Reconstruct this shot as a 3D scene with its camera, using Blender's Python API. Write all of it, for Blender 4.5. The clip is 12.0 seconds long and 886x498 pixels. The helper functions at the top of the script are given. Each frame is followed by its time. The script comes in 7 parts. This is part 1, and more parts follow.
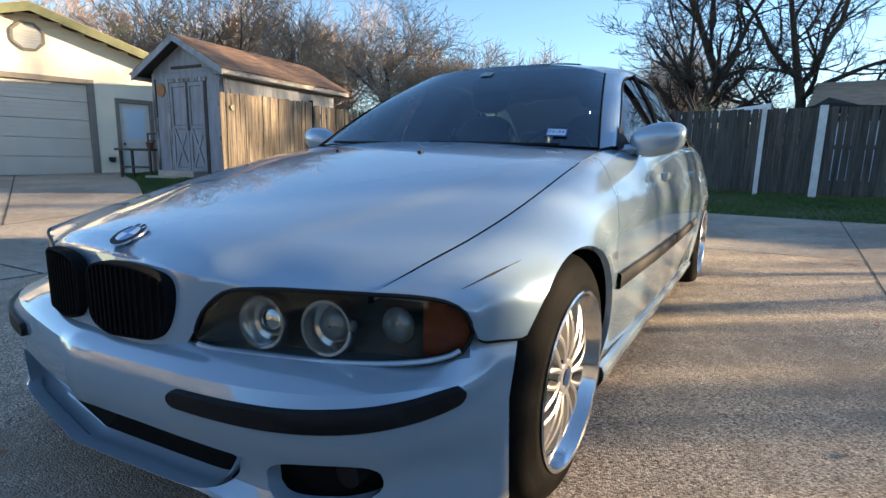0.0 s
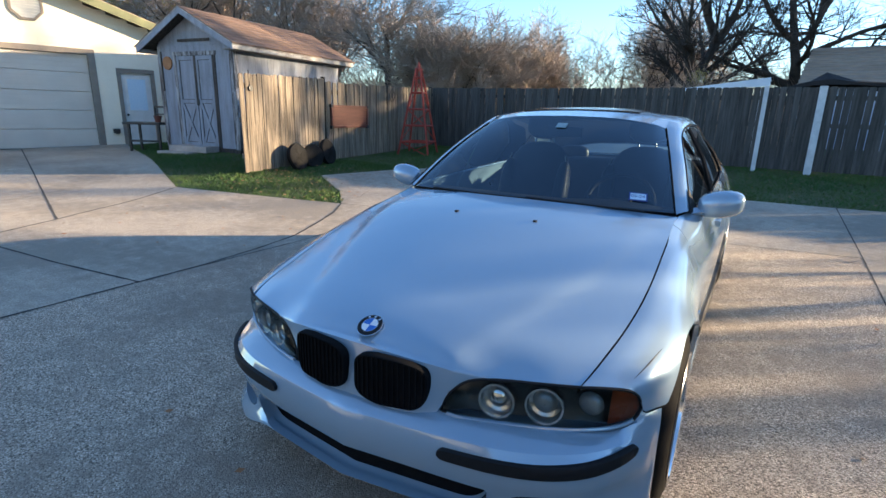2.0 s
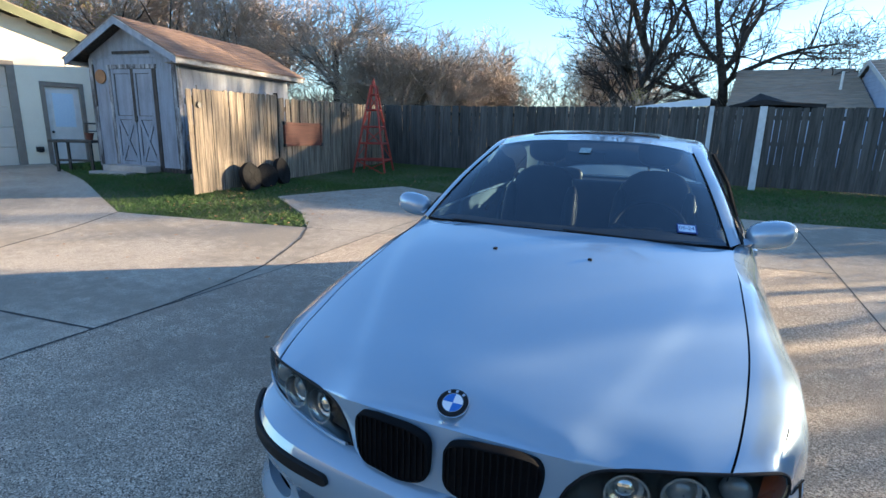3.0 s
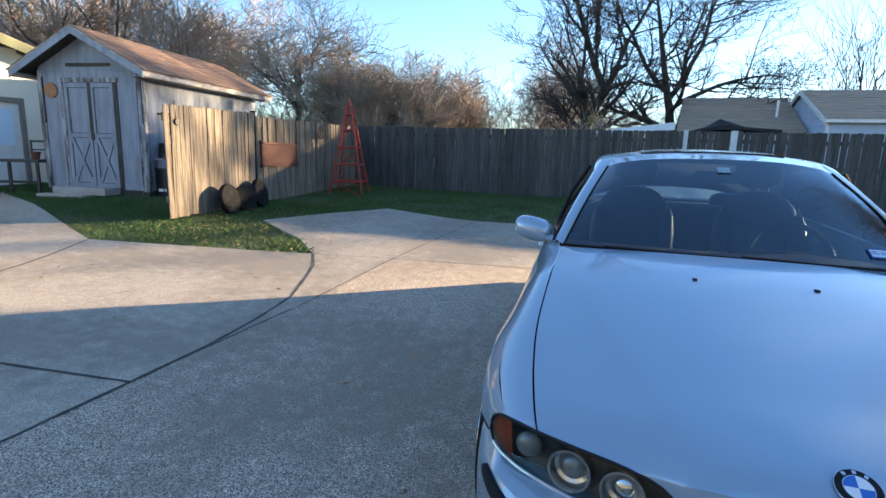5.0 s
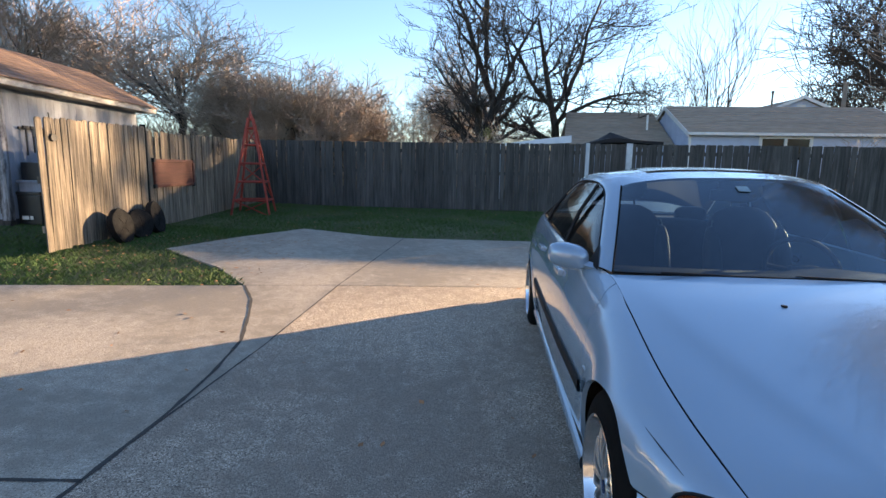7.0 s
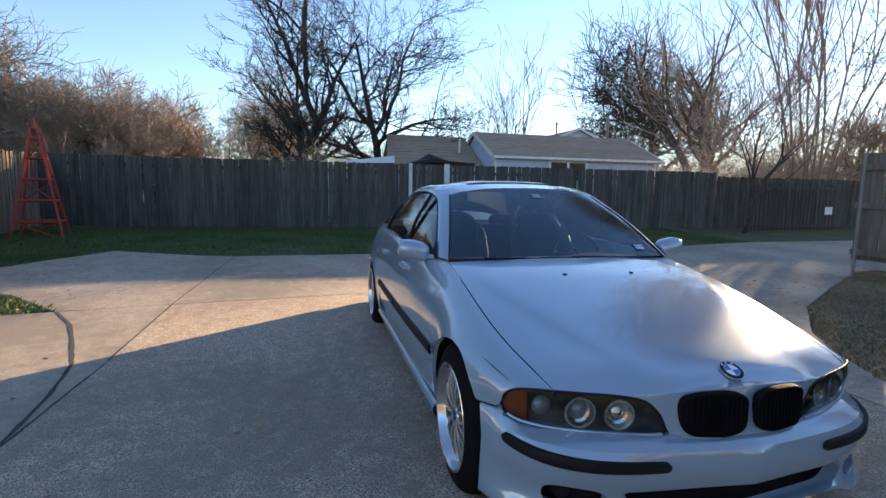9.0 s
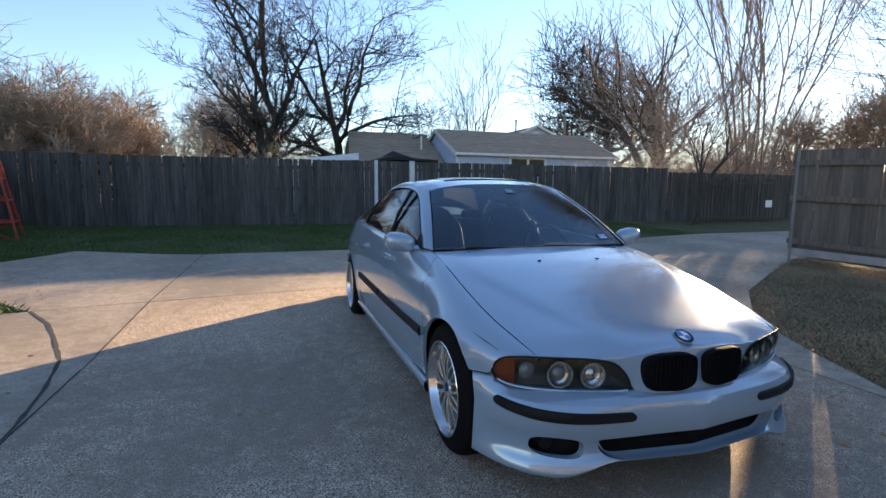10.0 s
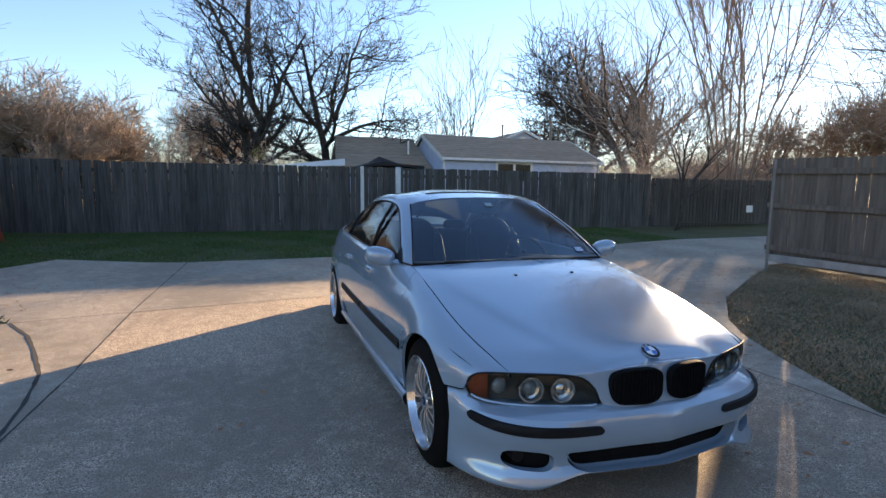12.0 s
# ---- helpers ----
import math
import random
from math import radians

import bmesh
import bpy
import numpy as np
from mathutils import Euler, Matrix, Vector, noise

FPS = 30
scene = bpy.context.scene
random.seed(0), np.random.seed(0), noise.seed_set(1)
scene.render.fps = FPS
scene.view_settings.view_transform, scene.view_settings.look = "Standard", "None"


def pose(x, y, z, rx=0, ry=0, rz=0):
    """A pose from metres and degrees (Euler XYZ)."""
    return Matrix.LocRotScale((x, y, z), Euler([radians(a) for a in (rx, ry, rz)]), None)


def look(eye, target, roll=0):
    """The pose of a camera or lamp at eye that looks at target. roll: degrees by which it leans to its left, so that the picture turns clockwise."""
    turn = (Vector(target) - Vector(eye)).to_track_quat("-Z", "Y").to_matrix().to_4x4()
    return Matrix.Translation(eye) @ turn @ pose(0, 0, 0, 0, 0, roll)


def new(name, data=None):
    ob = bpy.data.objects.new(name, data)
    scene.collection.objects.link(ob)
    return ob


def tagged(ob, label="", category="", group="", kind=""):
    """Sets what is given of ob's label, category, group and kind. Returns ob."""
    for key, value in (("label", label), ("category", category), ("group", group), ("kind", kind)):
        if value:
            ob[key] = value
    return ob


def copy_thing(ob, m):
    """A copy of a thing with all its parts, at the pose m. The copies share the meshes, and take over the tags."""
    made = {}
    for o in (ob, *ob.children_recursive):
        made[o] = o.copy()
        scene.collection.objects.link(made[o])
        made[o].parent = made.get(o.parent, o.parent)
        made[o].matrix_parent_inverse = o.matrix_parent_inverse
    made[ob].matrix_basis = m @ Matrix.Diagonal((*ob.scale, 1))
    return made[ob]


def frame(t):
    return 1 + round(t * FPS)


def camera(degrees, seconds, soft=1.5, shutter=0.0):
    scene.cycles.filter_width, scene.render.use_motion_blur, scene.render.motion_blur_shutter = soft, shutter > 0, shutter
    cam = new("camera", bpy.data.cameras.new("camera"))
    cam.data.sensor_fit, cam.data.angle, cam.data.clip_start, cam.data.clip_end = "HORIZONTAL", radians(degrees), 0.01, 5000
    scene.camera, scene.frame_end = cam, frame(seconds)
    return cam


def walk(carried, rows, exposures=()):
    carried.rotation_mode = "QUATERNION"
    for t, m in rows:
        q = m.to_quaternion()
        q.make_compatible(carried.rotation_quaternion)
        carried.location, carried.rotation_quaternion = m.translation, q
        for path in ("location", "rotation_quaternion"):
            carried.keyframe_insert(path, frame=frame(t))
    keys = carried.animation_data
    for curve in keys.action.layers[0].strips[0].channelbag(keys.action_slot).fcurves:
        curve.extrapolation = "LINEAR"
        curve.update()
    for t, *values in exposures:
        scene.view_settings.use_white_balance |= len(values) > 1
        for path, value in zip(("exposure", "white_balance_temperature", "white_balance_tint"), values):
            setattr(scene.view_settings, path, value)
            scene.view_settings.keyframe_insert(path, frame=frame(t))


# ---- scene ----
cam = camera(81.9, 12.0)
PATH = [
    (0, (1.222, -1.177, 0.871), (0.185, 0.498, 0.522), 1.3),
    (0.5, (1.205, -1.181, 0.876), (0.133, 0.463, 0.495), 1.3),
    (1, (1.171, -1.243, 0.937), (0.077, 0.382, 0.535), 1.3),
    (1.5, (1.06, -1.523, 1.217), (0.023, 0.112, 0.713), 1.5),
    (2, (0.939, -1.745, 1.331), (-0.033, -0.074, 0.818), 1.4),
    (2.5, (0.747, -1.685, 1.272), (-0.123, 0.043, 0.763), 1.4),
    (3, (0.447, -1.676, 1.365), (-0.339, 0.107, 0.914), 1.5),
    (3.5, (0.205, -1.739, 1.336), (-0.532, 0.075, 0.925), 1.5),
    (3.7, (0.094, -1.795, 1.382), (-0.6, 0.039, 0.987), 1.5),
    (5.3, (-0.696, -1.695, 1.306), (-1.276, 0.185, 0.945), 1.6),
    (5.5, (-0.807, -1.708, 1.313), (-1.368, 0.178, 0.952), 1.3),
    (6, (-0.894, -1.722, 1.295), (-1.282, 0.207, 0.94), 1.0),
    (6.5, (-1.083, -1.606, 1.328), (-1.303, 0.35, 0.973), 1.1),
    (6.7, (-1.158, -1.55, 1.357), (-1.365, 0.41, 1.02), 1.0),
    (8.3, (-1.428, -1.69, 1.335), (-1.168, 0.278, 1.093), 1.0),
    (8.5, (-1.43, -1.791, 1.339), (-1.078, 0.164, 1.103), 0.9),
    (9, (-1.443, -2.023, 1.3), (-0.947, -0.098, 1.078), 0.9),
    (9.5, (-1.591, -2.174, 1.317), (-0.974, -0.283, 1.099), 0.6),
    (10, (-1.651, -2.238, 1.294), (-1.009, -0.359, 1.061), 0.5),
    (10.5, (-1.597, -2.258, 1.305), (-0.949, -0.385, 1.044), 0.5),
    (11, (-1.611, -2.285, 1.366), (-0.949, -0.416, 1.103), 0.4),
    (11.5, (-1.606, -2.304, 1.376), (-0.932, -0.436, 1.141), 0.4),
    (12, (-1.615, -2.308, 1.369), (-0.929, -0.442, 1.149), 0.5),
]
walk(cam, [(t, look(eye, target, roll)) for t, eye, target, roll in PATH], exposures=[(0, 2.46, 6950, 13), (2, 2.66, 6450, 13), (3.5, 2.80, 6250, 11), (5.5, 2.80, 6850, 15), (8.5, 2.42, 7350, 21), (12, 2.44, 7400, 21)])

# ---- light ----
SUN_AZ, SUN_EL = radians(53.8), radians(9.9)
to_sun = Vector((math.sin(SUN_AZ) * math.cos(SUN_EL), math.cos(SUN_AZ) * math.cos(SUN_EL), math.sin(SUN_EL)))
world = bpy.data.worlds.new("sky")
scene.world = world
world.use_nodes = True
wn = world.node_tree.nodes
sky = wn.new("ShaderNodeTexSky")
sky.sky_type = "NISHITA"
sky.sun_disc = False
sky.sun_elevation, sky.sun_rotation = SUN_EL, SUN_AZ
sky.air_density, sky.dust_density, sky.ozone_density = 0.95, 0.03, 3.2
world.node_tree.links.new(sky.outputs[0], wn["Background"].inputs[0])
wn["Background"].inputs[1].default_value = 0.077
sun_data = bpy.data.lights.new("sun", "SUN")
sun_data.energy, sun_data.angle, sun_data.color = 5.0, radians(0.6), (1.0, 0.78, 0.50)
sun = new("sun", sun_data)
sun.matrix_world = look(to_sun * 60, (0, 0, 0))
scene.view_settings.exposure = 1.85

# ---- helpers of the build ----


def mat(name, c1, c2=None, scale=6.0, rough=0.7, metal=0.0, bump=0.0, bscale=None, stretch=None, fine=60.0, rvar=0.1, obj=0.0, space="Object", island=0.0, coat=0.0, spread=0.18, detail=6.0):
    """A two-tone surface: broad patches and fine grain, with bump from the grain."""
    m = bpy.data.materials.new(name)
    m.use_nodes = True
    nt = m.node_tree
    b = nt.nodes["Principled BSDF"]
    b.inputs["Metallic"].default_value = metal
    b.inputs["Coat Weight"].default_value = coat
    b.inputs["Coat Roughness"].default_value = 0.05
    c2 = c2 or tuple(v * 0.8 for v in c1)
    co = nt.nodes.new("ShaderNodeTexCoord")
    src = co.outputs[space]
    if obj or island:
        rnd = nt.nodes.new("ShaderNodeObjectInfo") if obj else nt.nodes.new("ShaderNodeNewGeometry")
        rout = rnd.outputs["Random"] if obj else rnd.outputs["Random Per Island"]
        off = nt.nodes.new("ShaderNodeVectorMath")
        off.operation = "MULTIPLY_ADD"
        off.inputs[1].default_value = (37, 53, 71)
        nt.links.new(rout, off.inputs[0])
        nt.links.new(src, off.inputs[2])
        src = off.outputs[0]
    if stretch:
        mp = nt.nodes.new("ShaderNodeMapping")
        mp.inputs["Scale"].default_value = stretch
        nt.links.new(src, mp.inputs[0])
        src = mp.outputs[0]
    n1 = nt.nodes.new("ShaderNodeTexNoise")
    n1.inputs["Scale"].default_value, n1.inputs["Detail"].default_value = scale, detail
    n2 = nt.nodes.new("ShaderNodeTexNoise")
    n2.inputs["Scale"].default_value, n2.inputs["Detail"].default_value = fine, 4
    nt.links.new(src, n1.inputs["Vector"])
    nt.links.new(src, n2.inputs["Vector"])
    add = nt.nodes.new("ShaderNodeMath")
    add.operation = "MULTIPLY_ADD"
    add.inputs[1].default_value = 0.45
    nt.links.new(n2.outputs[0], add.inputs[0])
    nt.links.new(n1.outputs[0], add.inputs[2])
    ramp = nt.nodes.new("ShaderNodeMapRange")
    ramp.inputs["From Min"].default_value, ramp.inputs["From Max"].default_value = 0.725 - spread, 0.725 + spread
    nt.links.new(add.outputs[0], ramp.inputs[0])
    mix = nt.nodes.new("ShaderNodeMix")
    mix.data_type = "RGBA"
    mix.inputs[6].default_value, mix.inputs[7].default_value = (*c1, 1), (*c2, 1)
    nt.links.new(ramp.outputs[0], mix.inputs[0])
    col = mix.outputs[2]
    if obj or island:
        hsv = nt.nodes.new("ShaderNodeHueSaturation")
        mr = nt.nodes.new("ShaderNodeMapRange")
        mr.inputs["To Min"].default_value, mr.inputs["To Max"].default_value = 1 - (obj or island), 1 + (obj or island)
        nt.links.new(rout, mr.inputs[0])
        nt.links.new(mr.outputs[0], hsv.inputs["Value"])
        nt.links.new(col, hsv.inputs["Color"])
        col = hsv.outputs[0]
    nt.links.new(col, b.inputs["Base Color"])
    rr = nt.nodes.new("ShaderNodeMapRange")
    rr.inputs["To Min"].default_value, rr.inputs["To Max"].default_value = max(0.02, rough - rvar), min(1, rough + rvar)
    nt.links.new(n1.outputs[0], rr.inputs[0])
    nt.links.new(rr.outputs[0], b.inputs["Roughness"])
    if bump:
        bp = nt.nodes.new("ShaderNodeBump")
        bp.inputs["Strength"].default_value = 0.9
        bp.inputs["Distance"].default_value = bump
        nt.links.new(n2.outputs[0] if bscale is None else n1.outputs[0], bp.inputs["Height"])
        nt.links.new(bp.outputs[0], b.inputs["Normal"])
    return m


def glass(name, tint, alpha_rough=0.0, ior=1.45, sheen=(0.8, 0.8, 0.8)):
    m = bpy.data.materials.new(name)
    m.use_nodes = True
    nt = m.node_tree
    nt.nodes.remove(nt.nodes["Principled BSDF"])
    out = nt.nodes["Material Output"]
    tr = nt.nodes.new("ShaderNodeBsdfTransparent")
    tr.inputs[0].default_value = (*tint, 1)
    gl = nt.nodes.new("ShaderNodeBsdfGlossy")
    gl.inputs["Color"].default_value = (*sheen, 1)
    gl.inputs["Roughness"].default_value = alpha_rough
    fr = nt.nodes.new("ShaderNodeFresnel")
    fr.inputs[0].default_value = ior
    mx = nt.nodes.new("ShaderNodeMixShader")
    nt.links.new(fr.outputs[0], mx.inputs[0])
    nt.links.new(tr.outputs[0], mx.inputs[1])
    nt.links.new(gl.outputs[0], mx.inputs[2])
    nt.links.new(mx.outputs[0], out.inputs[0])
    return m


def ob_from(name, bm, material, parent=None, label="", smooth=False, kind=""):
    me = bpy.data.meshes.new(name)
    bm.normal_update()
    bm.to_mesh(me)
    bm.free()
    for m in material if isinstance(material, (list, tuple)) else [material]:
        me.materials.append(m)
    if smooth:
        me.polygons.foreach_set("use_smooth", [True] * len(me.polygons))
    ob = new(name, me)
    if parent is not None:
        ob.parent = parent
    if label or kind:
        tagged(ob, label, kind=kind)
    return ob


def part(name, bm, material, parent, label="", smooth=False, kind=""):
    return ob_from(name, bm, material, parent, label, smooth, kind)


def thing(name, label, category, at=(0, 0, 0), rz=0.0, group="", kind=""):
    e = new(name)
    e.matrix_world = pose(at[0], at[1], at[2], 0, 0, rz)
    return tagged(e, label, category, group, kind)


def box(bm, x0, x1, y0, y1, z0, z1, bevel=0.0, m=None):
    r = bmesh.ops.create_cube(bm, size=1)
    vs = r["verts"]
    bmesh.ops.scale(bm, vec=(x1 - x0, y1 - y0, z1 - z0), verts=vs)
    bmesh.ops.translate(bm, vec=((x0 + x1) / 2, (y0 + y1) / 2, (z0 + z1) / 2), verts=vs)
    if bevel:
        es = list({e for v in vs for e in v.link_edges})
        r2 = bmesh.ops.bevel(bm, geom=es, offset=bevel, segments=2, affect="EDGES", profile=0.7)
        vs = list({v for f in r2["faces"] for v in f.verts} | {v for v in vs if v.is_valid})
    if m is not None:
        bmesh.ops.transform(bm, matrix=m, verts=vs)
    return vs


def boxes(specs, bevel=0.0):
    bm = bmesh.new()
    for s in specs:
        box(bm, *s, bevel=bevel)
    return bm


def cyl(bm, p, q, r0, r1=None, n=12, caps=True):
    """A round bar from p to q."""
    p, q = Vector(p), Vector(q)
    r1 = r0 if r1 is None else r1
    m = Matrix.Translation((p + q) / 2) @ (q - p).to_track_quat("Z", "Y").to_matrix().to_4x4()
    return bmesh.ops.create_cone(bm, cap_ends=caps, segments=n, radius1=r0, radius2=r1, depth=(q - p).length, matrix=m)["verts"]


def tube(bm, pts, r, n=8, closed=False):
    """A bar along a line of points."""
    pts = [Vector(p) for p in pts]
    rings = []
    k = len(pts)
    for i, p in enumerate(pts):
        a = pts[(i - 1) % k] if closed or i else p
        b = pts[(i + 1) % k] if closed or i < k - 1 else p
        d = (b - a).normalized()
        s = d.cross(Vector((0, 0, 1)))
        s = s.normalized() if s.length > 1e-4 else Vector((1, 0, 0))
        u = s.cross(d)
        rr = r[i] if isinstance(r, (list, tuple)) else r
        rings.append([bm.verts.new(p + (s * math.cos(2 * math.pi * j / n) + u * math.sin(2 * math.pi * j / n)) * rr) for j in range(n)])
    for i in range(k if closed else k - 1):
        a, b = rings[i], rings[(i + 1) % k]
        for j in range(n):
            bm.faces.new((a[j], a[(j + 1) % n], b[(j + 1) % n], b[j]))
    if not closed:
        bm.faces.new(rings[0][::-1])
        bm.faces.new(rings[-1])
    return [v for ring in rings for v in ring]


def prism(bm, outline, y0, y1, axis="y"):
    """A closed outline in x, z (or x, y with axis z; y, z with axis x) pushed from y0 to y1."""
    def put(a, b, c):
        return {"y": (a, c, b), "z": (a, b, c), "x": (c, a, b)}[axis]
    lo = [bm.verts.new(put(a, b, y0)) for a, b in outline]
    hi = [bm.verts.new(put(a, b, y1)) for a, b in outline]
    n = len(outline)
    for i in range(n):
        bm.faces.new((lo[i], lo[(i + 1) % n], hi[(i + 1) % n], hi[i]))
    bm.faces.new(lo[::-1])
    bm.faces.new(hi)
    bmesh.ops.recalc_face_normals(bm, faces=list({f for v in lo + hi for f in v.link_faces}))
    return lo + hi


def rise(x, y):
    """The height of the ground."""
    yy = min(y, 13.0)
    z = 0.030 * max(0.0, yy - 2.0) + 0.012 * min(10, max(0.0, -x - 5.0))
    return z + 0.12 * math.exp(-((x + 9.5) / 2.2) ** 2 - ((y - 6.2) / 2.0) ** 2)


# ---- materials ----


def pebbled(name, cols, stain, scale, bump, spread):
    """Concrete with stones showing: each stone its own tone, mortar between, broad stains over all."""
    m = bpy.data.materials.new(name)
    m.use_nodes = True
    nt = m.node_tree
    L = nt.links.new
    b = nt.nodes["Principled BSDF"]
    co = nt.nodes.new("ShaderNodeTexCoord")
    v = nt.nodes.new("ShaderNodeTexVoronoi")
    v.inputs["Scale"].default_value, v.inputs["Randomness"].default_value = scale, 1.0
    big = nt.nodes.new("ShaderNodeTexNoise")
    big.inputs["Scale"].default_value, big.inputs["Detail"].default_value = 0.55, 8
    mid = nt.nodes.new("ShaderNodeTexNoise")
    mid.inputs["Scale"].default_value, mid.inputs["Detail"].default_value = 9.0, 6
    for n in (v, big, mid):
        L(co.outputs["Object"], n.inputs["Vector"])
    sep = nt.nodes.new("ShaderNodeSeparateColor")
    L(v.outputs["Color"], sep.inputs[0])
    ramp = nt.nodes.new("ShaderNodeValToRGB")
    ramp.color_ramp.elements[0].color, ramp.color_ramp.elements[1].color = (*cols[0], 1), (*cols[-1], 1)
    for k, c in enumerate(cols[1:-1]):
        ramp.color_ramp.elements.new((k + 1) / (len(cols) - 1)).color = (*c, 1)
    L(sep.outputs[0], ramp.inputs[0])
    mort = nt.nodes.new("ShaderNodeMapRange")
    mort.inputs["From Min"].default_value, mort.inputs["From Max"].default_value = 0.5, 0.95
    L(v.outputs["Distance"], mort.inputs[0])
    m1 = nt.nodes.new("ShaderNodeMix")
    m1.data_type = "RGBA"
    m1.inputs[7].default_value = (*cols[len(cols) // 2], 1)
    L(mort.outputs[0], m1.inputs[0])
    L(ramp.outputs[0], m1.inputs[6])
    st = nt.nodes.new("ShaderNodeMapRange")
    st.inputs["From Min"].default_value, st.inputs["From Max"].default_value = 0.46, 0.62
    st.inputs["To Max"].default_value = spread
    sm = nt.nodes.new("ShaderNodeMath")
    sm.operation = "MULTIPLY_ADD"
    sm.inputs[1].default_value = 0.35
    L(mid.outputs[0], sm.inputs[0])
    s2 = nt.nodes.new("ShaderNodeMath")
    s2.operation = "MULTIPLY"
    s2.inputs[1].default_value = 0.72
    L(big.outputs[0], s2.inputs[0])
    L(s2.outputs[0], sm.inputs[2])
    L(sm.outputs[0], st.inputs[0])
    m2 = nt.nodes.new("ShaderNodeMix")
    m2.data_type = "RGBA"
    m2.inputs[7].default_value = (*stain, 1)
    L(st.outputs[0], m2.inputs[0])
    L(m1.outputs[2], m2.inputs[6])
    L(m2.outputs[2], b.inputs["Base Color"])
    b.inputs["Roughness"].default_value = 0.88
    bp = nt.nodes.new("ShaderNodeBump")
    bp.inputs["Strength"].default_value, bp.inputs["Distance"].default_value = 1.0, bump
    bp.invert = True
    L(v.outputs["Distance"], bp.inputs["Height"])
    L(bp.outputs[0], b.inputs["Normal"])
    return m


M_AGG = pebbled("exposed_aggregate_concrete", [(0.03, 0.024, 0.019), (0.19, 0.153, 0.118), (0.45, 0.367, 0.283), (0.56, 0.458, 0.355), (0.92, 0.82, 0.67)], (0.26, 0.21, 0.163), 185, 0.005, 0.75)
M_CONC = pebbled("worn_fine_concrete", [(0.16, 0.131, 0.10), (0.34, 0.291, 0.228), (0.40, 0.343, 0.27), (0.44, 0.378, 0.30), (0.62, 0.545, 0.44)], (0.22, 0.187, 0.145), 170, 0.0016, 0.75)
M_JOINT = mat("joint_dirt", (0.05, 0.045, 0.04), scale=20, rough=0.95)
M_SOIL = mat("turf_soil", (0.085, 0.092, 0.034), (0.06, 0.065, 0.026), scale=1.3, fine=40, rough=0.95, bump=0.02)
M_GRASS = mat("green_grass", (0.024, 0.088, 0.010), (0.07, 0.115, 0.020), scale=0.8, fine=15, rough=0.7, spread=0.22)
M_DRY = mat("dry_grass", (0.44, 0.31, 0.195), (0.22, 0.165, 0.095), scale=0.7, fine=15, rough=0.8, spread=0.22)
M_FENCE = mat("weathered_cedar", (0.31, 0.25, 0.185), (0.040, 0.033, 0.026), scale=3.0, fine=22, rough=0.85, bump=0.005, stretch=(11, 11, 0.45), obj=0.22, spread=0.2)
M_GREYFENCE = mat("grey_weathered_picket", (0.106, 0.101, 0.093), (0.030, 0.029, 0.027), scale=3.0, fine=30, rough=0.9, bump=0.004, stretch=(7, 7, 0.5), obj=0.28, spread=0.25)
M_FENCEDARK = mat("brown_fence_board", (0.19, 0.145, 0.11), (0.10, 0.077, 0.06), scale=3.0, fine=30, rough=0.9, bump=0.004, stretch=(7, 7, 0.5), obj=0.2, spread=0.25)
M_GALV = mat("pale_painted_post", (0.62, 0.65, 0.66), (0.45, 0.48, 0.5), scale=5, rough=0.6)
M_BARK = mat("grey_bark", (0.085, 0.068, 0.055), (0.045, 0.036, 0.03), scale=4, fine=30, rough=0.95, bump=0.01)
M_TWIG = mat("brown_twigs", (0.36, 0.275, 0.21), (0.20, 0.15, 0.115), scale=2, fine=20, rough=0.95)
M_REDTWIG = mat("reddish_twigs", (0.47, 0.365, 0.285), (0.28, 0.21, 0.16), scale=0.6, fine=10, rough=0.95)
M_DARKTWIG = mat("dark_twigs", (0.07, 0.056, 0.045), (0.04, 0.032, 0.026), scale=2, fine=20, rough=0.95)
M_LEAF = mat("evergreen_leaves", (0.06, 0.085, 0.02), (0.12, 0.12, 0.03), scale=2, fine=10, rough=0.6)
M_YELLOWLEAF = mat("olive_yellow_leaves", (0.32, 0.26, 0.06), (0.20, 0.17, 0.04), scale=2, fine=10, rough=0.6)
M_CREAM = mat("cream_painted_siding", (0.88, 0.80, 0.64), (0.82, 0.74, 0.59), scale=1.5, fine=30, rough=0.7, bump=0.001)
M_GDOOR = mat("cream_garage_door", (0.66, 0.60, 0.52), (0.60, 0.54, 0.47), scale=1.5, rough=0.55)
M_GREYTRIM = mat("taupe_trim", (0.25, 0.215, 0.18), (0.20, 0.17, 0.14), scale=5, rough=0.6)
M_WHITE = mat("white_paint", (0.78, 0.78, 0.76), (0.68, 0.68, 0.65), scale=5, rough=0.5)
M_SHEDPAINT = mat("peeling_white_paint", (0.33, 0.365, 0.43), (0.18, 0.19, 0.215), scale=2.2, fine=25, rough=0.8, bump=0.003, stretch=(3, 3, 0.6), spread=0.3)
# bare dark timber; its tone also paints shadow lines on doors and roof underside
M_PEEL_SHADE = mat("bare_timber_and_shade", (0.085, 0.07, 0.06), (0.03, 0.026, 0.024), scale=5, fine=30, rough=0.95, bump=0.003, stretch=(4, 4, 0.7))
M_SHEDWORN = mat("worn_shed_board", (0.42, 0.42, 0.43), (0.06, 0.05, 0.047), scale=3.0, fine=25, rough=0.85, bump=0.003, stretch=(5, 5, 0.8), spread=0.16)
M_SHEDWHITE = mat("chalky_white_trim", (0.50, 0.49, 0.48), (0.20, 0.185, 0.175), scale=4, fine=30, rough=0.7, stretch=(1, 1, 3), spread=0.2)
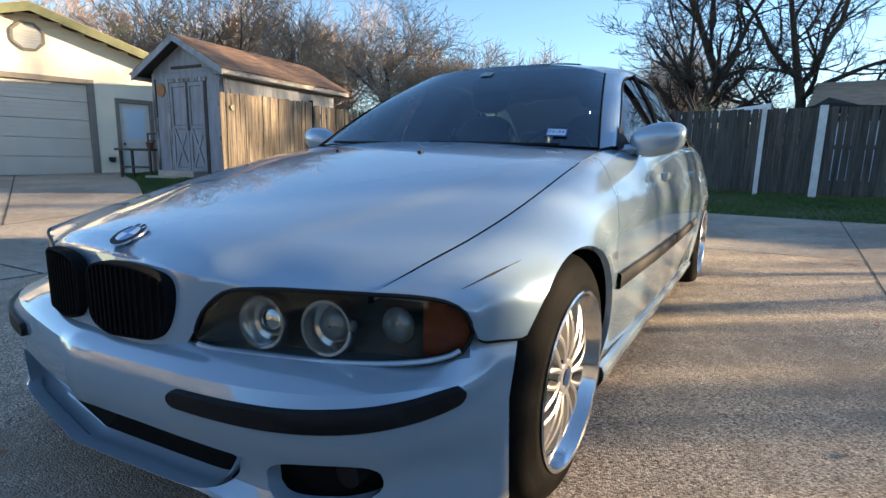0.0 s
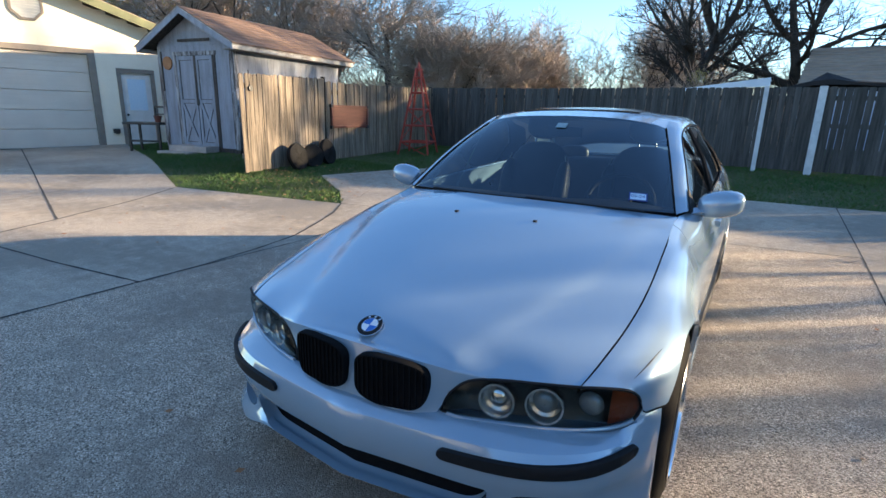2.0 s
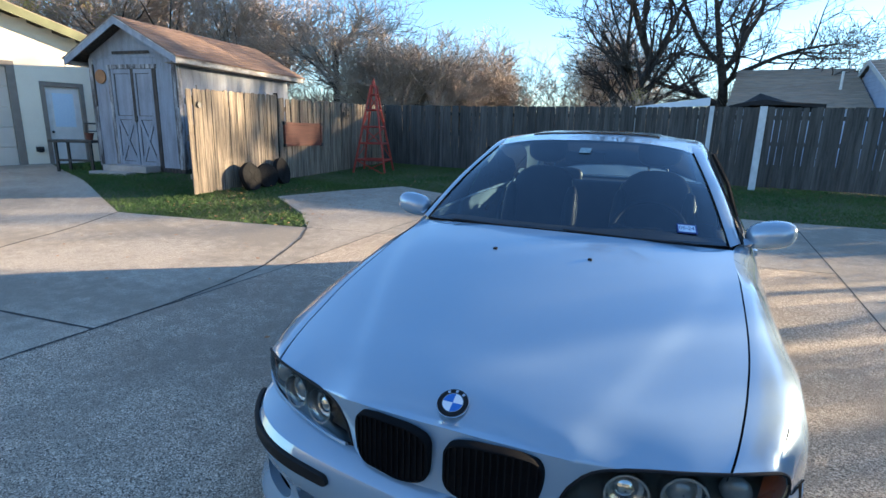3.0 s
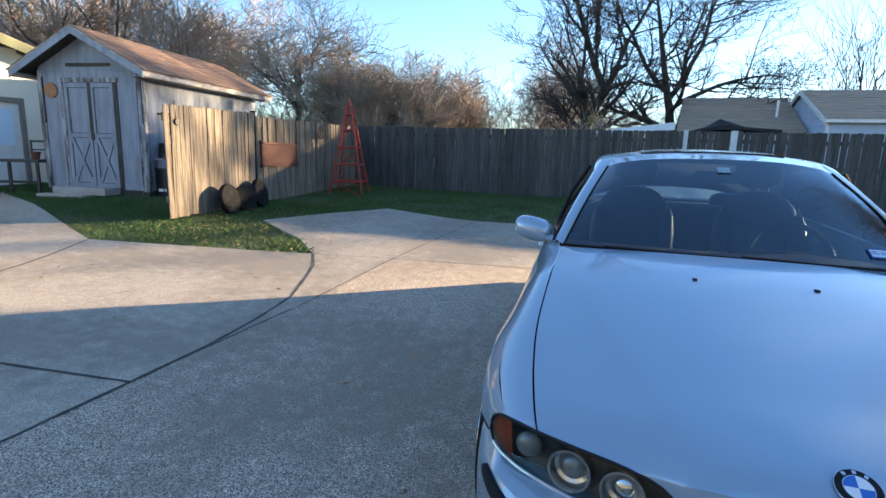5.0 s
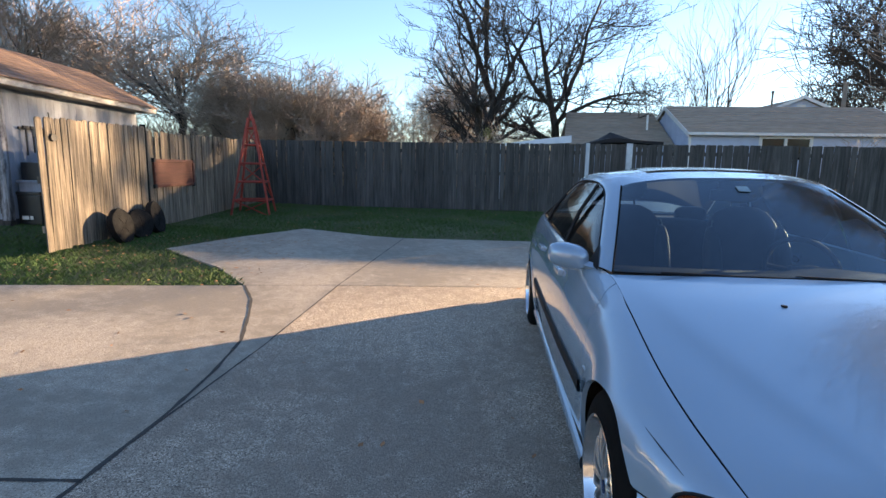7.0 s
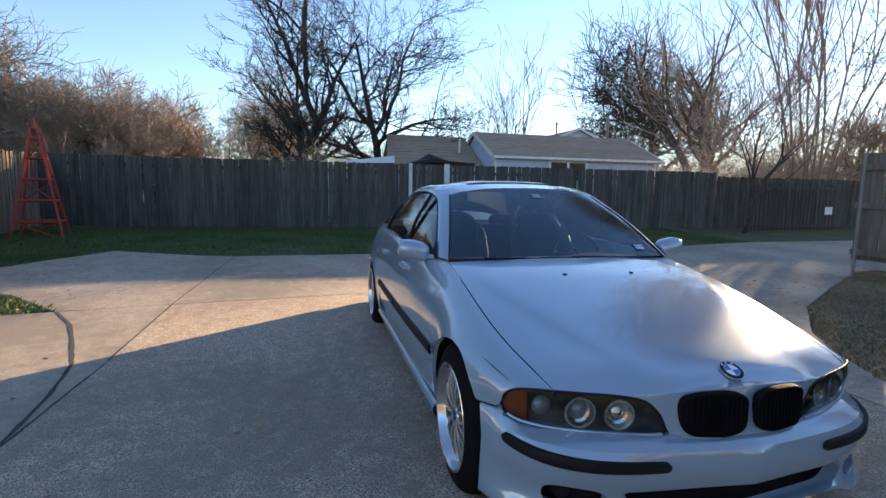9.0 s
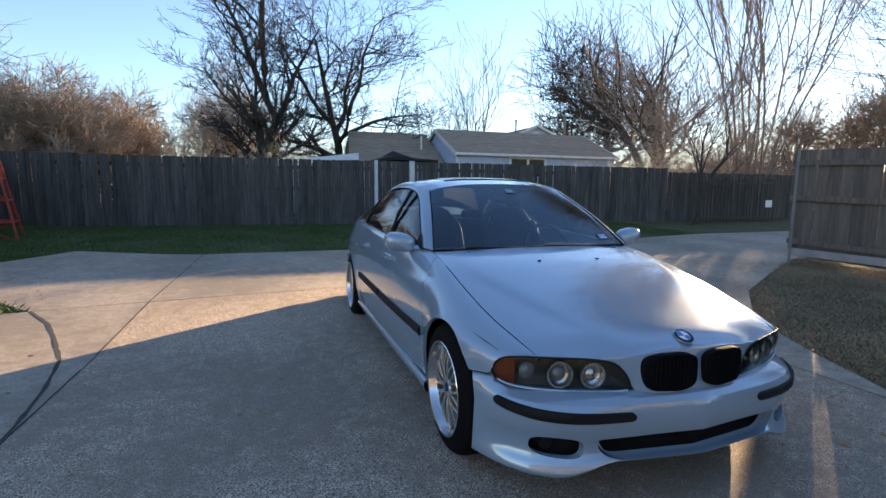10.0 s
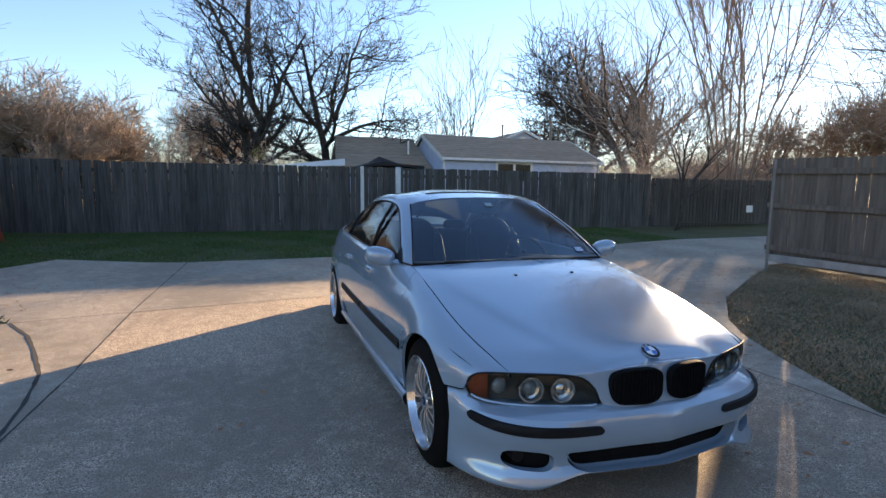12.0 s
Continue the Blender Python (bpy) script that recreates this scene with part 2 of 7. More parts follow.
M_SHINGLE = mat("brown_shingle", (0.235, 0.15, 0.105), (0.15, 0.092, 0.064), scale=3, fine=80, rough=0.95, bump=0.004, obj=0.15)
M_HSHINGLE = mat("tan_shingle", (0.38, 0.30, 0.225), (0.26, 0.205, 0.155), scale=2, fine=14, rough=0.95, bump=0.004, obj=0.06, stretch=(1, 4, 6))
M_GREENTRIM = mat("olive_green_fascia", (0.15, 0.165, 0.08), (0.11, 0.12, 0.06), scale=4, rough=0.6)
M_BLUESIDE = mat("blue_grey_siding", (0.50, 0.58, 0.72), (0.44, 0.51, 0.65), scale=2, rough=0.6)
M_RED = mat("rusty_red_steel", (0.42, 0.055, 0.03), (0.28, 0.04, 0.025), scale=8, fine=60, rough=0.65, bump=0.001)
M_SIGN = mat("red_stained_board", (0.155, 0.044, 0.025), (0.10, 0.028, 0.017), scale=5, fine=40, rough=0.6, stretch=(0.5, 1, 6))
M_BLACK = mat("black_paint", (0.012, 0.012, 0.013), (0.02, 0.02, 0.02), scale=6, rough=0.45)
M_STONE = mat("grey_stone", (0.024, 0.024, 0.024), (0.010, 0.010, 0.010), scale=5, fine=40, rough=0.95, bump=0.01)
M_STEP = mat("pale_step_concrete", (0.46, 0.41, 0.37), (0.34, 0.3, 0.27), scale=4, rough=0.9, bump=0.002)
M_METALROOF = mat("white_metal_roof", (0.7, 0.75, 0.82), (0.6, 0.66, 0.74), scale=3, rough=0.4)
M_CANOPY = mat("black_canopy_cloth", (0.018, 0.018, 0.02), scale=6, rough=0.9)
M_CHROME = mat("bright_metal", (0.75, 0.75, 0.76), (0.68, 0.68, 0.69), scale=9, rough=0.18, metal=1.0, rvar=0.05)
M_TAN = mat("tan_disc", (0.40, 0.19, 0.085), (0.28, 0.13, 0.06), scale=8, rough=0.8)


# ---- ground ----
def sheet(name, xs, ys, material, lift=0.0):
    bm = bmesh.new()
    g = [[bm.verts.new((x, y, rise(x, y) + lift)) for x in xs] for y in ys]
    for j in range(len(ys) - 1):
        for i in range(len(xs) - 1):
            bm.faces.new((g[j][i], g[j][i + 1], g[j + 1][i + 1], g[j + 1][i]))
    return ob_from(name, bm, material, smooth=True)


def steps(lo, hi, n):
    return [lo + (hi - lo) * i / n for i in range(n + 1)]


gx = [-900, -300, -120, -60, -34] + steps(-26, 26, 104) + [34, 60, 120, 300, 900]
gy = [-900, -300, -120, -60, -30] + steps(-12, 26, 76) + [34, 60, 120, 300, 900]
tagged(sheet("ground", gx, gy, M_SOIL), "patchy turf and bare soil of a back yard", "ground", kind="structure")

pavement = new("pavement")
tagged(pavement, "concrete driveway of several poured slabs with dark joints", "driveway", kind="structure")


OUTLINES = []


def slab(outline, material, label="", gap=0.007, top=0.025):
    """One poured slab: outline pulled in by half a joint, with a rounded arris, following the ground."""
    OUTLINES.append(outline)
    bm = bmesh.new()
    f = bm.faces.new([bm.verts.new((x, y, 0)) for x, y in outline])
    if f.normal.z < 0:
        f.normal_flip()
    bmesh.ops.inset_region(bm, faces=[f], thickness=gap, use_even_offset=True)
    rim = [q for q in bm.faces if q is not f]
    bmesh.ops.delete(bm, geom=rim, context="FACES")
    xs, ys = [v.co.x for v in bm.verts], [v.co.y for v in bm.verts]
    for lo, hi, axis in ((min(xs), max(xs), 0), (min(ys), max(ys), 1)):
        n = int((hi - lo) / 0.6)
        for i in range(1, n + 1):
            co, no = [0, 0, 0], [0, 0, 0]
            co[axis], no[axis] = lo + (hi - lo) * i / (n + 1), 1
            bmesh.ops.bisect_plane(bm, geom=list(bm.verts) + list(bm.edges) + list(bm.faces), plane_co=co, plane_no=no)
    ext = bmesh.ops.extrude_face_region(bm, geom=list(bm.faces))
    low = [v for v in ext["geom"] if isinstance(v, bmesh.types.BMVert)]
    for v in bm.verts:
        v.co.z = rise(v.co.x, v.co.y) + top
    for v in low:
        v.co.z -= 0.16
    bmesh.ops.recalc_face_normals(bm, faces=list(bm.faces))
    return part("slab", bm, material, pavement, label)


curve = [(-2.94, 0.29), (-2.95, 0.85), (-3.01, 1.45), (-3.13, 2.08), (-3.35, 2.66), (-3.57, 3.17), (-3.88, 3.66)]
slab([(-2.93, -11), (1.95, -11), (1.96, 2.5), (2.03, 4.32), (-0.88, 4.0), (-2.88, 3.80), (-2.94, 0.6)], M_AGG, "exposed aggregate slab")
slab([(-2.88, 3.80), (-0.88, 4.0), (2.03, 4.32), (2.12, 7.15), (-1.28, 7.07), (-2.7, 7.05)], M_CONC)
slab([(-3.88, 3.66), (-2.88, 3.80), (-2.7, 7.05), (-3.3, 7.2), (-4.75, 7.85), (-5.4, 6.75), (-5.95, 5.45), (-4.6, 4.45)], M_CONC)
slab([(-2.94, 0.62), (-2.88, 3.80), (-3.88, 3.66)] + curve[:0:-1][1:], M_CONC)
slab([(-2.94, 0.29)] + curve[1:] + [(-5.44, 3.42), (-6.9, 3.15), (-6.45, 2.3), (-6.2, 1.7), (-5.8, 0.86), (-5.5, 0.12), (-3.99, 0.19)], M_CONC)
slab([(-2.93, -11), (-2.94, 0.29), (-3.99, 0.19), (-5.5, 0.12), (-5.0, -1.6), (-4.9, -11)], M_CONC)
slab([(-6.9, 3.15), (-10.0, 4.62), (-14.46, 6.5), (-15.02, 4.2), (-10.25, 2.54), (-5.88, 1.01), (-6.2, 1.7), (-6.45, 2.3)], M_CONC)
slab([(-5.88, 1.01), (-10.25, 2.54), (-15.02, 4.2), (-16.8, -3.0), (-5.0, -11), (-5.0, -1.6), (-5.5, 0.12)], M_CONC)
slab([(1.95, -11), (2.6, -11), (1.9, -1.0), (2.0, -0.4), (2.39, 0.46), (2.76, 1.17), (3.17, 1.71), (4.11, 2.56), (5.41, 3.34), (7.3, 4.4), (12, 5.5), (20, 6.5), (30, 7.5), (30, 9.5), (20, 9.0), (12, 8.15), (8.8, 8.05), (5.77, 7.45), (2.12, 7.15), (2.03, 4.32), (1.96, 2.5)], M_CONC)


def joint_line(pts, w, lift, seed):
    """Dark filler along a joint, of uneven width."""
    r = random.Random(seed)
    line = []
    for (x0, y0), (x1, y1) in zip(pts, pts[1:]):
        n = max(1, int(math.hypot(x1 - x0, y1 - y0) / 0.09))
        line += [(x0 + (x1 - x0) * k / n, y0 + (y1 - y0) * k / n) for k in range(n)]
    line.append(pts[-1])
    bm = bmesh.new()
    prev = None
    for i, (x, y) in enumerate(line):
        a, c = line[max(0, i - 1)], line[min(len(line) - 1, i + 1)]
        d = Vector((c[0] - a[0], c[1] - a[1])).normalized()
        ww = w * r.uniform(0.7, 1.3)
        o = r.uniform(-0.18, 0.18) * w
        z = rise(x, y) + lift
        pair = [bm.verts.new((x - d.y * (o + ww), y + d.x * (o + ww), z)), bm.verts.new((x - d.y * (o - ww), y + d.x * (o - ww), z))]
        if prev:
            bm.faces.new((prev[0], prev[1], pair[1], pair[0]))
        prev = pair
    bm.normal_update()
    for f in bm.faces:
        if f.normal.z < 0:
            f.normal_flip()
    part("joint_filler", bm, M_JOINT, pavement)


wide_j, fine_j = 0.0125, 0.0065
joint_line([(-2.93, -11), (-2.935, -4), (-2.94, 0.29)] + curve[1:], wide_j, 0.0275, 1)
joint_line([(-2.94, 0.29), (-3.99, 0.19), (-5.5, 0.12)], 0.011, 0.0275, 2)
joint_line([(-6.9, 3.15), (-6.45, 2.3), (-6.2, 1.7), (-5.8, 0.86), (-5.5, 0.12), (-5.0, -1.6)], wide_j, 0.0275, 3)
joint_line([(-2.94, 0.62), (-2.88, 3.80), (-2.7, 7.05)], fine_j, 0.0265, 4)
joint_line([(-3.88, 3.66), (-2.88, 3.80), (-0.88, 4.0), (2.03, 4.32)], 0.006, 0.0265, 5)
joint_line([(1.95, -11), (1.96, 2.5), (2.03, 4.32), (2.12, 7.15)], fine_j, 0.0265, 6)
joint_line([(-5.88, 1.01), (-10.25, 2.54), (-15.02, 4.2)], wide_j, 0.0275, 7)


# ---- fences ----
def picket_mesh(w, h, seed, ear=0.22):
    """A dog-eared board, slightly cupped."""
    r = random.Random(seed)
    bm = bmesh.new()
    t = 0.009
    e = max(0.003, w * ear)
    prism(bm, [(-w / 2, 0), (w / 2, 0), (w / 2, h - e), (w / 2 - e, h), (-w / 2 + e, h), (-w / 2, h - e)], -t, t)
    me = bpy.data.meshes.new("picket")
    bm.to_mesh(me)
    bm.free()
    return me


def fence(name, label, p, q, height, material, backing_side=1, width=0.14, lift=0.03, wobble=0.010, skip=(), low=(), ear=0.22):
    """A run of boards on rails and posts from p to q on the ground."""
    r = random.Random(hash(name) % 1 + len(label))
    p, q = Vector((*p, 0)), Vector((*q, 0))
    d = (q - p)
    n = int(d.length / (width + 0.0015))
    d.normalize()
    ang = math.degrees(math.atan2(d.y, d.x))
    e = tagged(new(name), label, "fence", kind="structure")
    metas = [picket_mesh(width, height, k, ear) for k in range(3)]
    for me in metas:
        me.materials.append(material)
    side = Vector((-d.y, d.x, 0)) * backing_side
    for i in range(n):
        c = p + d * (i + 0.5) * (q - p).length / n
        if any(a <= i <= b for a, b in skip):
            continue
        o = new("picket", metas[i % 3])
        o.parent = e
        s = 1 + r.uniform(-wobble, wobble)
        if any(a <= i <= b for a, b in low):
            s *= 0.93
        m = pose(c.x, c.y, rise(c.x, c.y) + lift, r.uniform(-0.8, 0.8), r.uniform(-0.7, 0.7), ang + r.uniform(-1.5, 1.5))
        o.matrix_world = m @ Matrix.Diagonal((r.choice((0.91, 0.94, 0.97, 0.99, 1.0, 1.0, 1.0, 1.01)), 1, s, 1))
    for k, z in enumerate((0.25, 0.55 * height, height - 0.22)):
        bm = bmesh.new()
        vs = []
        seg = max(2, int((q - p).length / 1.2))
        a = side * 0.012
        b = side * 0.05
        for i in range(seg + 1):
            c = p + d * (q - p).length * i / seg
            zz = rise(c.x, c.y) + lift + z
            vs.append([bm.verts.new(c + a + Vector((0, 0, zz - 0.045))), bm.verts.new(c + b + Vector((0, 0, zz - 0.045))), bm.verts.new(c + b + Vector((0, 0, zz + 0.045))), bm.verts.new(c + a + Vector((0, 0, zz + 0.045)))])
        for i in range(seg):
            for j in range(4):
                bm.faces.new((vs[i][j], vs[i][(j + 1) % 4], vs[i + 1][(j + 1) % 4], vs[i + 1][j]))
        bmesh.ops.recalc_face_normals(bm, faces=list(bm.faces))
        part("rail", bm, material, e)
    return e


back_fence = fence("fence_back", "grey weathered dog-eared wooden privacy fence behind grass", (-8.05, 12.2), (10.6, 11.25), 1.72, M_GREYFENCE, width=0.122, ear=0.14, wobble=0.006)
for px, py, w in ((1.08, 11.36, 0.085), (2.05, 11.30, 0.13)):
    bm = bmesh.new()
    box(bm, px - w / 2, px + w / 2, py - 0.09, py - 0.015, rise(px, py) - 0.1, 2.04, 0.006)
    part("post", bm, M_GALV, back_fence, "pale painted post")
fence("fence_left", "sunlit tan cedar picket fence beside the shed", (-7.27, 6.97), (-7.72, 12.15), 1.70, M_FENCE, backing_side=1, width=0.104)
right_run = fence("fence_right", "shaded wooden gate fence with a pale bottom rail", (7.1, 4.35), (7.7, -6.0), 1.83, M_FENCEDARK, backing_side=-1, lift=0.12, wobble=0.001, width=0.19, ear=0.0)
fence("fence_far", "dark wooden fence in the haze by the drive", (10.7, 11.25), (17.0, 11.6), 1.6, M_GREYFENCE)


# ---- trees ----
def limb(rng, p, d, length, r, depth, cfg, tips):
    """Grow one limb: a bent tapered line with side limbs."""
    seg = 5 if depth == 0 else 6 if depth == 1 else 4 if depth < 3 else 3 if depth < 4 else 2
    pts, rad = [p.copy()], [r]
    dirs = []
    for i in range(seg):
        jit = Vector((rng.gauss(0, 1), rng.gauss(0, 1), rng.gauss(0, 1))) * cfg["bend"]
        d = (d + jit + Vector((0, 0, cfg["up"] if depth else 0.05))).normalized()
        p = p + d * length / seg
        pts.append(p.copy())
        rad.append(max(cfg["rmin"], r * (1 - (0.5 if depth == 0 else 0.72) * (i + 1) / seg)))
        dirs.append(d.copy())
    tips.append((pts, rad, 6 if depth == 0 else 5 if depth == 1 else 3, depth))
    if depth >= cfg["levels"]:
        for _ in range(cfg["fuzz"]):
            i = rng.randrange(1, seg + 1)
            dd = dirs[i - 1]
            side = Vector((rng.gauss(0, 1), rng.gauss(0, 1), rng.gauss(0, 1) + cfg["up"])).normalized()
            dd = (dd * 0.9 + side * 0.8).normalized()
            tips.append(([pts[i].copy(), pts[i] + dd * length * rng.uniform(0.4, 0.8)], [cfg["rmin"] * 0.8, cfg["rmin"] * 0.4], 3, 9))
        return
    kids = cfg["kids"][min(depth, len(cfg["kids"]) - 1)]
    for k in range(kids):
        t = (cfg["first"] if depth == 0 else 0.25) + (1 - (cfg["first"] if depth == 0 else 0.25)) * (k + rng.random()) / kids
        i = min(seg - 1, int(t * seg))
        f = t * seg - i
        base = pts[i].lerp(pts[i + 1], min(1, f))
        side = dirs[i].orthogonal().normalized()
        side.rotate(Matrix.Rotation(rng.uniform(0, 2 * math.pi), 3, dirs[i]))
        a = radians(rng.uniform(*cfg["angle"]))
        nd = (dirs[i] * math.cos(a) + side * math.sin(a)).normalized()
        if depth > 0 and nd.z < -0.25:
            nd.z *= -0.3
        rr = rad[i] * rng.uniform(0.45, 0.7)
        limb(rng, base, nd, length * rng.uniform(*cfg["shrink"]), max(cfg["rmin"], rr), depth + 1, cfg, tips)


def bars(lines):
    """One mesh of many tapered bars along lines of points, as lists of corners and faces."""
    verts, faces = [], []
    for pts, rad, n, depth in lines:
        k0 = len(verts)
        for i, p in enumerate(pts):
            d = (pts[min(i + 1, len(pts) - 1)] - pts[max(i - 1, 0)]).normalized()
            u = d.orthogonal().normalized()
            v = d.cross(u)
            for j in range(n):
                a = 2 * math.pi * j / n
                verts.append(tuple(p + (u * math.cos(a) + v * math.sin(a)) * rad[i]))
        for i in range(len(pts) - 1):
            for j in range(n):
                a, b = k0 + i * n + j, k0 + i * n + (j + 1) % n
                faces.append((a, b, b + n, a + n))
    return verts, faces


def tree(name, label, x, y, height, seed, twig=None, bark=None, **over):
    """A bare winter tree: trunk and limbs in one mesh, twigs in another."""
    cfg = dict(levels=4, kids=(7, 6, 5, 5), bend=0.16, up=0.10, first=0.3, angle=(25, 60), shrink=(0.5, 0.75), rmin=0.006, stems=1, r=None, lean=(0, 0), trunk=0.55, splay=1.6, fuzz=0, limbs=())
    cfg.update(over)
    rng = random.Random(seed)
    e = thing(name, label, "tree", (x, y, rise(x, y) - 0.1))
    tips = []
    for s in range(0 if cfg["limbs"] else cfg["stems"]):
        a = 2 * math.pi * s / cfg["stems"] + rng.random()
        off = Vector((math.cos(a), math.sin(a), 0)) * (0.2 * (cfg["stems"] > 1))
        d = Vector((cfg["lean"][0] + off.x * cfg["splay"], cfg["lean"][1] + off.y * cfg["splay"], 1)).normalized()
        limb(rng, off, d, height * cfg["trunk"] * rng.uniform(0.85, 1.1), cfg["r"] or height * 0.022, 0, cfg, tips)
    grown = []
    for (ox, oz), d, length, r in cfg["limbs"]:
        base = Vector((ox, 0, oz))
        spots = [a.lerp(b, k / 6) for line in grown for a, b in zip(line, line[1:]) for k in range(7)]
        if oz > 0.5:
            base = min(spots, key=lambda p: (p - base).length)
        k = len(tips)
        limb(rng, base, Vector(d).normalized(), length, r, 1, cfg, tips)
        grown.append(tips[k][0])
    bm = bmesh.new()
    for pts, rad, n, depth in tips:
        if depth <= 1:
            tube(bm, pts, rad, n + 2)
    part("trunk", bm, bark or M_BARK, e, smooth=True)
    me = bpy.data.meshes.new("crown")
    me.from_pydata(*(lambda vf: (vf[0], [], vf[1]))(bars([t for t in tips if t[3] > 1])))
    me.materials.append(twig or M_TWIG)
    crown = new("crown", me)
    crown.parent = e
    tagged(crown, kind="stuff")
    return e


tree("tree", "tall bare tree with dark twin trunks and a broken limb", -2.2, 26, 13.5, 3, M_DARKTWIG, bend=0.13, up=0.05, angle=(22, 62), rmin=0.010, levels=5, kids=(8, 8, 6, 4, 2), shrink=(0.38, 0.62), fuzz=1, limbs=(
    ((0.0, 0.0), (-0.03, 0.0, 1.0), 6.3, 0.38), ((-0.15, 5.3), (-0.34, 0.1, 1.0), 6.9, 0.20), ((0.0, 5.6), (0.10, -0.1, 1.0), 8.4, 0.22), ((0.35, 0.0), (0.15, 0.1, 1.0), 6.2, 0.30),
    ((1.0, 4.6), (0.38, 0.0, 1.0), 5.6, 0.15), ((-0.3, 2.0), (-1.0, 0.1, 0.72), 2.5, 0.19), ((0.3, 2.4), (1.0, -0.1, 0.42), 3.8, 0.14), ((0.0, 4.4), (-0.7, 0.5, 0.8), 3.9, 0.11), ((0.3, 4.0), (0.1, -1.0, 0.8), 4.4, 0.11)))
tree("tree", "broad bare oak with a leaning trunk", 2.9, 27, 11.5, 8, M_DARKTWIG, bend=0.15, up=0.02, angle=(28, 72), rmin=0.010, levels=5, kids=(8, 8, 6, 4, 2), shrink=(0.38, 0.62), fuzz=1, limbs=(
    ((0.0, 0.0), (-0.14, 0.0, 1.0), 3.4, 0.40), ((-0.45, 2.6), (-0.95, 0.1, 1.2), 4.6, 0.24), ((-0.4, 3.1), (0.0, 0.0, 1.0), 7.0, 0.24), ((-0.2, 3.0), (1.0, 0.0, 0.38), 6.2, 0.17),
    ((-0.3, 4.6), (0.62, 0.1, 0.9), 6.0, 0.16), ((-0.4, 5.0), (-0.55, -0.1, 1.0), 5.4, 0.15), ((-0.3, 4.0), (0.9, 0.4, 0.75), 5.2, 0.14), ((-0.3, 3.8), (0.1, -1.0, 0.6), 4.2, 0.12), ((-0.3, 5.8), (0.3, 0.2, 1.0), 5.0, 0.13)))
tree("tree", "slender pale bare tree behind a roof", 13.9, 36, 11, 5, stems=5, trunk=0.62, r=0.08, angle=(14, 34), up=0.14, rmin=0.012, levels=3, kids=(6, 4, 2), splay=0.9)
tree("tree", "dark spreading oak with gnarled limbs", 38.2, 52.8, 22.5, 12, M_DARKTWIG, trunk=0.5, r=0.64, angle=(40, 85), shrink=(0.54, 0.78), bend=0.24, rmin=0.030, kids=(13, 8, 6, 5), first=0.2)
# bark=M_TWIG on trees near the sun: paler trunk colour stands in for haze
tree("tree", "tall many-stemmed bare tree against the sun", 16.2, 12.9, 13.0, 21, stems=10, trunk=0.72, r=0.046, angle=(12, 34), up=0.16, rmin=0.0056, fuzz=0, kids=(8, 6, 5, 3), first=0.47, bend=0.10, splay=0.75, bark=M_TWIG)
tree("tree", "tall bare tree with open limbs in the haze", 30.6, 33.8, 15.5, 24, stems=2, trunk=0.68, r=0.36, angle=(25, 62), rmin=0.009, kids=(8, 6, 4, 2), levels=4)
tree("tree", "thick-limbed bare tree beyond the house", 31.5, 36.5, 16.0, 28, stems=2, trunk=0.7, r=0.42, angle=(25, 60), rmin=0.02, kids=(7, 5, 3), levels=3, splay=1.2)
tree("tree", "slim bare sapling by the drive fence", 11.0, 10.3, 4.2, 23, stems=2, trunk=0.75, r=0.05, angle=(18, 45), rmin=0.005, kids=(8, 6, 5, 3), splay=0.8)
tree("tree", "bare tree in the haze by the sun", 34, 19.5, 7.8, 14, stems=4, kids=(9, 7, 6, 4), rmin=0.014, bark=M_TWIG)
tree("tree", "bare tree in the haze by the sun", 29, 21.5, 6.8, 15, stems=3, kids=(9, 7, 5, 4), rmin=0.014)
tree("tree", "bare tree in the haze beside the lane", 35, 12, 10.0, 16, stems=3, kids=(8, 6, 5, 4), rmin=0.010, bark=M_TWIG)
tree("tree", "tall bare tree beyond the gate fence", 18.6, 4.4, 12.5, 17, stems=3, trunk=0.6, r=0.13, kids=(9, 7, 5, 4), rmin=0.007)
tree("shrub", "dense reddish-brown twiggy shrub tree", -8.3, 15.2, 4.7, 31, M_REDTWIG, stems=10, trunk=0.6, r=0.05, angle=(25, 70), rmin=0.0065, kids=(9, 8, 7, 4), shrink=(0.45, 0.7), splay=1.9)
tree("shrub", "low reddish-brown twiggy shrub tree", -6.3, 16.4, 3.5, 32, M_REDTWIG, stems=9, trunk=0.6, r=0.04, angle=(25, 70), rmin=0.0065, kids=(9, 8, 6, 4), shrink=(0.45, 0.7), splay=1.9)
tree("tree", "bare tree with long drooping limbs", -12.1, 15.1, 8.9, 41, trunk=0.55, r=0.17, angle=(30, 70), rmin=0.008, kids=(9, 7, 5, 4), fuzz=2, up=0.05)
tree("tree", "bare tree behind the shed roof", -17.5, 14.5, 8.5, 42, M_TWIG, stems=3, trunk=0.55, r=0.14, rmin=0.008, kids=(8, 7, 5, 4), fuzz=1)
tufted = tree("tree", "bare tree with yellowing tufts", -24, 14.0, 9.5, 43, M_TWIG, stems=2, trunk=0.55, r=0.18, rmin=0.009, kids=(9, 7, 5, 4), fuzz=1)
for tx_, ty_, th_, sd_ in ((-20.5, 20.5, 9.5, 45), (-27.5, 19.0, 10.5, 46), (-32.0, 14.0, 10.0, 48)):
    tree("tree", "bare twiggy tree behind the garage and shed", tx_, ty_, th_, sd_, M_TWIG, stems=3, trunk=0.5, r=0.14, angle=(30, 70), rmin=0.010, kids=(9, 7, 5, 4))
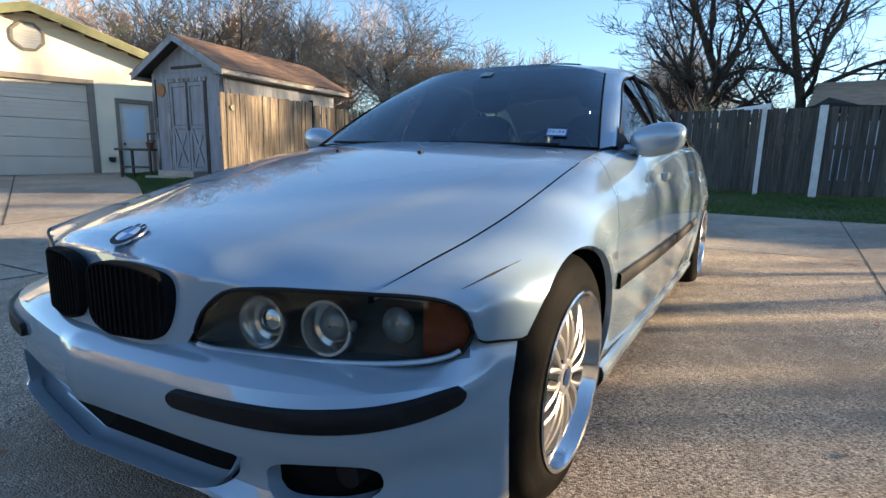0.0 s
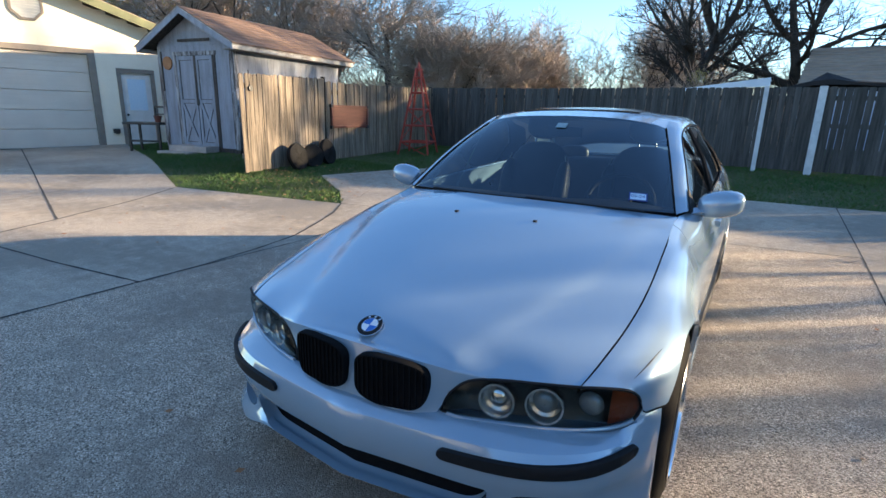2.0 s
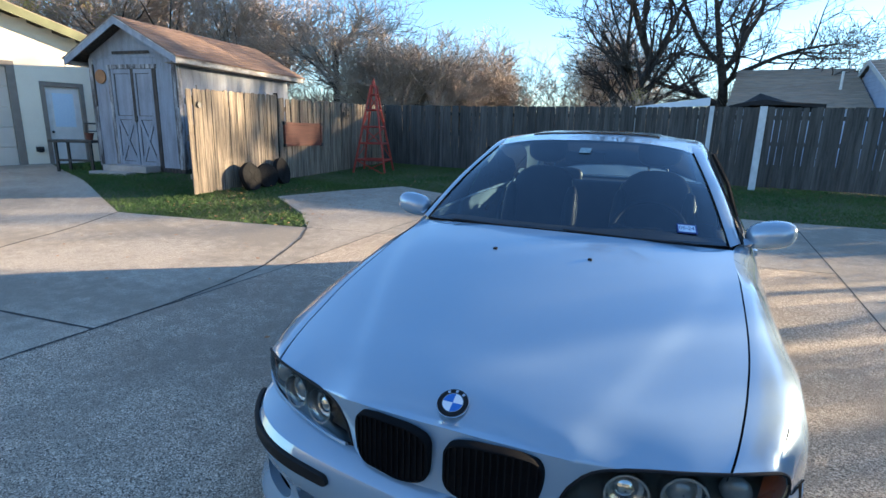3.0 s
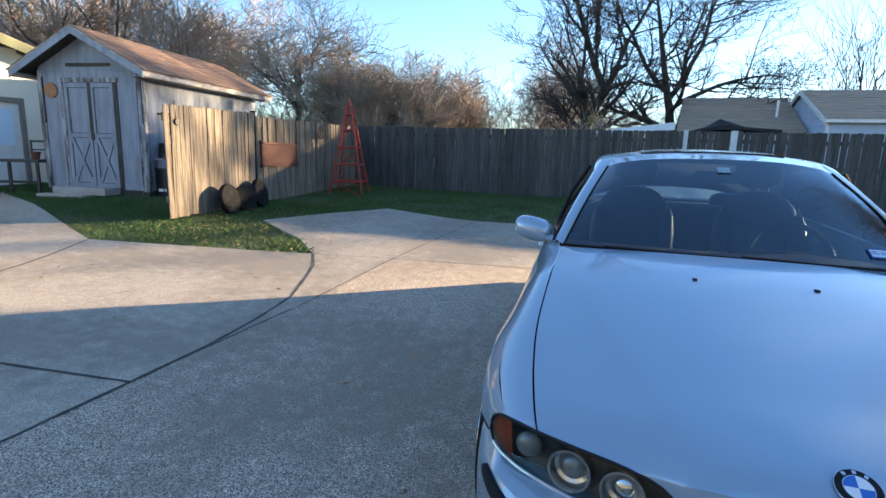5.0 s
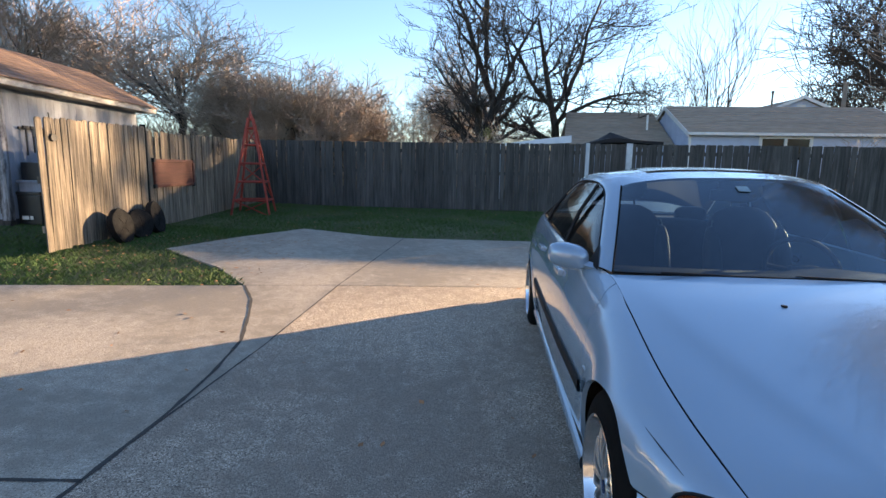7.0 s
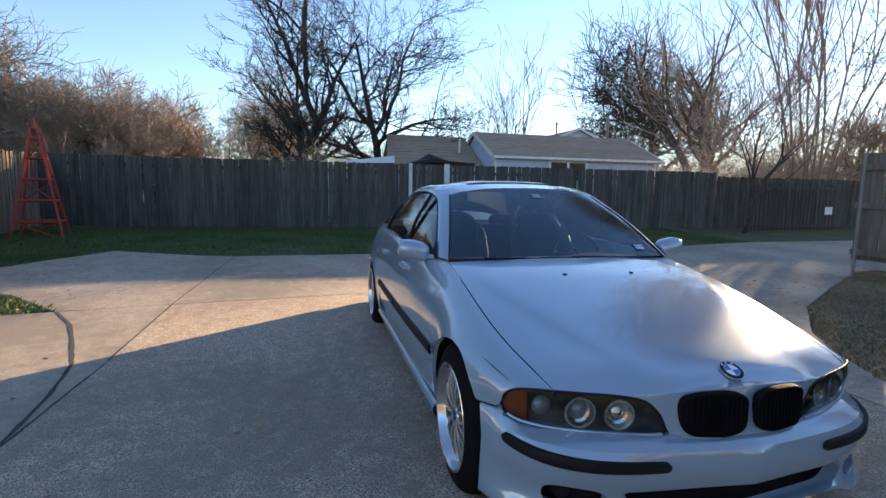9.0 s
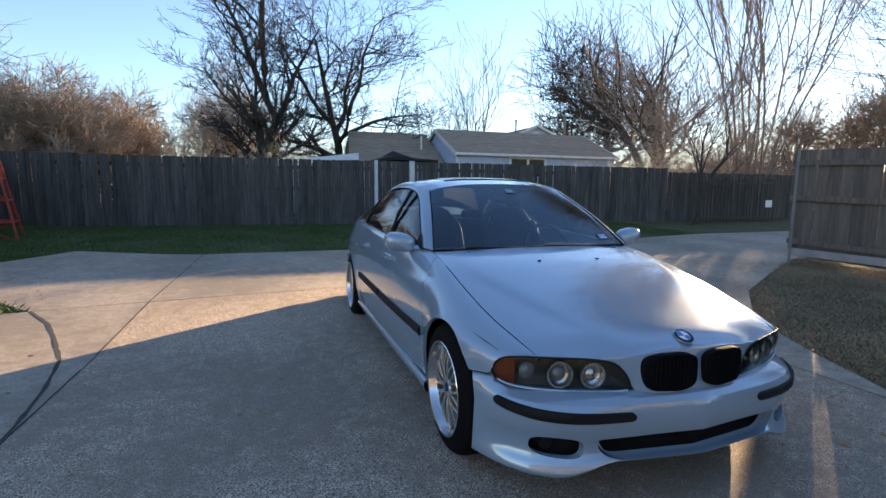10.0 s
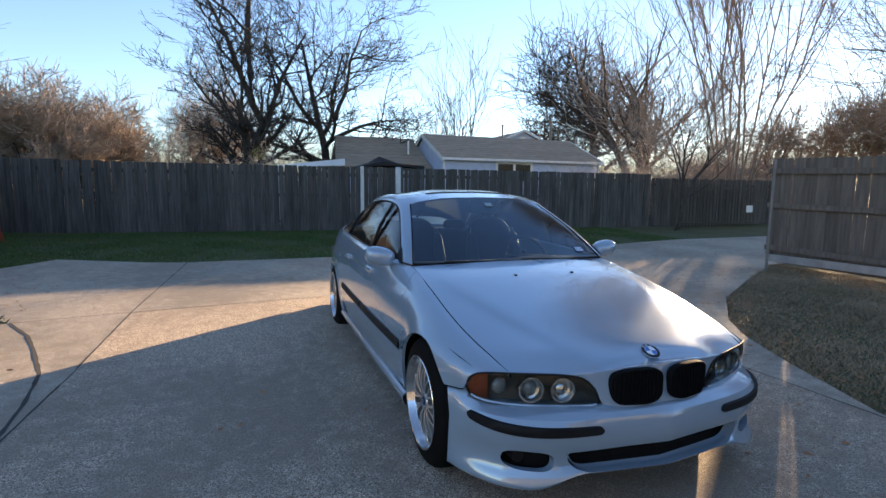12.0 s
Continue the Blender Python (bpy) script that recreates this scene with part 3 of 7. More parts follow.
tree("tree", "pale bare tree in the distance", -7.4, 30, 8.5, 51, stems=2, trunk=0.55, r=0.12, rmin=0.010, kids=(8, 6, 5, 3), fuzz=3)
tree("tree", "pale bare tree in the distance", -3.4, 34, 9, 52, stems=3, trunk=0.5, r=0.12, rmin=0.010, kids=(8, 6, 5, 3), fuzz=3)


def leafy(name, label, x, y, height, width, seed, n, material, base=0.15):
    """An evergreen: a short stem and many small leaves in uneven clumps."""
    r = random.Random(seed)
    e = thing(name, label, "shrub", (x, y, rise(x, y) - 0.05))
    bm = bmesh.new()
    tube(bm, [(0, 0, 0), (0.03, 0.02, height * 0.4), (0.0, 0.05, height * 0.8)], [0.06, 0.045, 0.02], 6)
    part("trunk", bm, M_BARK, e)
    clumps = []
    for _ in range(26):
        a, h = r.uniform(0, 6.283), base + (1 - base) * r.random() ** 0.8
        w = width * 0.5 * (1.05 - h ** 1.6) * r.uniform(0.35, 1.0)
        clumps.append(Vector((math.cos(a) * w, math.sin(a) * w, h * height)))
    verts, faces = [], []
    for _ in range(n):
        c = r.choice(clumps)
        p = c + Vector((r.gauss(0, 1), r.gauss(0, 1), r.gauss(0, 0.8))) * width * 0.11
        u = Vector((r.gauss(0, 1), r.gauss(0, 1), r.gauss(0, 1))).normalized()
        v = u.orthogonal().normalized()
        s_ = r.uniform(0.025, 0.05)
        k = len(verts)
        verts += [p - u * s_, p + v * s_ * 0.5, p + u * s_, p - v * s_ * 0.5]
        faces.append((k, k + 1, k + 2, k + 3))
    me = bpy.data.meshes.new("leaves")
    me.from_pydata([tuple(v) for v in verts], [], faces)
    me.materials.append(material)
    o = new("leaves", me)
    o.parent = e
    tagged(o, kind="stuff")
    return e


leafy("evergreen_bush", "small dark evergreen bush beyond the fence", -7.3, 26.0, 3.7, 1.7, 61, 2600, M_LEAF)
leafy("evergreen_bush", "olive-yellow evergreen bush beyond the fence", -1.4, 24.0, 2.9, 1.6, 62, 1800, M_YELLOWLEAF)


# tufts of yellow-green leaves left in the crown
rt = random.Random(77)
for _ in range(16):
    c = Vector((rt.gauss(0, 2.2), rt.gauss(0, 1.6), rt.uniform(5.0, 8.6)))
    verts, faces = [], []
    for _ in range(150):
        p = c + Vector((rt.gauss(0, 0.22), rt.gauss(0, 0.22), rt.gauss(0, 0.18)))
        u = Vector((rt.gauss(0, 1), rt.gauss(0, 1), rt.gauss(0, 1))).normalized()
        v = u.orthogonal().normalized()
        k = len(verts)
        verts += [p - u * 0.05, p + v * 0.025, p + u * 0.05, p - v * 0.025]
        faces.append((k, k + 1, k + 2, k + 3))
    me = bpy.data.meshes.new("leaf_tuft")
    me.from_pydata([tuple(v) for v in verts], [], faces)
    me.materials.append(M_YELLOWLEAF)
    o = new("leaf_tuft", me)
    o.parent = tufted
    tagged(o, "yellow-green leaf tuft", kind="stuff")


def thicket(name, label, n, x0, x1, y0, y1, h0, h1, seed, material):
    """A far belt of bare brush: many domed clumps of crooked twigs in one mesh."""
    r = random.Random(seed)
    verts, faces = [], []
    for _ in range(n):
        x, y = r.uniform(x0, x1), r.uniform(y0, y1)
        H = r.uniform(h0, h1) * (0.75 + 0.5 * noise.noise(Vector((x * 0.15, y * 0.15, seed))))
        wide = H * r.uniform(0.22, 0.4)
        for _ in range(60):
            a, u = r.uniform(0, 6.283), math.sqrt(r.random())
            top = H * math.sqrt(max(0.05, 1 - u * u * 0.8))
            p = Vector((x + math.cos(a) * u * wide, y + math.sin(a) * u * wide, rise(x, y) + r.uniform(0.1, 0.85) * top))
            d = Vector((math.cos(a) * u + r.gauss(0, 0.45), math.sin(a) * u + r.gauss(0, 0.45), r.uniform(0.25, 1.1))).normalized()
            L, w = H * r.uniform(0.10, 0.24), r.uniform(0.006, 0.016)
            bend = Vector((r.gauss(0, 0.3), r.gauss(0, 0.3), r.gauss(0, 0.2)))
            q = p + d * L
            e = q + (d + bend).normalized() * L
            side = d.orthogonal().normalized() * w
            k = len(verts)
            verts += [p - side, p + side, q + side * 0.7, q - side * 0.7, e]
            faces += [(k, k + 1, k + 2, k + 3), (k + 3, k + 2, k + 4)]
    me = bpy.data.meshes.new(name)
    me.from_pydata([tuple(v) for v in verts], [], faces)
    me.materials.append(material)
    return tagged(new(name, me), label, "brush", kind="stuff")


thicket("brush", "belt of bare brown brush beyond the fences", 420, -45, 22, 32, 46, 3.2, 5.2, 5, M_REDTWIG)
thicket("brush", "belt of bare grey brush beyond the house", 420, 18, 60, 26, 50, 3.0, 5.5, 6, M_TWIG)
thicket("brush", "bare brush behind the garage and shed", 360, -34, -9, 15, 26, 2.5, 5.0, 7, M_TWIG)
thicket("brush", "hazy bare brush behind the drive gate", 440, 11, 27, 13, 18, 2.6, 4.0, 8, M_TWIG)

thicket("brush", "bare brush just beyond the back fence", 110, -6.5, 1.8, 18.5, 24, 2.2, 3.7, 11, M_TWIG)
thicket("brush", "low bare brush between the big trees", 170, -7, 8, 29, 33, 4.0, 5.6, 12, M_TWIG)
thicket("brush", "tall bare brush beyond the neighbouring house", 330, 19, 42, 25, 37, 6.0, 10.0, 10, M_TWIG)

# unseen plain wall added behind the walk: closes the place, sets the car's reflections
bm = bmesh.new()
box(bm, -14, 9, -9.4, -9.0, -0.1, 3.1)
box(bm, -14.4, 9.4, -13.0, -8.6, 3.1, 3.3)
tagged(ob_from("closing_wall", bm, mat("grey_closing_wall", (0.30, 0.295, 0.29), (0.23, 0.227, 0.222), scale=4, fine=40, rough=0.9)), "plain grey wall added out of view to close the place", "wall", kind="structure")


# ---- the car ----
M_PAINT = bpy.data.materials.new("silver_metallic_paint")
M_PAINT.use_nodes = True
_b = M_PAINT.node_tree.nodes["Principled BSDF"]
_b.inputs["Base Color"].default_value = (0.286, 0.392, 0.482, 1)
_b.inputs["Metallic"].default_value = 0.25
_b.inputs["Coat Weight"].default_value = 1.0
_b.inputs["Coat Roughness"].default_value = 0.006
_b.inputs["Coat IOR"].default_value = 1.9
_n = M_PAINT.node_tree.nodes.new("ShaderNodeTexNoise")
_n.inputs["Scale"].default_value, _n.inputs["Detail"].default_value = 7.0, 5.0
_r = M_PAINT.node_tree.nodes.new("ShaderNodeMapRange")
_r.inputs["To Min"].default_value, _r.inputs["To Max"].default_value = 0.20, 0.235
_b.inputs["Specular IOR Level"].default_value = 0.15
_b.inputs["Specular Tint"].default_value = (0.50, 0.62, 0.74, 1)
M_PAINT.node_tree.links.new(_n.outputs[0], _r.inputs[0])
M_PAINT.node_tree.links.new(_r.outputs[0], _b.inputs["Roughness"])
M_TRIM = mat("black_moulding", (0.008, 0.008, 0.009), (0.013, 0.013, 0.014), scale=8, rough=0.62)
M_GLOSS = mat("gloss_black", (0.006, 0.006, 0.007), (0.009, 0.009, 0.01), scale=8, rough=0.15, rvar=0.04)
M_DARK = mat("dark_cavity", (0.008, 0.008, 0.009), (0.012, 0.012, 0.012), scale=8, rough=0.8)
M_SLAT = mat("satin_black_slat", (0.007, 0.007, 0.008), (0.011, 0.011, 0.011), scale=8, rough=0.75)
M_TYRE = mat("tyre_rubber", (0.0065, 0.0062, 0.006), (0.011, 0.0105, 0.0098), scale=9, fine=70, rough=0.75, bump=0.0008)
M_RIM = mat("silver_alloy", (0.66, 0.65, 0.63), (0.55, 0.54, 0.53), scale=14, fine=90, rough=0.3, metal=0.85, rvar=0.08)
M_LIP = mat("polished_lip", (0.80, 0.80, 0.80), (0.70, 0.70, 0.70), scale=12, rough=0.14, metal=1.0, rvar=0.06)
M_HOUSING = mat("lamp_housing", (0.04, 0.044, 0.043), (0.022, 0.025, 0.025), scale=10, rough=0.45)
M_LENS = mat("pale_lens_glass", (0.33, 0.35, 0.36), (0.24, 0.26, 0.27), scale=20, rough=0.16, metal=0.35, rvar=0.05)
M_AMBER = mat("amber_lens", (0.30, 0.055, 0.012), (0.20, 0.035, 0.01), scale=14, rough=0.3)
M_SEAT = mat("black_leather", (0.022, 0.022, 0.024), (0.032, 0.032, 0.033), scale=12, fine=120, rough=0.5, bump=0.0008)
# pale tan that paints the sunlit rim highlight of the seats
M_SEATRIM = mat("tan_edge_highlight", (0.34, 0.30, 0.2), (0.28, 0.24, 0.16), scale=12, rough=0.5)
M_DASH = mat("dashboard_vinyl", (0.010, 0.0105, 0.0115), (0.014, 0.014, 0.015), scale=12, fine=150, rough=0.6, bump=0.0006)
M_LINER = mat("headliner_cloth", (0.10, 0.10, 0.10), (0.08, 0.08, 0.08), scale=9, fine=180, rough=0.9)
M_BLUE = mat("blue_enamel", (0.03, 0.16, 0.5), (0.03, 0.14, 0.45), scale=8, rough=0.2)
M_CAP = mat("dark_blue_cap", (0.015, 0.05, 0.14), (0.012, 0.03, 0.08), scale=60, rough=0.25)
M_PALE = mat("white_enamel", (0.8, 0.8, 0.8), (0.76, 0.76, 0.77), scale=8, rough=0.2)
M_STICK = mat("pale_blue_sticker", (0.62, 0.76, 0.86), (0.52, 0.68, 0.82), scale=60, rough=0.6)
M_TAG = mat("dull_pale_tag", (0.30, 0.40, 0.42), (0.24, 0.32, 0.34), scale=60, rough=0.6)
M_BLUEINK = mat("dark_blue_ink", (0.02, 0.05, 0.22), (0.02, 0.05, 0.2), scale=9, rough=0.6)
G_SCREEN = glass("windscreen_glass", (0.42, 0.60, 0.69), 0.0, 2.05, (0.72, 0.88, 1.0))
G_REAR = glass("rear_glass", (0.82, 0.85, 0.84), 0.0, 1.45)
G_SIDE = glass("tinted_side_glass", (0.34, 0.36, 0.37), 0.0, 1.9)
G_LAMP = glass("lamp_cover_glass", (0.80, 0.84, 0.82), 0.02, 1.36, (0.7, 0.8, 0.85))
M_DARK.node_tree.nodes["Principled BSDF"].inputs["Specular IOR Level"].default_value = 0.05
M_STONE.node_tree.nodes["Principled BSDF"].inputs["Specular IOR Level"].default_value = 0.08
M_SLAT.node_tree.nodes["Principled BSDF"].inputs["Specular IOR Level"].default_value = 0.03
M_TRIM.node_tree.nodes["Principled BSDF"].inputs["Specular IOR Level"].default_value = 0.22
M_TYRE.node_tree.nodes["Principled BSDF"].inputs["Specular IOR Level"].default_value = 0.05
HUB_F, HUB_R, HUB_Z, ARCH = 0.045, 2.90, 0.324, 0.343

car = thing("sedan", "silver metallic four-door sedan with black grilles and mesh wheels", "car")


def lerp_table(table, t):
    """Smooth interpolation in a table of (t, value)."""
    if t <= table[0][0]:
        return table[0][1]
    for i in range(len(table) - 1):
        (a, u), (b, v) = table[i], table[i + 1]
        if t <= b:
            f = (t - a) / (b - a)
            s0 = (v - u) / (b - a) if i == 0 else (v - table[i - 1][1]) / (b - table[i - 1][0])
            s1 = (v - u) / (b - a) if i == len(table) - 2 else (table[i + 2][1] - u) / (table[i + 2][0] - a)
            h = b - a
            return (2 * f ** 3 - 3 * f * f + 1) * u + (f ** 3 - 2 * f * f + f) * h * s0 + (3 * f * f - 2 * f ** 3) * v + (f ** 3 - f * f) * h * s1
    return table[-1][1]


def spline(pts, n, ends=True):
    """n + 1 points along a smooth line through pts, evenly spaced by length."""
    pts = [Vector(p) for p in pts]
    d = [0.0]
    for a, b in zip(pts, pts[1:]):
        d.append(d[-1] + (b - a).length)
    out = []
    for i in range(n + 1):
        t = d[-1] * i / n
        out.append(Vector([lerp_table([(d[k], pts[k][c]) for k in range(len(pts))], t) for c in range(3)]))
    return out


def patch(bm, rows, lip=0.0, flip=False):
    """A grid of faces over rows of points; lip folds its rim inwards, as a pressed panel's edge."""
    g = [[bm.verts.new(p) for p in row] for row in rows]
    faces = []
    for j in range(len(g) - 1):
        for i in range(len(g[0]) - 1):
            q = (g[j][i], g[j][i + 1], g[j + 1][i + 1], g[j + 1][i])
            q = q[::-1] if flip else q
            try:
                faces.append(bm.faces.new(q))
            except ValueError:
                pass
    bm.normal_update()
    if lip:
        es = [e for e in bm.edges if e.is_boundary]
        nrm = {v: v.normal.copy() for e in es for v in e.verts}
        ext = bmesh.ops.extrude_edge_only(bm, edges=es)
        for v in ext["geom"]:
            if isinstance(v, bmesh.types.BMVert):
                src = min(nrm, key=lambda u: (u.co - v.co).length_squared)
                v.co -= nrm[src] * lip
    return g


def soft(bm, angle=0.6):
    bm.normal_update()
    for f in bm.faces:
        f.smooth = True
    for e in bm.edges:
        e.smooth = len(e.link_faces) == 2 and e.calc_face_angle(0) < angle
    return bm


def mirrored(bm):
    """The same mesh on the other side of the centre line."""
    o = bm.copy()
    for v in o.verts:
        v.co.x = -v.co.x
    bmesh.ops.reverse_faces(o, faces=list(o.faces))
    return o


def both(name, bm, material, parent, label="", angle=0.6):
    soft(bm, angle)
    o = mirrored(bm)
    soft(o, angle)
    return part(name, bm, material, parent, label), part(name, o, material, parent, label)


# headlamp outline
LAMP_TOP = [(0.285, -0.607, 0.500), (0.298, -0.603, 0.540), (0.318, -0.597, 0.572), (0.363, -0.583, 0.608), (0.447, -0.557, 0.621), (0.55, -0.525, 0.626), (0.645, -0.486, 0.627), (0.718, -0.440, 0.623), (0.758, -0.402, 0.611), (0.781, -0.374, 0.586), (0.789, -0.361, 0.548)]
LAMP_LOW = [(0.285, -0.605, 0.496), (0.34, -0.592, 0.488), (0.45, -0.556, 0.485), (0.57, -0.507, 0.486), (0.67, -0.455, 0.489), (0.735, -0.410, 0.496), (0.773, -0.377, 0.511), (0.790, -0.360, 0.546)]
top_curve, low_curve = spline(LAMP_TOP, 30), spline(LAMP_LOW, 30)

# lines of the body: half width at the widest, upper edge of the side
WIDE = [(-0.363, 0.790), (-0.285, 0.822), (-0.2, 0.845), (0.07, 0.873), (0.4, 0.868), (1.0, 0.880), (1.8, 0.885), (2.5, 0.882), (2.88, 0.888), (3.3, 0.845), (3.6, 0.755), (3.8, 0.66), (3.95, 0.55)]
EDGE_X = [(-0.52, 0.640), (-0.42, 0.665), (-0.3, 0.687), (-0.2, 0.701), (-0.06, 0.715), (0.1, 0.721), (0.4, 0.720), (0.68, 0.719), (0.85, 0.762), (1.1, 0.795), (1.7, 0.812), (2.4, 0.806), (2.8, 0.785), (3.2, 0.73), (3.6, 0.66), (3.8, 0.58), (3.95, 0.48)]
EDGE_Z = [(-0.52, 0.622), (-0.35, 0.668), (-0.2, 0.704), (0.1, 0.782), (0.4, 0.855), (0.68, 0.907), (0.85, 0.922), (1.1, 0.932), (1.7, 0.952), (2.4, 0.972), (2.8, 0.985), (3.2, 0.99), (3.6, 0.985), (3.95, 0.955)]


def arch_z(y, sill):
    z = sill
    for hub in (HUB_F, HUB_R):
        d = ARCH * ARCH - (y - hub) ** 2
        if d >= 0:
            z = max(z, HUB_Z + math.sqrt(d))
    if y < -0.215:
        z = max(z if y > -0.25 else 0, lerp_table([(-0.487, 0.627), (-0.44, 0.623), (-0.402, 0.611), (-0.374, 0.587), (-0.360, 0.548), (-0.345, 0.530), (-0.30, 0.523), (-0.215, 0.512)], y))
    return z


def round_off(u):
    """How far a shoulder has come out after the part u of its drop."""
    u = min(1.0, max(0.0, u))
    return (1 - (1 - u) ** 2.2) ** 0.62


Z_WIDE = 0.585


def side_point(y, f, zlow):
    """A point of the body's side at y: f from 0 at the upper edge to 1 at the lower edge."""
    xe, ze = lerp_table(EDGE_X, y), lerp_table(EDGE_Z, y)
    w = lerp_table(WIDE, y)
    if y < -0.363:
        lamp_x = lerp_table([(-0.487, 0.646), (-0.44, 0.718), (-0.402, 0.758), (-0.374, 0.781), (-0.360, 0.790)], y)
        w = xe + (lamp_x - xe) / max(0.05, round_off((ze - zlow) / (ze - 0.56)))
        w = min(w, 0.80)
    zw = 0.56 if y < -0.363 else Z_WIDE if y > 0.0 else 0.56 + (Z_WIDE - 0.56) * (y + 0.363) / 0.363
    z = ze + (zlow - ze) * (f ** 1.5 * 0.55 + f * 0.45)
    if z >= zw:
        x = xe + (w - xe) * round_off((ze - z) / (ze - zw))
    else:
        x = w - 0.05 * ((zw - z) / 0.42) ** 2
    if y > 0.4:
        x -= 0.0045 * (1 + math.tanh((z - 0.775) / 0.004)) * min(1, (y - 0.4) / 0.15)
    for hub in (HUB_F, HUB_R):
        d = math.hypot(y - hub, z - HUB_Z)
        if d < ARCH + 0.09:
            x += 0.010 * (1 - (max(0, d - ARCH) / 0.09)) ** 2
    return Vector((x, y, z))


def side_at(y, z):
    """The body's side at y and a height."""
    best = None
    for k in range(101):
        p = side_point(y, k / 100, 0.235)
        if best is None or abs(p.z - z) < abs(best.z - z):
            best = p
    return best


def side_panel(y0, y1, n, sill):
    ys = [y0 + (y1 - y0) * i / n for i in range(n + 1)]
    for hub in (HUB_F, HUB_R):
        for s in (-1, 1):
            for dd in (1.002, 0.998, 0.985, 0.96, 0.92, 0.86):
                yy = hub + s * ARCH * dd
                if y0 < yy < y1:
                    ys.append(yy)
    ys = sorted(set(round(v, 5) for v in ys))
    out = []
    for y in ys:
        w = max(0.0, 1 - (abs(y - 0.42) / (0.34 if y < 0.42 else 0.55)))
        row = []
        for k in range(27):
            yy = y + 0.19 * w * max(0.0, 1 - k / 26 / 0.42) ** 1.3
            row.append(side_point(yy, k / 26, arch_z(yy if k < 8 else y, sill)))
        out.append(row)
    return out


GAP = 0.0022
for name, y0, y1, n in (("front_fender", -0.487, 0.42, 40), ("front_door", 0.42, 1.50, 24), ("rear_door", 1.50, 2.44, 20), ("rear_quarter", 2.44, 3.95, 40)):
    bm = bmesh.new()
    rows = side_panel(y0 + GAP, y1 - GAP, n, 0.235)
    if "door" in name:
        for row in rows:
            for p in row:
                if p.y > 2.2 and math.hypot(p.y - HUB_R, p.z - HUB_Z) < ARCH:
                    p.y = HUB_R - math.sqrt(max(0, ARCH ** 2 - (p.z - HUB_Z) ** 2))
    patch(bm, rows, lip=0.018)
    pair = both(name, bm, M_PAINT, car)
    if name == "front_door":
        doors = pair
    if name == "rear_door":
        rear_doors = pair
    if name == "front_fender":
        fenders = pair

# dark seam where the wing meets the bumper
bm = bmesh.new()
tube(bm, [side_point(y, 1, arch_z(y, 0.235)) + Vector((0.0015, -0.001, -0.002)) for y in steps(-0.352, -0.242, 10)], 0.0022, 6)
both("wing_seam", bm, M_DARK, car)

# bonnet
CENTRE = [(-0.605, 0.655), (-0.572, 0.680), (-0.45, 0.716), (-0.3, 0.750), (0.0, 0.822), (0.32, 0.893), (0.62, 0.940)]


def bonnet_z(x, y):
    zc, xe, ze = lerp_table(CENTRE, y), lerp_table(EDGE_X, y), lerp_table(EDGE_Z, y)
    f = min(1, abs(x) / xe)
    z = zc + (ze - zc) * (0.75 * f ** 2 + 0.25 * f ** 5)
    ridge = lerp_table([(-0.6, 0.315), (-0.457, 0.365), (-0.298, 0.425), (-0.143, 0.485), (0.044, 0.55), (0.24, 0.61), (0.7, 0.66)], y)
    drop = lerp_table([(-0.62, 0.0), (-0.5, 0.002), (-0.36, 0.0052), (0.0, 0.0056), (0.3, 0.004), (0.6, 0.0)], y)
    return z - drop * math.tanh((abs(x) - ridge) / 0.034) + drop * (2 * f ** 3 - 1)


front_edge = [(0.0, -0.640), (0.10, -0.637), (0.20, -0.627), (0.30, -0.605), (0.363, -0.584), (0.447, -0.557), (0.55, -0.525), (0.640, -0.488)]
BROW = [(0.0, 0.652), (0.15, 0.648), (0.25, 0.640), (0.32, 0.630), (0.40, 0.623), (0.447, 0.6225), (0.55, 0.6275), (0.640, 0.6275)]
FOOT = [(0.0, -0.668, 0.485), (0.12, -0.664, 0.485), (0.20, -0.652, 0.485), (0.25, -0.632, 0.486), (0.279, -0.612, 0.495), (0.294, -0.606, 0.540), (0.314, -0.600, 0.574), (0.363, -0.585, 0.611), (0.447, -0.559, 0.6235), (0.55, -0.527, 0.6285), (0.640, -0.489, 0.6285)]
foot = spline(FOOT, 120)
bm = bmesh.new()
xs = [0.640 * k / 40 for k in range(41)]
cols_ = []
for xf in xs:
    yb, zb = lerp_table(front_edge, xf), lerp_table(BROW, xf)
    e = min(foot, key=lambda p: abs(p.x - xf))
    s_ = xf / 0.640
    col = []
    for k in range(9):
        f = k / 8
        q = Vector((xf, yb, zb))
        p = Vector((xf, e.y, e.z)).lerp(q, f)
        p.y -= 0.002 * math.sin(math.pi * f) * min(1, max(0, (zb - e.z) / 0.1))
        col.append(p)
    yr = 0.60 + 0.105 * s_ ** 2.2
    d0 = bonnet_z(xf, yb) - zb
    for k in range(1, 47):
        f = (k / 46) ** 1.35
        y = yb + (yr - yb) * f
        x = (xf * (1 - f) + (lerp_table(EDGE_X, yr) - 0.0055) * s_ * f) if s_ < 0.999 else lerp_table(EDGE_X, y) - 0.0055
        xe_ = lerp_table(EDGE_X, y) - 0.0055
        x = xe_ * s_ if y > -0.45 else x * 0.5 + xe_ * s_ * 0.5
        w = max(0.0, 1 - (y - yb) / 0.16)
        col.append(Vector((x, y, bonnet_z(x, y) - d0 * w * w)))
    cols_.append(col)
full = [[Vector((-p.x, p.y, p.z)) for p in c] for c in cols_[:0:-1]] + cols_
rows = [[c[k] for c in full] for k in range(len(cols_[0]))]
patch(bm, rows)
bmesh.ops.remove_doubles(bm, verts=list(bm.verts), dist=0.0004)
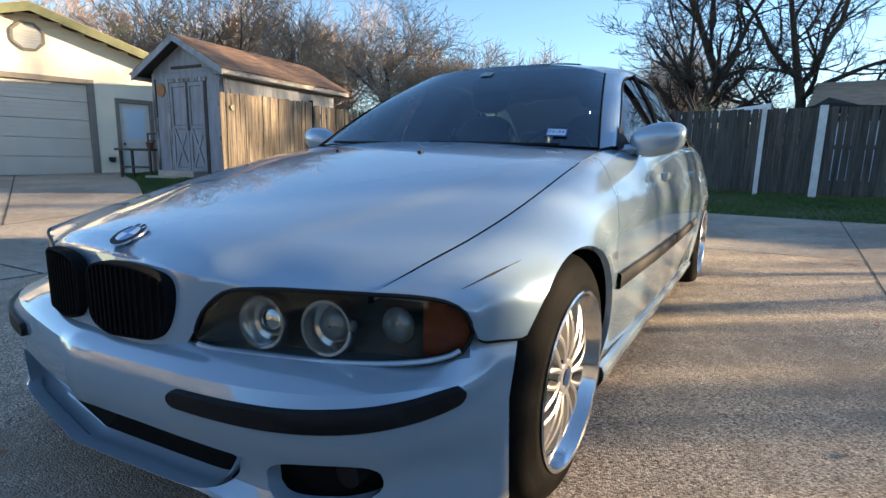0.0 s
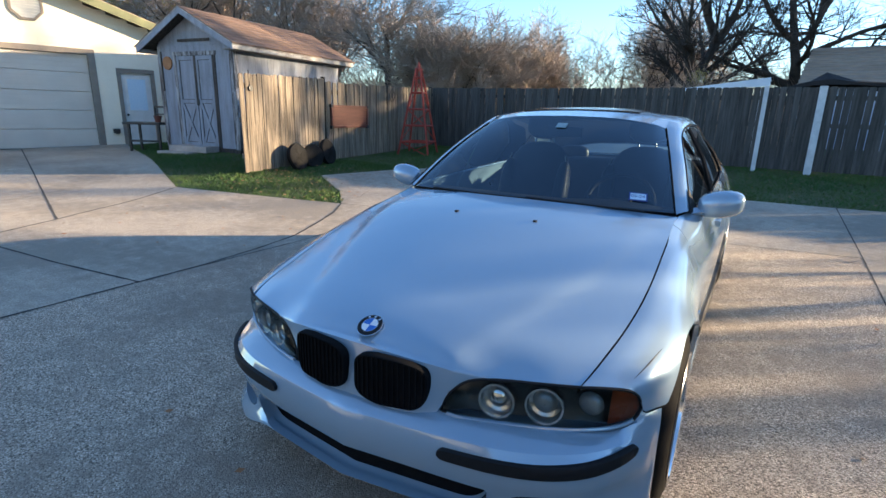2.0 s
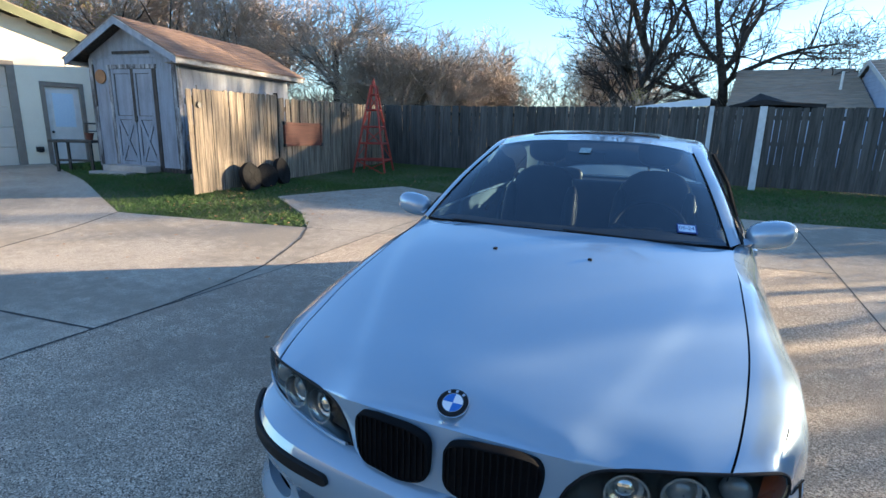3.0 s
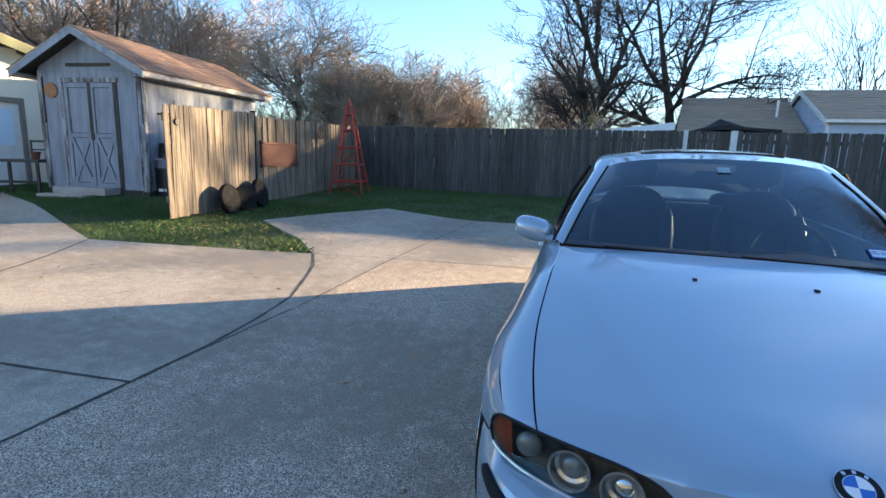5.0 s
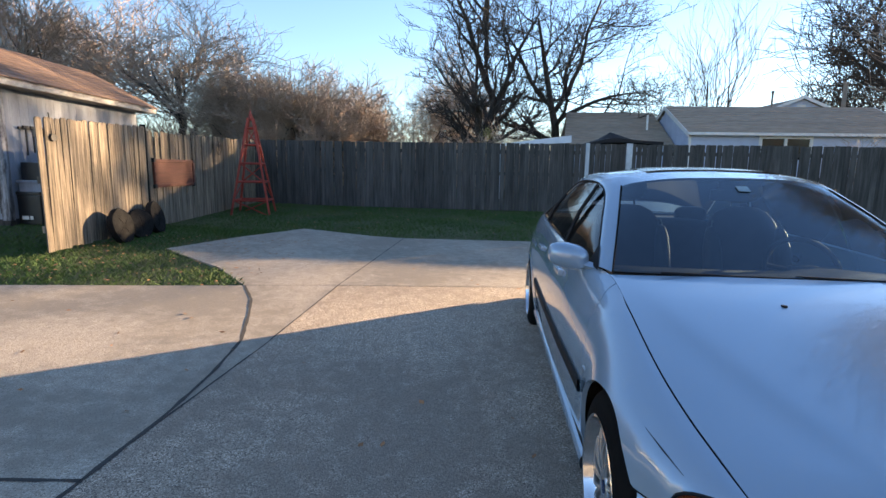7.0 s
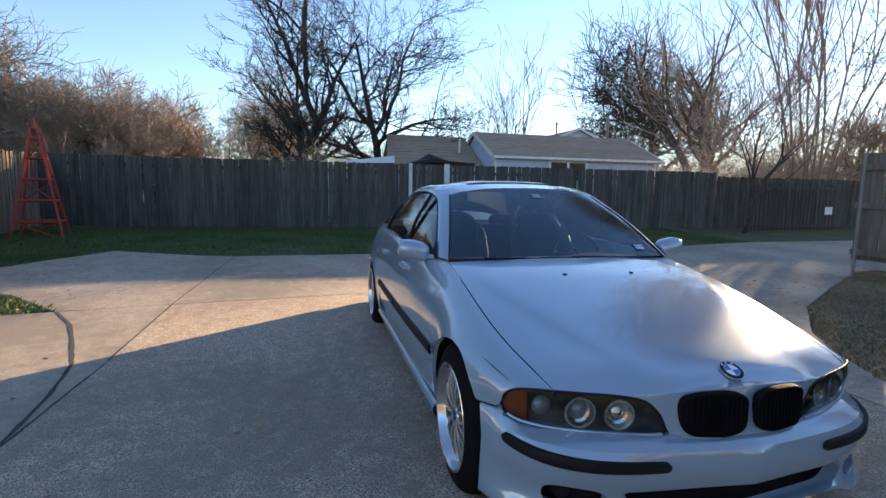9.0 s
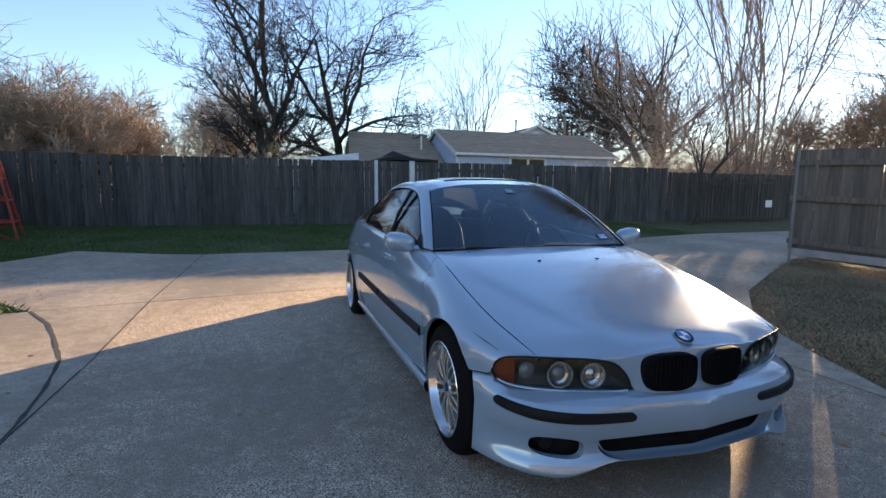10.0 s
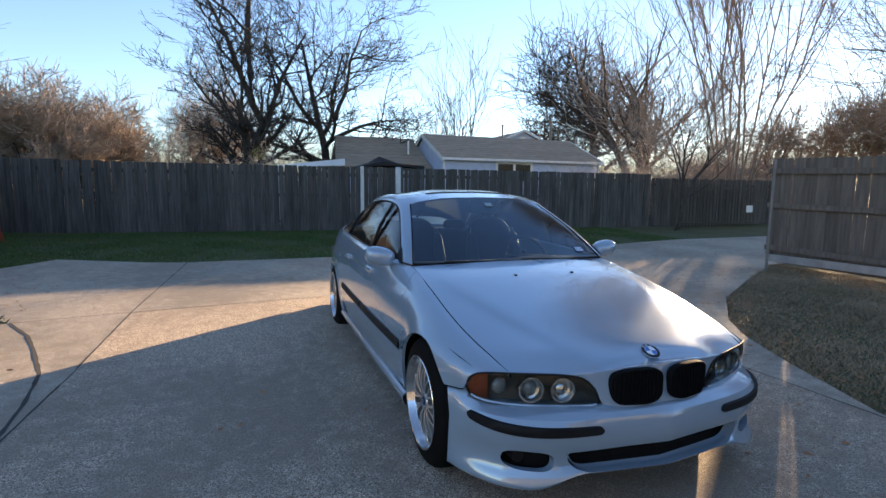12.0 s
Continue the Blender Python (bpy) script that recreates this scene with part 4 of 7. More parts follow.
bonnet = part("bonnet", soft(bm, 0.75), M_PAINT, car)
bm = bmesh.new()
rim_line = [c[-1] for c in full]
patch(bm, [rim_line, [p + Vector((0, 0.004, -0.02)) for p in rim_line]], flip=True)
for sg in (1, -1):
    line = [Vector((sg * c.x, c.y, c.z)) for c in cols_[-1][8:]]
    patch(bm, [line, [p + Vector((-sg * 0.002, 0, -0.02)) for p in line]], flip=sg > 0)
part("bonnet_edge", bm, M_DARK, bonnet)


# kidney grilles
def rounded(pts, r, n=5):
    """An outline with its corners rounded."""
    out = []
    k = len(pts)
    for i in range(k):
        p, a, b = Vector(pts[i]), Vector(pts[i - 1]), Vector(pts[(i + 1) % k])
        da, db = (a - p), (b - p)
        ra = min(r, da.length * 0.48, db.length * 0.48)
        s, e = p + da.normalized() * ra, p + db.normalized() * ra
        for j in range(n + 1):
            t = j / n
            out.append(((1 - t) ** 2 * s + 2 * t * (1 - t) * p + t * t * e))
    return out


def nose_y(x, z):
    return lerp_table([(0.0, -0.672), (0.12, -0.667), (0.20, -0.655), (0.27, -0.628)], abs(x)) + 0.10 * (z - 0.49) ** 1.0 * 0.12 - 0.003


kid = rounded([(0.019, 0.630), (0.075, 0.648), (0.19, 0.648), (0.255, 0.626), (0.258, 0.56), (0.236, 0.500), (0.085, 0.492), (0.019, 0.514)], 0.062, 7)
for side in (1, -1):
    out = [(p.x * side, p.y) for p in kid]
    if side < 0:
        out = out[::-1]
    cx, cz = 0.139 * side, 0.569
    frame_bm = bmesh.new()
    rings = []
    for sc, dy in ((1.0, 0.02), (1.0, -0.002), (0.985, -0.006), (0.95, -0.0075), (0.93, -0.005), (0.93, 0.01)):
        rings.append([Vector((cx + (x - cx) * sc, nose_y(x, z) + dy, cz + (z - cz) * sc)) for x, z in out])
    for ring in rings:
        ring.append(ring[0])
    patch(frame_bm, rings)
    grille = part("kidney_grille", soft(frame_bm), M_SLAT, car, "gloss black kidney grille")
    for k in range(13):
        x = cx + (k - 6) * 0.0172
        cross = []
        for (xa, za), (xb, zb) in zip(out, out[1:] + out[:1]):
            if (xa - x) * (xb - x) <= 0 and xa != xb:
                cross.append(za + (zb - za) * (x - xa) / (xb - xa))
        if len(cross) > 1 and max(cross) - min(cross) > 0.04:
            yy = nose_y(x, cz)
            sm = bmesh.new()
            box(sm, x - 0.0022, x + 0.0022, yy - 0.007, yy - 0.001, min(cross) + 0.006, max(cross) - 0.006)
            part("slat", sm, M_SLAT, grille)
    bk = bmesh.new()
    bk.faces.new([bk.verts.new((x, nose_y(x, z) - 0.001, z)) for x, z in out])
    part("backing", bk, M_DARK, grille)

# bumper
PLAN = [(0.0, -0.722), (0.315, -0.682), (0.48, -0.652), (0.60, -0.608), (0.70, -0.540), (0.775, -0.440), (0.818, -0.340), (0.838, -0.235)]
SHELF = [(0.0, 0.0), (0.315, 0.006), (0.48, 0.030), (0.60, 0.046), (0.70, 0.066), (0.775, 0.040), (0.818, 0.020), (0.838, 0.0)]


def foot_z(x):
    """Height of the bumper's lower edge: raised under the intake, dropping to the corners."""
    t = min(1.0, max(0.0, (abs(x) - 0.37) / 0.24))
    return 0.231 - 0.070 * t * t * (3 - 2 * t)


plan = spline([(x, y, 0) for x, y in PLAN], 40)
PROF = [(0.496, 0.085), (0.496, 0.075), (0.490, 0.050), (0.478, 0.024), (0.462, 0.009), (0.44, 0.002), (0.40, 0.0), (0.37, 0.002), (0.345, 0.008), (0.32, 0.018), (0.28, 0.026), (0.25, 0.024), (0.225, 0.012), (0.203, 0.0), (0.186, -0.003), (0.172, 0.004), (0.162, 0.03)]


def bumper_point(s, z, inset):
    """s from 0 at the centre to 40 at the wheel; inset inwards from the widest line."""
    i = min(39, int(s))
    p = plan[i].lerp(plan[i + 1], s - i)
    d = (plan[i + 1] - plan[i]).normalized()
    nrm = Vector((d.y, -d.x, 0))
    k = min(1.0, (40 - s) / 9)
    q = p - nrm * inset * (0.12 + 0.88 * k)
    if s > 33:
        end = HUB_F - math.sqrt(ARCH ** 2 - min(0.19, abs(z - HUB_Z)) ** 2) - 0.004
        q.y += (end + 0.235) * ((s - 33) / 7) ** 2
    if z < 0.29:
        z = 0.29 - (0.29 - z) * (0.29 - foot_z(q.x)) / 0.128
    if z > 0.455:
        q.y += lerp_table(SHELF, abs(q.x)) * min(1, (z - 0.455) / 0.035)
    if z > 0.465:
        z += (0.026 * math.exp(-((q.x - 0.775) / 0.028) ** 2) + 0.017 * min(1, max(0, (q.x - 0.7) / 0.1))) * min(1, (z - 0.465) / 0.025)
    return Vector((max(0.0, q.x) if s else 0.0, q.y, z))


bm = bmesh.new()
outer, inner = [], []
for z, ins in PROF:
    o, n_ = [], []
    for i in range(-40, 41):
        p = bumper_point(abs(i), z, ins)
        q = bumper_point(abs(i), z, ins + 0.03)
        for v in (p, q):
            v.x = math.copysign(v.x, i)
        o.append(p)
        n_.append(q)
    outer.append(o)
    inner.append(n_)
rows = outer + inner[::-1] + [outer[0]]
g = [[bm.verts.new(p) for p in row] for row in rows[:-1]]
g.append(g[0])
for j in range(len(g) - 1):
    for i in range(80):
        bm.faces.new((g[j][i], g[j + 1][i], g[j + 1][i + 1], g[j][i + 1]))
for col in (0, 80):
    ring = [g[j][col] for j in range(len(g) - 1)]
    bm.faces.new(ring if col else ring[::-1])
bmesh.ops.recalc_face_normals(bm, faces=list(bm.faces))
me = bpy.data.meshes.new("cut_bumper")
bm.to_mesh(me)
bm.free()
cut = bmesh.new()
OPEN_MID = rounded([(-0.456, 0.324), (-0.2, 0.333), (0.2, 0.333), (0.456, 0.324), (0.450, 0.283), (0.425, 0.256), (0.36, 0.2425), (-0.36, 0.2425), (-0.425, 0.256), (-0.450, 0.283)], 0.018)
prism(cut, [(p.x, p.y) for p in OPEN_MID], -0.9, -0.42)
OPEN_FOG = [Vector((0.600 + 0.094 * math.copysign(abs(math.cos(a)) ** 0.7, math.cos(a)), 0.286 + 0.004 * math.cos(a) + 0.043 * math.copysign(abs(math.sin(a)) ** 0.7, math.sin(a)))) for a in steps(0, 2 * math.pi, 28)][:-1]
for s in (1, -1):
    prism(cut, [(p.x * s, p.y) for p in OPEN_FOG], -0.9, -0.3)
cm = bpy.data.meshes.new("cutter")
cut.to_mesh(cm)
cut.free()


def carve(me, cutter):
    """The mesh less the cutter."""
    a, b = new("carve_a", me), new("carve_b", cutter)
    md = a.modifiers.new("cut", "BOOLEAN")
    md.operation, md.object, md.solver = "DIFFERENCE", b, "EXACT"
    bpy.context.view_layer.update()
    res = bpy.data.meshes.new_from_object(a.evaluated_get(bpy.context.evaluated_depsgraph_get()))
    bpy.data.objects.remove(a)
    bpy.data.objects.remove(b)
    bm = bmesh.new()
    bm.from_mesh(res)
    return bm


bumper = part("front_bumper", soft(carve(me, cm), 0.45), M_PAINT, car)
# mouldings, grille floor, mesh and fog lamps
bm = bmesh.new()
def s_at(x):
    k = min(range(40), key=lambda i: 0 if plan[i].x <= x <= plan[i + 1].x else 9 + abs(plan[i].x - x))
    return k + (x - plan[k].x) / (plan[k + 1].x - plan[k].x)


rows = []
s0_, s1_ = s_at(0.318), s_at(0.795)
for v, ins in ((1.0, 0.004), (1.0, -0.007), (0.85, -0.011), (-0.85, -0.011), (-1.0, -0.007), (-1.0, 0.004)):
    row = []
    for i in range(31):
        f = 0.5 - 0.5 * math.cos(math.pi * i / 30)
        zc = lerp_table([(0, 0.419), (0.5, 0.420), (0.8, 0.430), (1, 0.444)], f)
        hh = lerp_table([(0, 0.018), (0.15, 0.0195), (0.6, 0.0215), (0.9, 0.020), (1, 0.017)], f)
        hh *= math.sqrt(max(0.12, 1 - max(0.0, 1 - min(f, 1 - f) / 0.035) ** 2))
        row.append(bumper_point(s0_ + (s1_ - s0_) * f, zc + v * hh, ins))
    rows.append(row)
rows.append(rows[0])
g_ = patch(bm, rows)
for c in (0, 30):
    bm.faces.new([g_[k][c] for k in range(6)])
both("bumper_moulding", bm, M_TRIM, bumper, "black rubbing strip", 0.9)
bm = bmesh.new()
back_rows = []
for z, ins in ((0.37, 0.05), (0.34, 0.085), (0.28, 0.095), (0.22, 0.085), (0.18, 0.058)):
    half = [bumper_point(k, z, ins) for k in range(0, 26)]
    back_rows.append([Vector((-p.x, p.y, p.z)) for p in half[:0:-1]] + half)
patch(bm, back_rows, flip=True)
part("intake_backing", bm, M_DARK, bumper, "dark recess of the lower intake")
bm = bmesh.new()
floor_rows = []
for z, ins in ((0.2410, 0.010), (0.2375, 0.026), (0.2375, 0.042), (0.240, 0.054), (0.246, 0.064)):
    half = []
    for k in range(27):
        x = 0.462 * math.sin(k / 26 * math.pi / 2)
        p = bumper_point(s_at(x) if k else 0, 0.30, ins)
        end = max(0.0, (x - 0.34) / 0.122)
        half.append(Vector((x, p.y, z + 0.085 * end ** 3)))
    floor_rows.append([Vector((-p.x, p.y, p.z)) for p in half[:0:-1]] + half)
patch(bm, floor_rows[::-1], flip=True)
part("intake_floor", soft(bm), M_PAINT, bumper, "silver scooped floor of the lower intake")
bm = bmesh.new()
for k in range(14):
    x = 0.27 + k * 0.008
    tube(bm, [(x, -0.600 + x * x * 0.35, 0.262), (x + 0.03, -0.600 + (x + 0.03) ** 2 * 0.35, 0.325)], 0.0012, 4)
    tube(bm, [(x + 0.03, -0.600 + (x + 0.03) ** 2 * 0.35, 0.262), (x, -0.600 + x * x * 0.35, 0.325)], 0.0012, 4)
part("intake_mesh", bm, M_RIM, bumper, "bright wire mesh", kind="stuff")
for s in (1, -1):
    bm = bmesh.new()
    patch(bm, [[Vector((s * p.x, p.y, p.z)) for p in (bumper_point(k, z, ins) for k in range(17, 33))] for z, ins in ((0.36, 0.04), (0.34, 0.085), (0.20, 0.085), (0.17, 0.04))], flip=s > 0)
    well = part("fog_recess", bm, M_DARK, bumper)
    bm = bmesh.new()
    cyl(bm, (s * 0.622, -0.530, 0.286), (s * 0.622, -0.44, 0.286), 0.028, n=20)
    part("fog_lamp", soft(bm), M_TRIM, well, "round fog lamp")

# headlamps
for s in (1, -1):
    lamp = new("headlight")
    lamp.parent = car
    tagged(lamp, "dark smoked headlight with two chrome rings and amber corner")
    lens, housing = bmesh.new(), bmesh.new()
    rl, rh = [], []
    for j in range(9):
        f = j / 8
        a_row, b_row = [], []
        for i in range(31):
            p = low_curve[i].lerp(top_curve[i], f)
            out = Vector((0.35, -0.9, 0.25)).normalized() * 0.012 * math.sin(math.pi * f) * min(1, i / 4) * min(1, (30 - i) / 4)
            depth = 0.055 * min(1, i / 4) * min(1, (30 - i) / 5) * (0.55 + 0.45 * math.sin(math.pi * f))
            a_row.append(Vector(((p + out).x * s, (p + out).y, (p + out).z)))
            q = p + Vector((-0.25 * depth, depth, 0))
            b_row.append(Vector((q.x * s, q.y, q.z)))
        rl.append(a_row)
        rh.append(b_row)
    patch(lens, rl, flip=s < 0)
    cover = part("lens_cover", soft(lens), G_LAMP, lamp)
    cover.visible_shadow = False
    patch(housing, rh, flip=s < 0)
    part("housing", soft(housing), M_HOUSING, lamp)
    edge = bmesh.new()
    loop = [Vector((p.x * s, p.y - 0.001, p.z)) for p in top_curve + low_curve[::-1][1:-1]]
    tube(edge, loop, 0.0045, 6, closed=True)
    part("seal", soft(edge), M_TRIM, lamp)
    bead = bmesh.new()
    tube(bead, [Vector((p.x * s, p.y - 0.010, p.z + 0.005)) for p in low_curve[1:29]], 0.0055, 8)
    part("lamp_bead", soft(bead), M_PAINT, lamp, "silver strip under the lamp")
    for cx, cy, cz, r in ((0.556, -0.500, 0.553, 0.056), (0.432, -0.545, 0.553, 0.054)):
        bm = bmesh.new()
        m = Matrix.Translation((cx * s, cy, cz)) @ pose(0, 0, 0, 90 - 4, 0, s * 12)
        prof = [(r, 0.03), (r, 0.0), (r * 0.96, -0.006), (r * 0.86, -0.006), (r * 0.80, 0.004), (r * 0.80, 0.026), (r * 0.62, 0.030)]
        rings = [[m @ Vector((a * math.cos(2 * math.pi * k / 28), a * math.sin(2 * math.pi * k / 28), -b + 0.012)) for k in range(29)] for a, b in prof]
        patch(bm, rings)
        part("ring", soft(bm), M_CHROME, lamp, "chrome lamp ring")
        bm = bmesh.new()
        rings = [[m @ Vector((r * 0.63 * math.cos(a) * math.cos(2 * math.pi * k / 24), r * 0.63 * math.cos(a) * math.sin(2 * math.pi * k / 24), -0.022 + r * 0.45 * math.sin(a))) for k in range(25)] for a in steps(0, 1.5, 6)]
        patch(bm, rings)
        part("projector", soft(bm), M_LIP if cx < 0.5 else M_LENS, lamp)
    bm = bmesh.new()
    rows = []
    for j in range(9):
        rows.append([])
        for i in range(21, 31):
            p = low_curve[i].lerp(top_curve[i], 0.06 + 0.88 * j / 8) + Vector((-0.004, 0.006, 0))
            rows[-1].append(Vector((p.x * s, p.y, p.z)))
    patch(bm, [[row[k] for k in range(3, 10)] for row in rows], flip=s < 0)
    part("indicator", soft(bm), M_AMBER, lamp, "amber turn indicator")
    bm = bmesh.new()
    bmesh.ops.create_uvsphere(bm, u_segments=16, v_segments=10, radius=0.036, matrix=Matrix.Translation((0.668 * s, -0.436, 0.560)) @ Matrix.Diagonal((1, 0.6, 1, 1)))
    part("bulb", soft(bm), M_LENS, lamp)

# roundel on the bonnet
badge = new("badge")
badge.parent = bonnet
tagged(badge, "round blue and white badge with a black rim")
bm_ = (bonnet_z(0, -0.55) - bonnet_z(0, -0.59)) / 0.04
m = Matrix.Translation((0, -0.572, bonnet_z(0, -0.572) + 0.001)) @ Matrix.Rotation(math.atan(bm_), 4, "X")
for nm, r0, r1, h, material in (("rim", 0.028, 0.041, 0.006, M_TRIM), ("edge", 0.041, 0.0425, 0.005, M_CHROME), ("inner_edge", 0.0265, 0.028, 0.0065, M_CHROME)):
    bm = bmesh.new()
    rings = [[m @ Vector((r * math.cos(2 * math.pi * k / 40), r * math.sin(2 * math.pi * k / 40), z)) for k in range(41)] for r, z in ((r1, 0), (r1, h), (r0, h), (r0, 0))]
    patch(bm, rings)
    part(nm, soft(bm), material, badge)
for q in range(4):
    bm = bmesh.new()
    v = [bm.verts.new(m @ Vector((0, 0, 0.0062)))] + [bm.verts.new(m @ Vector((0.0268 * math.cos(math.pi / 2 * (q + k / 8)), 0.0268 * math.sin(math.pi / 2 * (q + k / 8)), 0.0062))) for k in range(9)]
    bm.faces.new(v)
    part("quarter", bm, M_BLUE if q % 2 else M_PALE, badge)
for k in (-1, 0, 1):
    bm = bmesh.new()
    a = math.pi / 2 - k * 0.62
    box(bm, -0.0035, 0.0035, -0.004, 0.004, 0.0058, 0.0068, m=m @ Matrix.Translation((0.0345 * math.cos(a), 0.0345 * math.sin(a), 0)) @ Matrix.Rotation(a - math.pi / 2, 4, "Z"))
    part("mark", bm, M_CHROME, badge)
for x in (-0.193, 0.193):
    bm = bmesh.new()
    box(bm, x - 0.008, x + 0.008, 0.313, 0.330, bonnet_z(x, 0.32) - 0.004, bonnet_z(x, 0.32) + 0.006, 0.0025)
    part("washer_nozzle", soft(bm), M_TRIM, bonnet)

# greenhouse
SCR_LOW = [(0.0, 0.625, 0.932), (0.35, 0.645, 0.928), (0.60, 0.69, 0.922), (0.70, 0.725, 0.918)]
SCR_TOP = [(0.0, 1.262, 1.336), (0.28, 1.278, 1.328), (0.47, 1.312, 1.302), (0.535, 1.345, 1.280)]
BACK_TOP = [(0.0, 2.52, 1.325), (0.30, 2.51, 1.318), (0.54, 2.47, 1.285)]
BACK_LOW = [(0.0, 3.20, 1.015), (0.35, 3.18, 1.012), (0.64, 3.10, 1.0)]
GUTTER = [(0.70, 0.725, 0.918), (0.622, 1.02, 1.112), (0.535, 1.345, 1.280), (0.538, 1.52, 1.330), (0.548, 1.8, 1.350), (0.548, 2.2, 1.335), (0.54, 2.47, 1.285), (0.585, 2.78, 1.155), (0.64, 3.10, 1.0)]
WINDOW = [(0.752, 0.80, 0.928), (0.684, 1.07, 1.100), (0.618, 1.345, 1.240), (0.610, 1.50, 1.283), (0.614, 1.75, 1.302), (0.628, 2.1, 1.288), (0.645, 2.38, 1.225), (0.70, 2.62, 1.115), (0.775, 2.86, 0.995)]


def mirror_row(pts):
    return [Vector((-p.x, p.y, p.z)) for p in pts[:0:-1]] + list(pts)


def skin(low, top, n, bulge, m=24):
    a, b = mirror_row(spline(low, m)), mirror_row(spline(top, m))
    return [[p.lerp(q, j / n) + bulge * math.sin(math.pi * j / n) for p, q in zip(a, b)] for j in range(n + 1)]


bm = bmesh.new()
patch(bm, skin(SCR_LOW, SCR_TOP, 14, Vector((0, -0.012, 0.02))))
screen = part("windscreen", soft(bm), G_SCREEN, car, "tinted windscreen with a registration sticker")
screen.visible_shadow = False
bm = bmesh.new()
band = skin(SCR_LOW, SCR_TOP, 14, Vector((0, -0.012, 0.02)))
rim = [r[0] for r in band[::-1]] + band[0][1:-1] + [r[-1] for r in band]
tube(bm, [p + Vector((0, -0.002, 0.002)) for p in rim], 0.004, 6)
part("screen_seal", soft(bm), M_DARK, screen)
bm = bmesh.new()
patch(bm, skin(BACK_LOW, BACK_TOP, 10, Vector((0, 0.01, 0.02))), flip=True)
rear_glass = part("rear_window", soft(bm), G_REAR, car)
rear_glass.visible_shadow = False
# roof
bm = bmesh.new()
front, back = mirror_row(spline(SCR_TOP, 24)), mirror_row(spline(BACK_TOP, 24))
gut = spline(GUTTER[2:7], 24)
rows = []
for j in range(25):
    f = j / 24
    row = []
    for i in range(49):
        s = (i - 24) / 24
        p = front[i].lerp(back[i], f)
        e = gut[j]
        crown = lerp_table([(0, 0.0), (0.25, 0.056), (0.5, 0.072), (0.8, 0.04), (1, 0.0)], f) * (1 - s * s)
        edge_z = e.z - (front[48].z + (back[48].z - front[48].z) * f)
        row.append(Vector((p.x / max(1e-6, abs((front[48].x + (back[48].x - front[48].x) * f))) * e.x, p.y, p.z + crown * 0.85 + edge_z * 0.75 * (s * s) + edge_z * 0.25 * s ** 8)))
    rows.append(row)
patch(bm, rows)
roof = part("roof", soft(bm), M_PAINT, car)
bm = bmesh.new()
patch(bm, [[Vector((p.x * 0.97, p.y, p.z - 0.022)) for p in row] for row in rows[1:-1]], flip=True)
part("headliner", soft(bm), M_LINER, roof, "dark cloth headliner")
bm = bmesh.new()
hatch = [[Vector((x, y, 0)) for x in steps(-0.36, 0.36, 10)] for y in steps(1.50, 1.86, 8)]
for row in hatch:
    for p in row:
        f = (p.y - 1.2) / 1.3
        p.z = 1.328 + lerp_table([(0, 0.0), (0.25, 0.056), (0.5, 0.072), (0.8, 0.04), (1, 0.0)], f) * (1 - (p.x / 0.556) ** 2) * 0.85 + 0.001
for row in hatch:
    for p in row:
        j = min(range(25), key=lambda k: abs(rows[k][24].y - p.y))
        i = min(range(49), key=lambda k: abs(rows[j][k].x - p.x))
        p.z = rows[j][i].z + 0.0025
patch(bm, hatch, lip=0.006)
part("sunroof", soft(bm), M_GLOSS, roof, "dark glass sunroof panel")
# pillars and rails
inner_rail, outer_rail = spline(GUTTER, 60), spline(WINDOW, 60)
bm = bmesh.new()
rows = []
for j in range(7):
    f = j / 6
    rows.append([p.lerp(q, f) + Vector((0.010, 0, 0.006)) * math.sin(math.pi * f) for p, q in zip(inner_rail, outer_rail)])
patch(bm, rows, flip=True)
extra = [[inner_rail[60], Vector((0.72, 3.12, 0.998)), side_point(3.12, 0, 0.3)], [rows[3][-1] + Vector((0.01, 0, 0)), Vector((0.745, 3.0, 1.003)), side_point(3.0, 0, 0.3)], [outer_rail[60], outer_rail[60] + Vector((0.006, 0, -0.005)), side_point(2.86, 0, 0.3)]]
patch(bm, extra)
both("pillar_rail", bm, M_PAINT, car)
# side windows
for pair_, y0, y1 in ((doors, 0.80, 1.50), (rear_doors, 1.52, 2.86)):
    bm = bmesh.new()
    rows = []
    ws = [p for p in outer_rail]

    def rail_at(y):
        k = min(range(60), key=lambda i: 0 if ws[i].y <= y <= ws[i + 1].y else 9 + abs(ws[i].y - y))
        a, b = ws[k], ws[k + 1]
        return a.lerp(b, min(1, max(0, (y - a.y) / max(1e-5, b.y - a.y))))
    for j in range(9):
        f = j / 8
        row = []
        for y in steps(y0, y1, 16):
            p, q = side_point(y, 0, 0.3) + Vector((-0.014, 0, 0.002)), rail_at(y) + Vector((-0.010, 0, 0))
            row.append(p.lerp(q, f) + Vector((0.014, 0, 0)) * math.sin(math.pi * f))
        rows.append(row)
    patch(bm, rows)
    gl = both("side_window", bm, G_SIDE, pair_[0])
    gl[1].parent = pair_[1]
    for o in gl:
        o.visible_shadow = False
    bm = bmesh.new()
    tube(bm, [rail_at(y) + Vector((0.001, 0, -0.002)) for y in steps(y0, y1, 24)], 0.005, 6)
    tube(bm, [side_point(y, 0, 0.3) + Vector((-0.004, 0, 0.002)) for y in steps(y0, y1, 24)], 0.0055, 6)
    tr = both("window_trim", bm, M_TRIM, pair_[0])
    tr[1].parent = pair_[1]
bm = bmesh.new()
